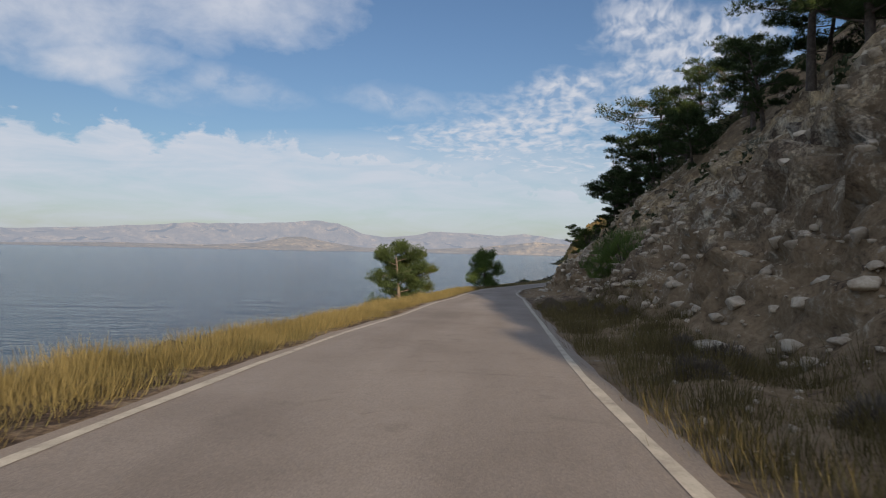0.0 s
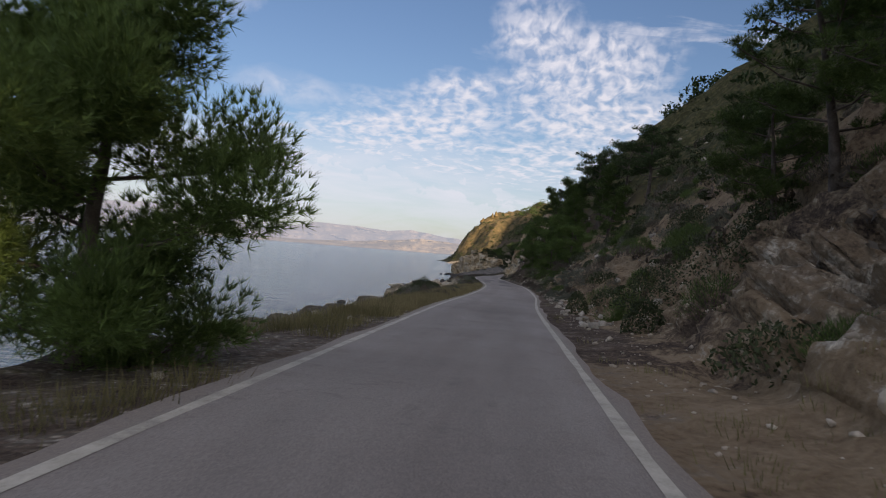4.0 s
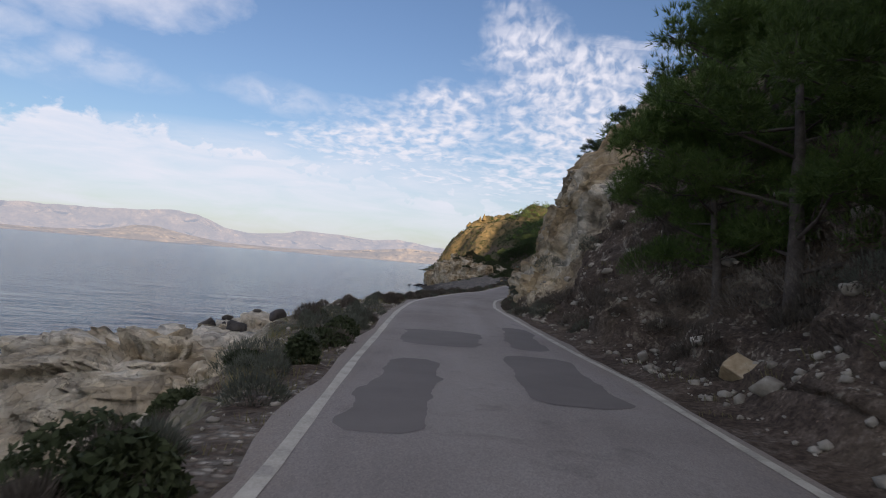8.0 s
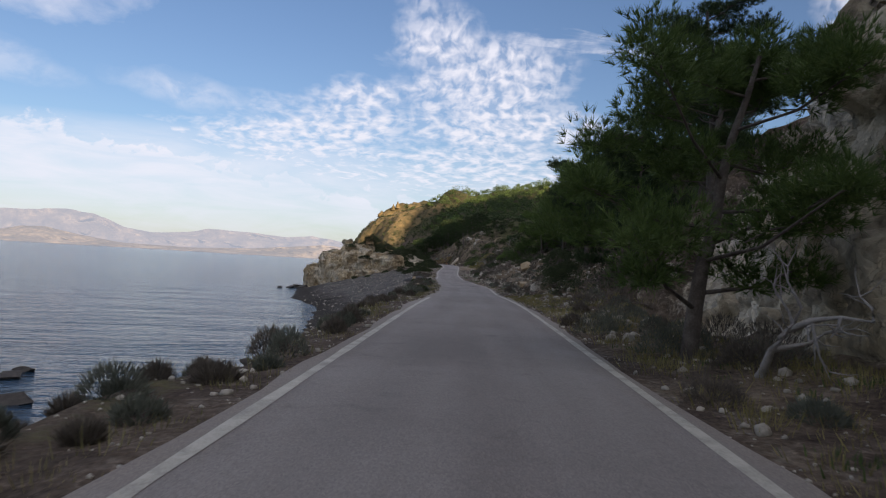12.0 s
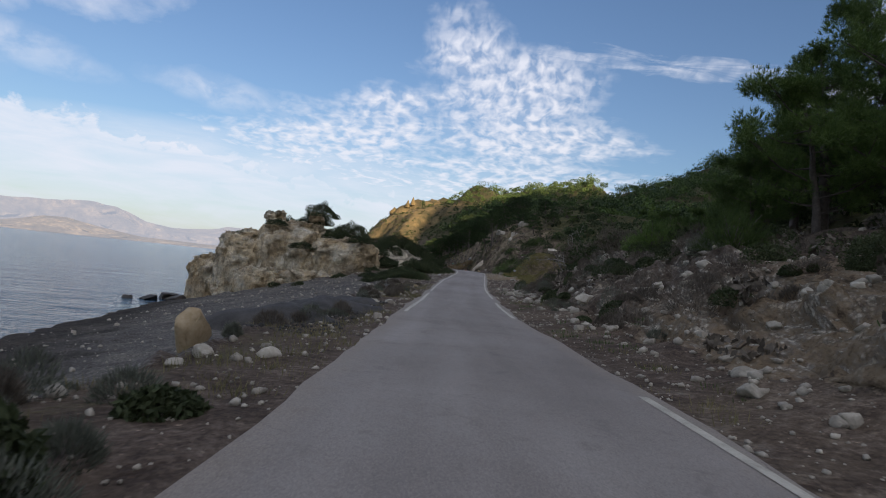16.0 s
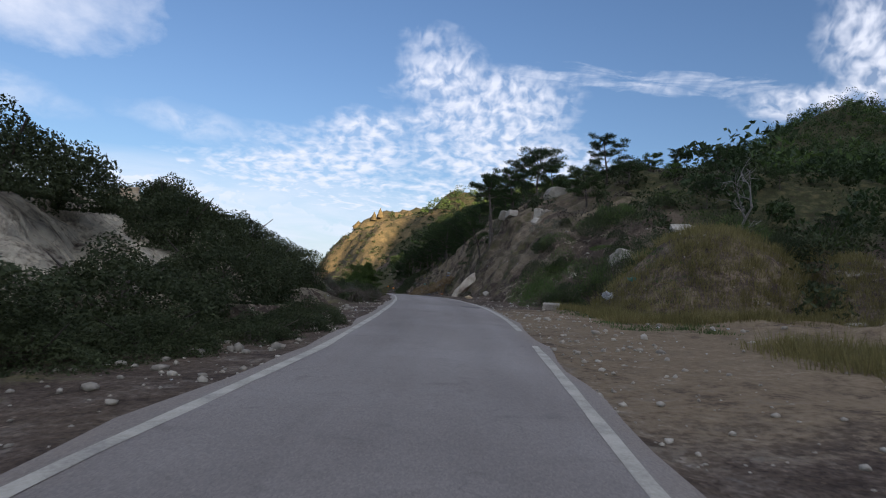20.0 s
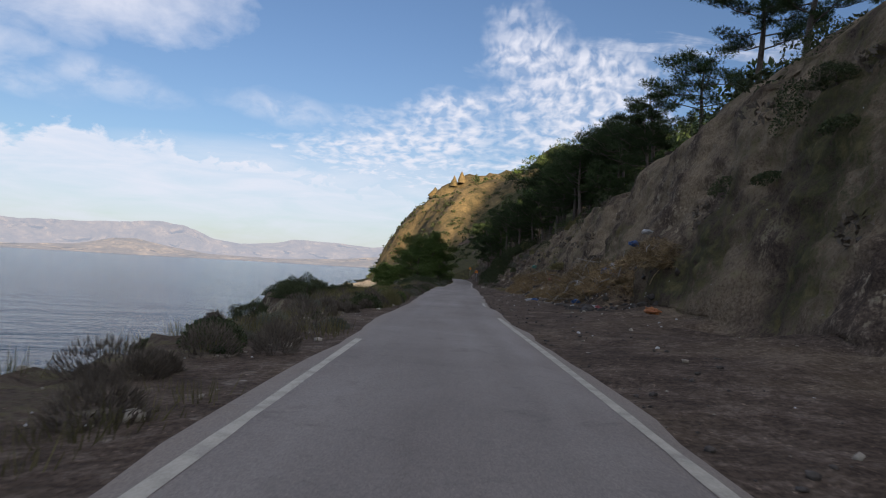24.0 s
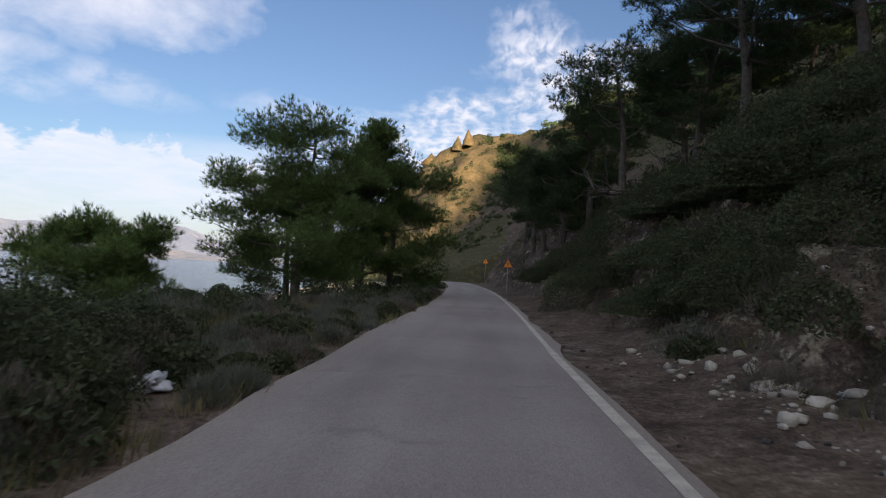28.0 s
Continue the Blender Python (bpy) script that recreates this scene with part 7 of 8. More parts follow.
rubble("slope_stones", 1200, 100, 184, right_band(0.9, 6, 1.2), 0.03, 0.24, M_STONE, "pale stones along the foot of the slope", 204)
rubble("seaward_stones", 1100, 78, 258, left_band(0.5, 5.5), 0.025, 0.14, M_STONE, "loose stones on the seaward verge", 205)
rubble("shingle_stones", 1800, 176, 208, left_band(0.9, 5), 0.025, 0.11, M_STONE, "grey stones on the narrow shingle", 226)
rubble("shore_stones", 900, 176, 262, left_band(3.2, 12.5), 0.08, 0.55, M_STONE_DARK, "dark stones along the water", 206)
rubble("cliff_foot_stones", 600, 184, 258, right_band(0.6, 3.2), 0.03, 0.22, M_STONE, "stones fallen at the foot of the cliffs", 207)
rubble("beach_stones", 2600, 256, 372, left_band(4, 22, 1.2), 0.03, 0.20, M_STONE, "grey stones on the shingle beach", 208)
rubble("bank_stones", 3400, 258, 350, right_band(1.4, 8.5), 0.03, 0.26, M_STONE, "angular stones in the rubble bank", 209)
rubble("verge_stones", 800, 300, 402, left_band(0.5, 5), 0.03, 0.18, M_STONE, "stones along the road's edge", 210)
rubble("dark_verge_stones", 700, 330, 352, right_band(0.8, 8), 0.03, 0.22, M_STONE, "pale stones on dark earth under the wood", 225)
rubble("clearing_stones", 900, 348, 410, right_band(0.8, 11), 0.02, 0.16, M_STONE, "stones on the dirt clearing", 211)
rubble("cut_stones", 420, 404, 540, right_band(0.7, 9), 0.015, 0.09, M_STONE, "stones at the foot of the earth cut", 212)
rubble("sea_edge_stones", 500, 404, 560, left_band(0.5, 4), 0.03, 0.16, M_STONE, "stones on the verge above the sea", 213)
rubble("seaward_bank_stones", 1700, 184, 262, left_band(0.9, 6.5), 0.025, 0.12, M_STONE, "pale stones heaped along the seaward bank", 227)
rubble("beach_bank_stones", 420, 262, 330, left_band(2.0, 5.6), 0.03, 0.26, M_STONE, "pale stones in the bank above the beach", 228)
rubble("roadside_grit", 3200, 180, 400, right_band(0.2, 2.4, 1.4), 0.018, 0.085, M_STONE, "grit along the edge of the asphalt", 221)
rubble("seaside_grit", 3600, 100, 400, left_band(0.2, 2.2, 1.4), 0.018, 0.085, M_STONE, "grit along the seaward edge of the asphalt", 222)
rubble("last_grit", 1900, 400, 552, right_band(0.2, 3.0, 1.3), 0.015, 0.07, M_STONE_DARK, "grit along the last stretch of road", 223)
rubble("rubble_by_thicket", 520, 531, 541, right_band(1.3, 5.5), 0.025, 0.18, M_STONE, "pale broken stones below the thicket", 224, 2)
rubble("hillside_rocks", 500, 68, 350, right_band(6, 24), 0.06, 0.4, M_STONE, "rock outcrops on the hillside", 214, 2, 1.3)

BOULDERS = [(13.5, 4.5, 0.5, M_STONE, "pale boulder on the grassy verge"), (54, 5.4, 0.32, M_STONE, "pale block on the talus"), (34, 6.4, 0.6, M_STONE, "grey boulder at the foot of the talus"), (36, 5.6, 0.45, M_STONE, "grey boulder at the foot of the talus"),
            (46, 3.4, 0.22, M_STONE, "small white stone by the road"), (48, 3.8, 0.26, M_STONE, "small pale stone by the road"), (75, 4.2, 0.45, M_STONE, "pale limestone block on the slide"), (76, 5.2, 0.45, M_STONE, "pale limestone block on the slide"), (75.5, 4.7, 0.35, M_STONE, "pale limestone block on the slide"),
            (81, 6.6, 1.0, M_STONE_OCHRE, "large ochre block at the top of the slide"), (84, 7.6, 0.9, M_STONE_OCHRE, "large ochre block at the top of the slide"), (68, 4.0, 0.5, M_STONE, "broken pale boulder by the road"), (66.5, 4.4, 0.42, M_STONE, "broken pale boulder by the road"), (69.5, 4.6, 0.55, M_STONE, "broken pale boulder by the road"),
            (166, 4.4, 0.45, M_STONE_OCHRE, "ochre boulder under the young pines"), (139, 7.0, 0.7, M_STONE, "grey rock standing out of the slope"), (136, 8.0, 0.6, M_STONE, "grey rock standing out of the slope")]
BOULDERS2 = [(270, 5.8, 0.75, M_STONE, "grey boulder on the rubble bank"), (280, 6.0, 1.0, M_STONE_OCHRE, "broad ochre boulder on the rubble bank"), (300, 8.4, 1.1, M_STONE_OCHRE, "broad ochre slab on the rubble bank"), (294, -8.6, 0.6, M_STONE, "grey boulder on the beach"), (279, -3.1, 0.45, M_STONE_OCHRE, "ochre stone beside the road"),
             (288, -4.4, 0.42, M_STONE_OCHRE, "ochre boulder above the beach"), (291, -4.6, 0.4, M_STONE, "pale boulder above the beach"), (283, -5.0, 0.55, M_STONE, "pale boulder above the beach"), (320, -3.4, 0.32, M_STONE, "pale stone beside the road"), (321, -2.9, 0.25, M_STONE, "pale stone beside the road"),
             (340, -3.4, 0.24, M_STONE_OCHRE, "ochre stone beside the road"), (321, 4.6, 0.45, M_STONE, "grey boulder in the bank"), (326, 6.4, 0.5, M_STONE, "grey boulder in the bank"), (331, 7.2, 0.55, M_STONE, "pale rock at the top of the bank"), (346, 5.0, 0.4, M_STONE, "pale stone on dark earth"), (371, 4.6, 0.45, M_STONE, "pale stone at the clearing's edge")]
BOULDERS3 = [(400, 10.2, 1.3, M_STONE, "white rock behind the grass mound"), (401, 13.4, 1.1, M_STONE, "white rock behind the grass mound"), (386, 12.6, 0.8, M_STONE, "white rock beside the grass mound"), (395, 5.2, 0.55, M_STONE, "broad grey stone by the road"), (401, 6.6, 0.6, M_STONE, "upright white rock below the scrub"), (398, 14.4, 1.2, M_STONE, "white rock among the scrub"), (407, -9.4, 1.0, M_STONE, "pale boulder above the lay-by"), (408, -3.0, 0.24, M_STONE, "small white stone beside the road"),
             (412, 4.8, 0.35, M_STONE, "pale stone at the foot of the cut"), (414, 3.9, 0.4, M_STONE_OCHRE, "ochre stone at the foot of the cut"), (421, 10.2, 0.8, M_STONE, "rounded grey boulder on the cut's edge"), (424, 11.2, 1.0, M_STONE, "rounded grey boulder on the cut's edge"), (428, 13.5, 1.6, M_STONE, "long grey outcrop above the cut"), (432, 9.6, 1.0, M_STONE, "grey outcrop above the cut"),
             (429, 9.6, 0.8, M_STONE, "grey outcrop above the cut"), (542, 5.4, 0.7, M_STONE_OCHRE, "upright ochre stone by the road"), (543, 6.2, 0.5, M_STONE, "pale stone by the road"), (490, 6.4, 0.45, M_STONE, "grey stone beside the dumped branches"), (386, -9.6, 1.1, M_STONE_OCHRE, "upright pale rock among the scrub"), (383, -12.5, 1.3, M_STONE, "pale rock among the scrub"), (400, -7.2, 1.0, M_STONE, "pale rock among the scrub")]
_rocks = [rock_shape(300 + k, 4, 10, 0.07) for k in range(9)]
for i, (s, u, z, mat, words) in enumerate(BOULDERS + BOULDERS2 + BOULDERS3):
    v, f = _rocks[i % 9]
    ob = mesh_object("boulder", v * z * np.array([1, rng.uniform(0.7, 1), rng.uniform(0.6, 0.85)]), f, mat)
    put(ob, s, u, -0.12 * z, rng.uniform(0, 360))
    tagged(ob, words, "boulder", "roadside boulders")
v, f = rock_shape(555, 3, 26, 0.05)
v = v * np.array([0.42, 0.28, 0.6])
v[:, :2] *= 1 - 0.45 * np.clip(v[:, 2:], 0, 1)
ob = mesh_object("pointed_stone", v, f, M_STONE_OCHRE)
put(ob, 306, -4.6, -0.35, 30, tilt=8)
tagged(ob, "pointed pale stone standing above the beach", "boulder", "roadside boulders")
for i, (s, u, z) in enumerate(((367, -31.5, 1.5), (365.5, -33.8, 1.2), (364.5, -35.6, 0.9), (369, -33, 1.7), (241, -16.3, 1.5), (236.5, -19.1, 0.9), (234, -16.4, 0.7), (255, -21.5, 0.9), (213, -19.8, 1.5), (215.5, -18.9, 1.0), (227, -19.5, 0.8), (250, -18.2, 1.1), (257, -22, 0.6), (187.5, -23.6, 0.9), (231, -16.0, 0.6), (222, -17, 0.5))):
    v, f = _rocks[(i * 2) % 9]
    ob = mesh_object("sea_rock", v * z * np.array([1.05, 0.8, 0.48]), f, M_STONE_DARK)
    p = place(s, u)
    ob.matrix_world = Matrix.Translation((p[0], p[1], SEA_Z + 0.06 * z)) @ pose(0, 0, 0, rng.uniform(-14, 18), rng.uniform(-12, 20), rng.uniform(0, 360))
    tagged(ob, "dark wet rock standing out of the shallows", "rock", "rocks in the sea")

# ---- marks on the road ----
def quad_strip(name, s0, s1, u0, u1, lift, mat, seed, label, category):
    """A flat patch on the asphalt with an uneven outline."""
    r = np.random.default_rng(seed)
    n = 40
    ss = np.linspace(s0, s1, n)
    end = np.minimum(1, np.minimum(np.arange(n), np.arange(n)[::-1]) / 2.5)
    a = u0 + 0.10 * fbm(np.stack([ss * 1.5, 0 * ss, 0 * ss + seed], -1), 4, seed) + (1 - end) * 0.25 * (u1 - u0)
    b = u1 + 0.10 * fbm(np.stack([ss * 1.5, 0 * ss + 9, 0 * ss + seed], -1), 4, seed) - (1 - end) * 0.25 * (u1 - u0)
    l, rt = table(EDGES, ss)
    u = np.stack([a, (a + b) / 2, b], -1)
    f = np.clip((u - l[:, None]) / (rt - l)[:, None], 0, 1)
    v = place(np.repeat(ss, 3), u.ravel(), (0.03 * (1 - (2 * f - 1) ** 2)).ravel() + lift)
    ob = mesh_object(name, v, grid_faces(n, 3)[:, ::-1], mat, True)
    tagged(ob, label, category, kind="structure")


for i, (a, b, u0, u1) in enumerate(((161.5, 166.5, -0.9, -0.1), (168.5, 171.5, -1.0, 0.6), (163.5, 168.0, 1.0, 2.2), (169, 174, 1.2, 1.9), (149, 153, 0.4, 1.6), (284, 287, 1.6, 2.4), (392, 394, 1.2, 1.9))):
    quad_strip("asphalt_patch", a, b, u0, u1, 0.005, M_PATCH, 600 + i, "darker repair patch in the asphalt", "road repair")

# heaps of dark millings left on the seaward verge
M_TAR = material("asphalt_millings", [(0.03, 0.027, 0.024), (0.06, 0.054, 0.048), (0.10, 0.09, 0.08)], 2.0, 0.9, 0.9, 14.0, bump_dist=0.05)
for s_, u_, r_, h_ in ((311.5, -4.6, 1.8, 0.12), (316, -4.1, 2.0, 0.15), (319.5, -3.8, 1.4, 0.1)):
    o = mound("asphalt_mound", s_, u_, r_, h_, int(s_), "low heap of dark asphalt millings on the verge")
    o.data.materials.clear()
    o.data.materials.append(M_TAR)

rubble("millings", 2600, 308, 322, left_band(0.9, 3.4), 0.015, 0.09, M_TAR, "loose dark asphalt millings on the verge", 994)


def flat_bars(s, u, turn):
    """White survey marks: a thin line with two hooks."""
    bm = bmesh.new()
    for x0, x1, y0, y1 in ((-0.42, 0.42, 0.0, 0.035), (-0.22, -0.17, -0.42, 0.0), (0.12, 0.17, -0.42, 0.0), (-0.22, -0.05, -0.42, -0.37), (0.12, 0.29, -0.42, -0.37)):
        vs = [bm.verts.new((x, y, 0)) for x, y in ((x0, y0), (x1, y0), (x1, y1), (x0, y1))]
        bm.faces.new(vs)
    me = bpy.data.meshes.new("survey_mark")
    bm.to_mesh(me)
    bm.free()
    me.materials.append(M_LINE)
    ob = new("survey_mark", me)
    p = place(s, u, 0.036)
    ob.matrix_world = Matrix.Translation(tuple(p)) @ pose(0, 0, 0, 0, 0, turn)
    tagged(ob, "white painted survey mark on the asphalt", "road marking")


flat_bars(74.5, -1.7, -8)
flat_bars(72.5, 0.75, -8)


# ---- small built things ----
def plain(name, colour, rough=0.6, metal=0.0):
    return material(name, [tuple(c * 0.8 for c in colour), colour], 6.0, rough, 0.1, 6.0, metal)


M_STEEL = plain("galvanised_steel", (0.35, 0.35, 0.34), 0.45, 0.8)
M_SIGN_RED = plain("sign_red", (0.75, 0.10, 0.03), 0.45)
M_SIGN_YELLOW = plain("sign_yellow", (0.85, 0.38, 0.04), 0.45)
M_BLACK = plain("black_paint", (0.02, 0.02, 0.02), 0.6)


def prism(pts, depth):
    bm = bmesh.new()
    a = [bm.verts.new((x, -depth / 2, z)) for x, z in pts]
    b = [bm.verts.new((x, depth / 2, z)) for x, z in pts]
    bm.faces.new(a)
    bm.faces.new(b[::-1])
    for i in range(len(pts)):
        j = (i + 1) % len(pts)
        bm.faces.new((a[j], a[i], b[i], b[j]))
    me = bpy.data.meshes.new("plate")
    bm.to_mesh(me)
    bm.free()
    return me


def warning_sign(s, u, height):
    root = empty("warning_sign")
    pv, pf = tubes([[((0, 0, -0.4), 0.03), ((0, 0, height), 0.03)]], 8)
    part("post", mesh_object("post", pv, pf, M_STEEL, True), root)
    for nm, r_, d, y, mat in (("red_border", 0.46, 0.012, -0.045, M_SIGN_RED), ("yellow_face", 0.36, 0.012, -0.055, M_SIGN_YELLOW)):
        me = prism([(math.cos(a) * r_, height - 0.25 + math.sin(a) * r_) for a in (math.pi / 2, math.pi / 2 + 2.0944, math.pi / 2 + 4.18879)], d)
        me.materials.append(mat)
        o = new(nm, me)
        o.location.y = y
        o.parent = root
        plate = o
    me = prism([(-0.03, height - 0.38), (0.03, height - 0.38), (0.05, height - 0.08), (-0.05, height - 0.08)], 0.01)
    me.materials.append(M_BLACK)
    o = new("symbol", me)
    o.location.y = -0.011
    o.parent = plate
    p, _ = drop(s, u)
    root.matrix_world = Matrix.Translation(p) @ pose(0, 0, 0, 0, 0, -12)
    tagged(root, "triangular red and yellow warning sign on a steel post", "road sign", "warning signs")


warning_sign(584, 2.6, 2.4)
warning_sign(622, 3.6, 2.6)

# numbered marker stone on the talus
slab = new("marker_stone")
v, f = rock_shape(77, 3, 12, 0.04)
face = mesh_object("slab", v * np.array([0.42, 0.16, 0.5]), f, M_STONE)
part("slab", face, slab)
tx = bpy.data.curves.new("number", "FONT")
tx.body = "10"
tx.size, tx.extrude, tx.align_x, tx.align_y = 0.34, 0.004, "CENTER", "CENTER"
txo = new("number", tx)
dg = bpy.context.evaluated_depsgraph_get()
me = bpy.data.meshes.new_from_object(txo.evaluated_get(dg))
bpy.data.objects.remove(txo)
me.materials.clear()
me.materials.append(M_BLACK)
o = new("painted_number", me)
o.matrix_basis = pose(0, -0.135, 0.05, 90, 0, 0)
o.parent = slab
put(slab, 59, 6.5, -0.1, -18, 1.15)
slab.matrix_world = slab.matrix_world @ pose(0, 0, 0, -38, 0, 0) @ pose(0, 0, 0, 0, -32, 0)
tagged(slab, "pale slab with a black painted number on the talus", "marker stone")

# pale leaning slab in the earth cut
v, f = rock_shape(91, 4, 14, 0.05)
v = v * np.array([0.55, 0.45, 1.95])
lean_slab = mesh_object("leaning_slab", v * (1 + 0.22 * fbm(v * 1.3, 4, 77))[:, None], f, M_STONE_TAN)
p, _ = drop(428, 5.2)
lean_slab.matrix_world = Matrix.Translation(p + Vector((0, 0, 1.1))) @ pose(0, 0, 0, 0, 42, -14)
tagged(lean_slab, "long pale limestone slab leaning on the earth cut", "rock")

# ---- dead wood ----
def dead_tree(h, seed, mat, spread=0.9, lean=(0, 0)):
    r = np.random.default_rng(seed)
    paths = []

    def grow(p, d, length, rad, depth):
        pts = [(p.copy(), rad)]
        q = p.copy()
        for i in range(3):
            d = (d + Vector(r.normal(0, 0.22, 3).tolist())).normalized()
            q = q + d * length / 3
            pts.append((q.copy(), rad * (1 - 0.25 * (i + 1))))
        paths.append(pts)
        if depth:
            for _ in range(3 if depth > 1 else 4):
                nd = (d + Vector((r.normal(0, spread), r.normal(0, spread), r.normal(0.15, spread * 0.5)))).normalized()
                k = r.integers(1, 4)
                grow(pts[k][0], nd, length * r.uniform(0.5, 0.8), rad * 0.5, depth - 1)
    grow(Vector((0, 0, -0.2)), Vector((lean[0], lean[1], 1)).normalized(), h * 0.45, 0.03 * h, 3)
    v, f = tubes(paths, 5)
    return mesh_object("dead_tree", v, f, mat, True)


for i, (s, u, h, lean, words) in enumerate(((339, 6.4, 3.6, (-0.7, -0.5), "grey leafless tree hanging over the bank"), (347, 10.5, 3.0, (0, 0), "grey leafless tree at the edge of the wood"), (400, 16, 4.5, (0.1, 0), "bare pale tree among the scrub"), (405, 19, 4.2, (0, 0.1), "bare pale tree among the scrub"),
                                            (396, 22, 4.4, (0, 0), "bare pale tree among the scrub"), (556, 7.0, 6.5, (-1.2, -0.6), "bare trunk leaning out of the thicket"), (232, 4.2, 3.2, (-0.8, -0.9), "bare branches at the foot of the grey cliff"), (520, 11, 3.6, (-0.6, 0), "bare leaning tree on the hillside"))):
    o = dead_tree(h, 800 + i, M_BARK if s > 500 else M_DEADWOOD, 0.7, lean)
    put(o, s, u, 0.1)
    tagged(o, words, "dead tree", "dead trees")
over = pine(5.0, 1.9, 350, M_PINE, lean=(-0.5, -0.35), bare=0.35, tufts=2200, flat=0.5, fine=0.85)
put(over, 97, 7.6, 0.3)
tagged(over, "pine leaning out over the bend", "tree")

# ---- dumped rubbish ----
M_BAG = {"blue": plain("blue_plastic", (0.05, 0.11, 0.26), 0.4), "white": plain("white_plastic", (0.5, 0.5, 0.49), 0.4), "orange": plain("orange_plastic", (0.42, 0.16, 0.06), 0.4), "red": plain("red_plastic", (0.32, 0.07, 0.07), 0.4), "green": plain("green_plastic", (0.10, 0.26, 0.19), 0.4), "black": plain("black_plastic", (0.015, 0.015, 0.018), 0.35)}


def crumple(name, size, seed, mat, label, category, s, u, group, lift=0.0):
    v, f = unit_sphere(4)
    n1 = fbm(v * 1.7 + seed, 2, seed)
    fold = np.abs(fbm(v * 3.4 + seed * 1.7, 3, seed + 7))
    bl, gr = blocks(v * 2.2 + seed, seed)
    w = v * (0.9 + 0.45 * n1 - 0.55 * fold + 0.14 * bl)[:, None] * np.array([1, 0.75, 0.55]) * size
    o = mesh_object(name, w, f, mat)
    put(o, s, u, -0.25 * size - lift, rng.uniform(0, 360))
    tagged(o, label, category, group)


heap_pts = []
for i in range(30):
    colour = ["blue", "white", "white", "orange", "red", "green", "black", "white"][i % 8]
    s, u = rng.uniform(468, 522), rng.uniform(5.6, 8.6)
    crumple("rubbish_bag", rng.uniform(0.12, 0.3), 900 + i, M_BAG[colour], "crumpled " + colour + " plastic bag on the dumped heap", "plastic bag", s, u, "dumped bags")
for i, (s, u, c, z) in enumerate(((463.5, 6.9, "orange", 0.3), (474, 5.9, "blue", 0.26), (473, 5.4, "red", 0.16), (480, 4.1, "white", 0.2), (481, 4.6, "blue", 0.22), (472.6, 5.5, "white", 0.16), (517, 8.6, "green", 0.42), (512, 7.4, "blue", 0.25),
                                  (392, 6.8, "white", 0.35), (391, 7.4, "green", 0.2), (391, -5.4, "blue", 0.18), (519, -4.2, "white", 0.2), (535, -3.4, "white", 0.25), (537, 4.6, "white", 0.18), (370, -3.6, "white", 0.2), (285, -6.2, "white", 0.16), (359, 5.2, "green", 0.2))):
    crumple("rubbish_bag", z, 950 + i, M_BAG[c], "crumpled " + c + " plastic bag lying by the road", "plastic bag", s, u, "stray bags")
M_STRAW = material("dead_fronds", [(0.09, 0.06, 0.033), (0.20, 0.138, 0.068), (0.36, 0.265, 0.14)], 2.0, 0.9, 0, 8.0, random_tint=0.5)


def frond_heap(s, u, r_, h, n, seed):
    """A heap of cut branches and dead fronds."""
    r = np.random.default_rng(seed)
    root = empty("branch_heap")
    a, q = r.uniform(0, 2 * np.pi, n), np.sqrt(r.random(n))
    base = np.stack([np.cos(a) * q * r_, np.sin(a) * q * r_, h * (1 - q ** 2) * r.uniform(0.3, 1, n)], -1)
    d = np.stack([np.cos(a + r.normal(0, 1, n)), np.sin(a + r.normal(0, 1, n)), r.normal(0.12, 0.6, n)], -1)
    clump = r.integers(0, 40, n)
    d += r.normal(0, 0.8, (40, 3))[clump] * np.array([1, 1, 0.5])
    v, f = blades(base, d, 0.36, 0.022, r)
    part("dead_foliage", mesh_object("dead_foliage", v, f, M_STRAW), root)
    for i in range(12):
        j = r.integers(n)
        p0 = Vector(base[j].tolist())
        d0 = Vector(d[j].tolist()).normalized()
        bv, bf = tubes([[(p0 - d0 * 0.6, 0.03), (p0 + Vector(r.normal(0, 0.06, 3).tolist()), 0.026), (p0 + d0 * 0.7, 0.012)]], 6)
        part("branch", mesh_object("branch", bv, bf, M_DEADWOOD, True), root)
    put(root, s, u, 0.1, r.uniform(0, 360))
    tagged(root, "heap of cut branches and dead brown fronds", "branch heap", "dumped branches")


for i, (s, u, r_, h) in enumerate(((472, 7.4, 1.6, 1.1), (476, 6.8, 1.8, 1.2), (479, 7.8, 1.7, 1.1), (484, 6.2, 1.5, 0.8), (489, 7.0, 1.8, 1.1), (493, 6.6, 1.8, 1.0), (497, 7.2, 1.5, 0.9), (468, 8.2, 1.4, 0.9), (503, 7.4, 1.4, 0.7), (499, 5.9, 1.5, 1.0), (501.5, 6.2, 1.6, 1.0), (496, 6.0, 1.5, 1.0), (487, 8.2, 1.6, 1.0), (505, 6.4, 1.2, 0.7), (510, 7.6, 1.4, 0.8), (515, 8.0, 1.5, 0.9), (519, 7.4, 1.2, 0.7))):
    frond_heap(s, u, 1.15 * r_, (1.45 if s < 482 else 1.1) * h, 4200, 970 + i)
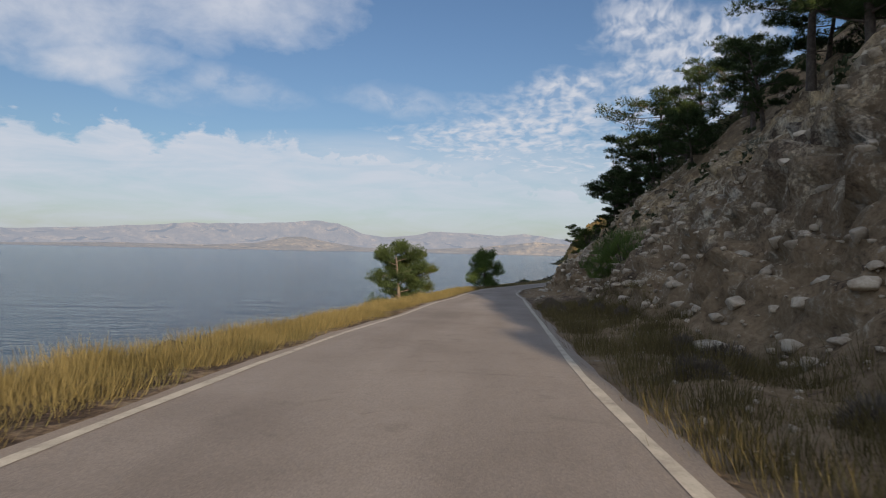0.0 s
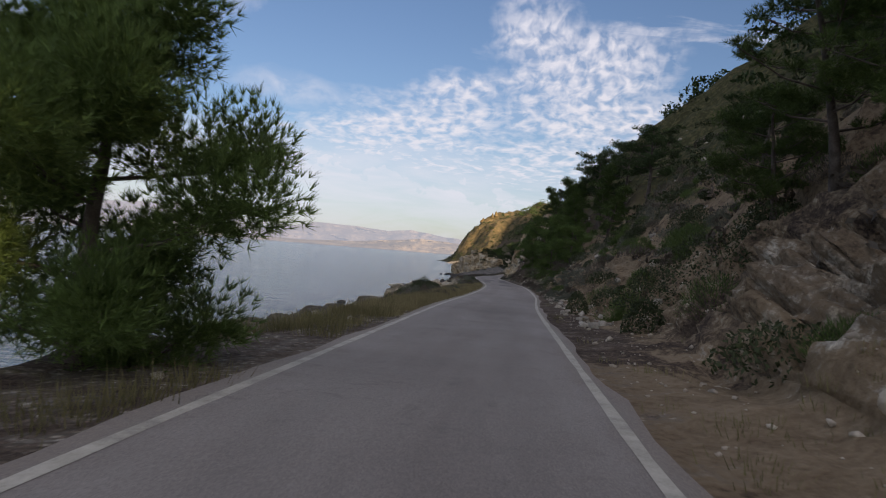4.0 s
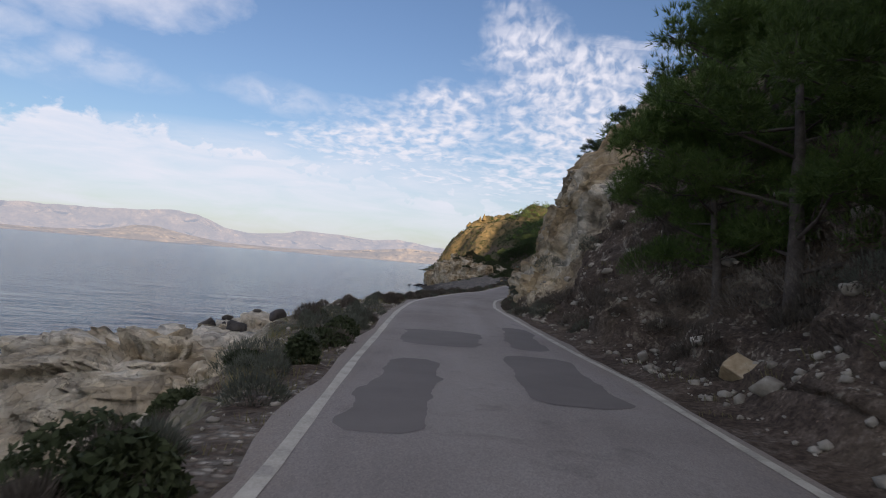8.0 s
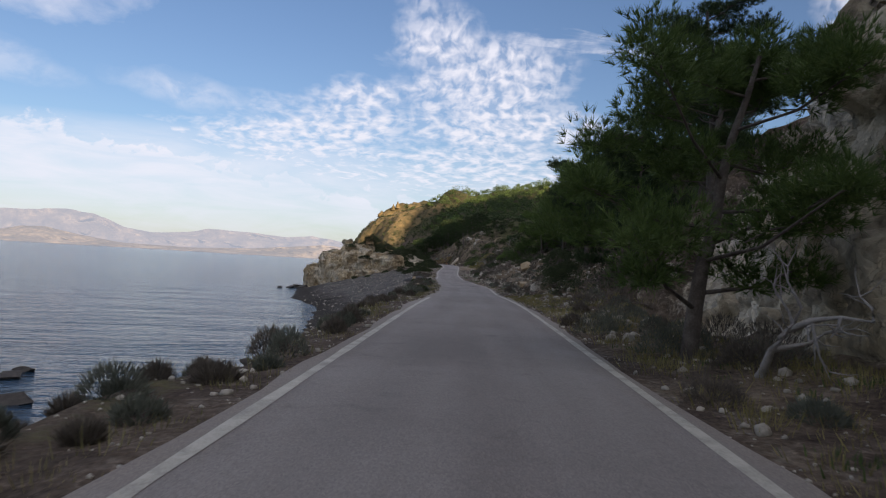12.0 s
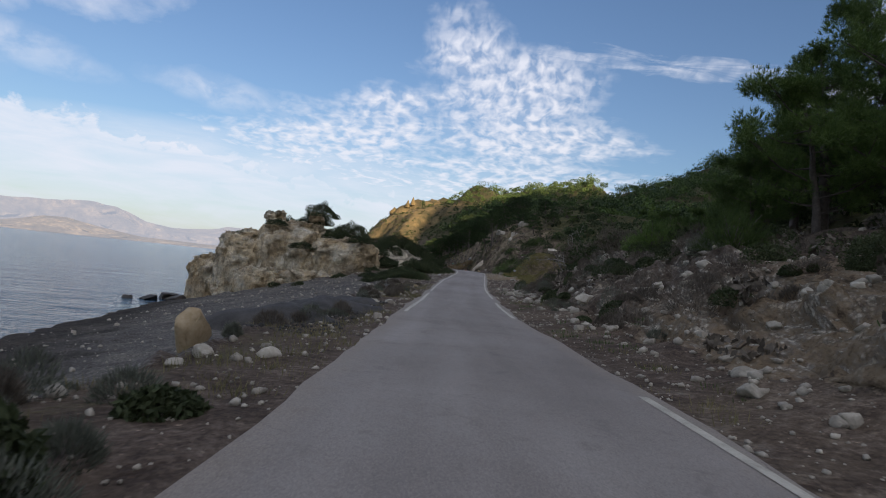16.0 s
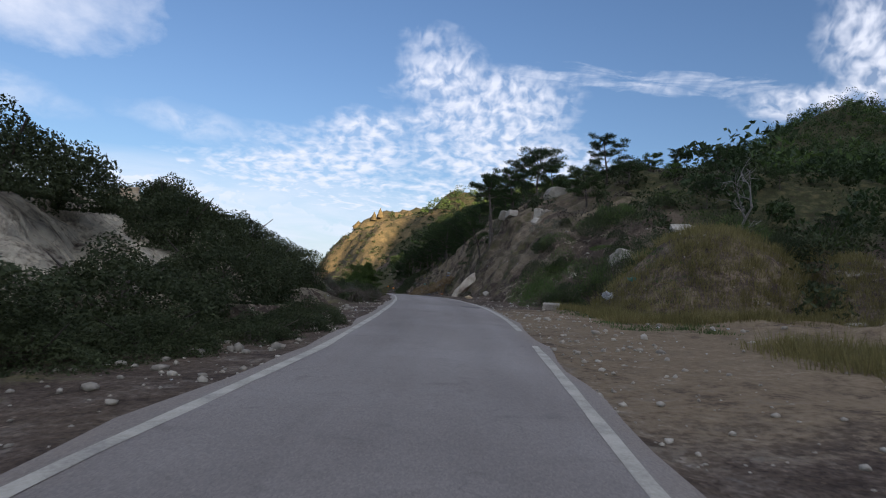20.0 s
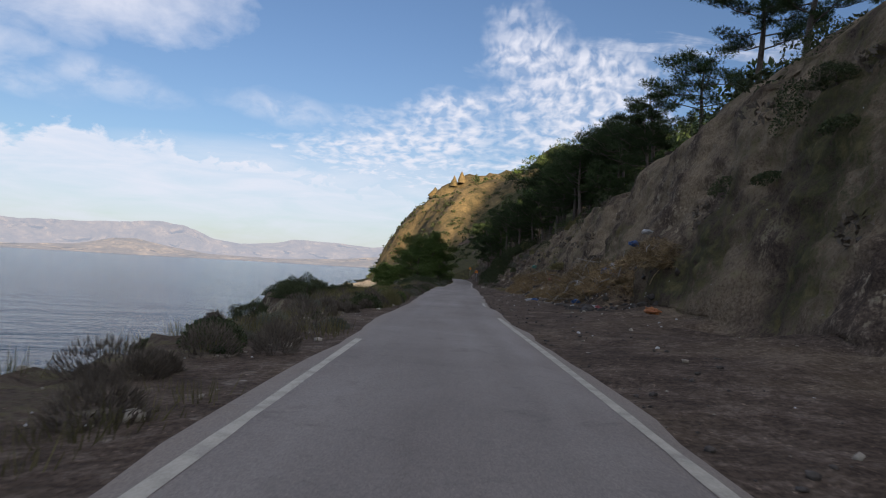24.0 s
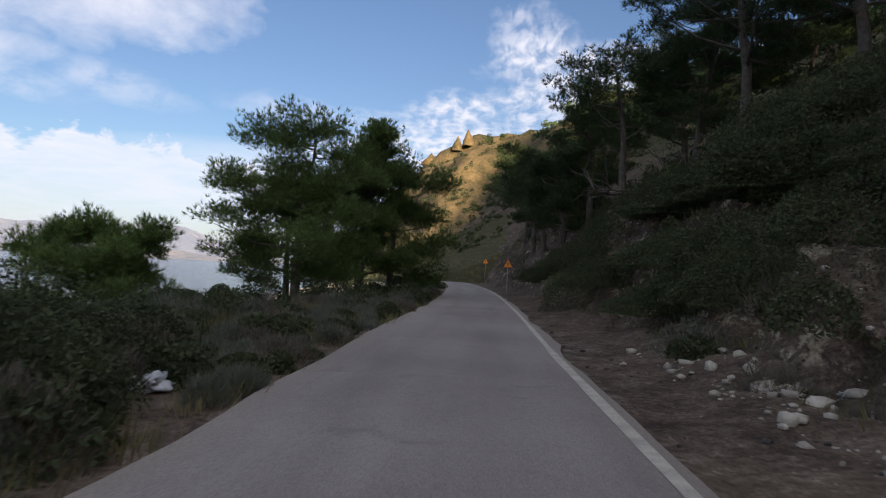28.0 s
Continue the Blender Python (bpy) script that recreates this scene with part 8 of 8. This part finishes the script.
for i, (s, u, c, z, up) in enumerate(((475, 7.6, "blue", 0.24, 1.35), (474.6, 7.9, "white", 0.2, 1.4), (475.4, 7.2, "white", 0.26, 1.05), (474.2, 8.2, "red", 0.17, 1.3), (476.2, 7.4, "white", 0.15, 1.3), (473.6, 8.6, "blue", 0.2, 1.2),
                                      (475.8, 8.0, "orange", 0.22, 1.6), (476, 6.4, "white", 0.18, 0.95), (470.5, 8.4, "white", 0.16, 0.9), (489, 6.2, "white", 0.2, 0.7), (493, 5.9, "white", 0.18, 0.6), (485, 5.6, "white", 0.17, 0.5))):
    crumple("rubbish_bag", 1.5 * z, 1500 + i, M_BAG[c], "crumpled " + c + " plastic bag on top of the branch heap", "plastic bag", s, u, "bags on the heap", up)


def palm_frond(s, u, lift, turn, tilt, seed):
    """A dry fan of narrow leaves on a stalk."""
    r = np.random.default_rng(seed)
    root = empty("palm_frond")
    for k in range(17):
        a = math.radians(-72 + 9 * k)
        n = 0.62 + 0.1 * r.random()
        x, y = math.sin(a), math.cos(a)
        w = 0.022
        vv = np.array([(0, 0, 0), (x * n * 0.5 - y * w, y * n * 0.5 + x * w, 0.05), (x * n * 0.5 + y * w, y * n * 0.5 - x * w, 0.02), (x * n, y * n, -0.08 - 0.08 * r.random()), (x * n * 0.5, y * n * 0.5, -0.005)])
        part("leaf", mesh_object("leaf", vv, np.array([(0, 2, 1), (1, 2, 3), (0, 1, 4), (0, 4, 2), (1, 3, 4), (4, 3, 2)]), M_DRY_LEAF), root)
    bv, bf = tubes([[(Vector((0, -0.8, -0.1)), 0.02), (Vector((0, -0.4, 0.02)), 0.018), (Vector((0, 0.02, 0)), 0.012)]], 6)
    part("stalk", mesh_object("stalk", bv, bf, M_DRY_LEAF, True), root)
    put(root, s, u, -lift, turn, 1.0, None, tilt)
    tagged(root, "dry straw-coloured palm frond thrown on the heap", "palm frond", "palm fronds")


M_DRY_LEAF = material("dry_palm", [(0.2, 0.14, 0.07), (0.3, 0.22, 0.12), (0.4, 0.31, 0.18)], 3.0, 0.85, 0, 8.0, random_tint=0.3)
for i, (s, u, up, turn, tilt) in enumerate(((469.2, 7.0, 0.95, 175, 50), (474.2, 5.6, 0.35, 130, 20), (472.2, 6.0, 0.5, 215, 35), (486, 5.7, 0.5, 160, 30), (478.5, 6.2, 0.8, 100, 25), (466.8, 8.0, 0.8, 200, 45))):
    palm_frond(s, u, up, turn, tilt, 1600 + i)
M_CLOTH = material("dirty_cloth", [(0.12, 0.105, 0.09), (0.22, 0.2, 0.175), (0.34, 0.32, 0.29)], 6.0, 0.9, 0.6, 12.0)
p0 = drop(475.5, 5.0)[0]
p1 = drop(477, 7.6)[0]
pts = []
for k in range(46):
    f_ = k / 45
    q = p0.lerp(p1, f_)
    pts.append((Vector((q.x + 0.09 * math.sin(11 * f_), q.y + 0.07 * math.sin(17 * f_ + 1), q.z + 0.1 + 1.0 * math.sin(2.3 * f_) + 0.05 * math.sin(21 * f_))), 0.05 + 0.012 * math.sin(31 * f_) + 0.012 * math.sin(53 * f_)))
cv, cf = tubes([pts], 8)
cloth = mesh_object("twisted_sheet", cv, cf, M_CLOTH, True)
tagged(cloth, "long dirty white sheet twisted over the branch heap", "cloth")
rubble("dump_rubble", 2000, 466, 524, right_band(3.4, 7.5), 0.03, 0.24, M_STONE_DARK, "dark broken rubble round the dumped heaps", 992)
rubble("dump_stones", 260, 466, 526, right_band(3.0, 7.5), 0.02, 0.12, M_STONE, "pale stones among the dumped rubble", 993)
M_LITTER = plain("pale_litter", (0.6, 0.6, 0.58), 0.5)
rubble("litter_scraps", 380, 366, 545, right_band(1.2, 8.5), 0.02, 0.07, M_LITTER, "pale scraps of litter scattered on the earth", 990)
rubble("dump_scraps", 520, 467, 522, right_band(3.6, 6.6), 0.02, 0.09, M_LITTER, "pale scraps of plastic and paper over the dumped heaps", 995)
rubble("litter_scraps_sea", 160, 366, 545, left_band(0.6, 3.0), 0.02, 0.06, M_LITTER, "pale scraps of litter along the verge", 991)
grass("low_mound_grass", 34000, 364, 379, 1, 4.0, 12.0, 0.45, 0.008, M_OLIVE_GRASS, "dry grass over the low mound", 95, 0.5, -0.5)
grass("mound_grass", 60000, 385, 397, 1, 3.2, 13.5, 0.42, 0.008, M_OLIVE_GRASS, "dry yellow grass over the earth mounds", 91, 0.5, -0.7)
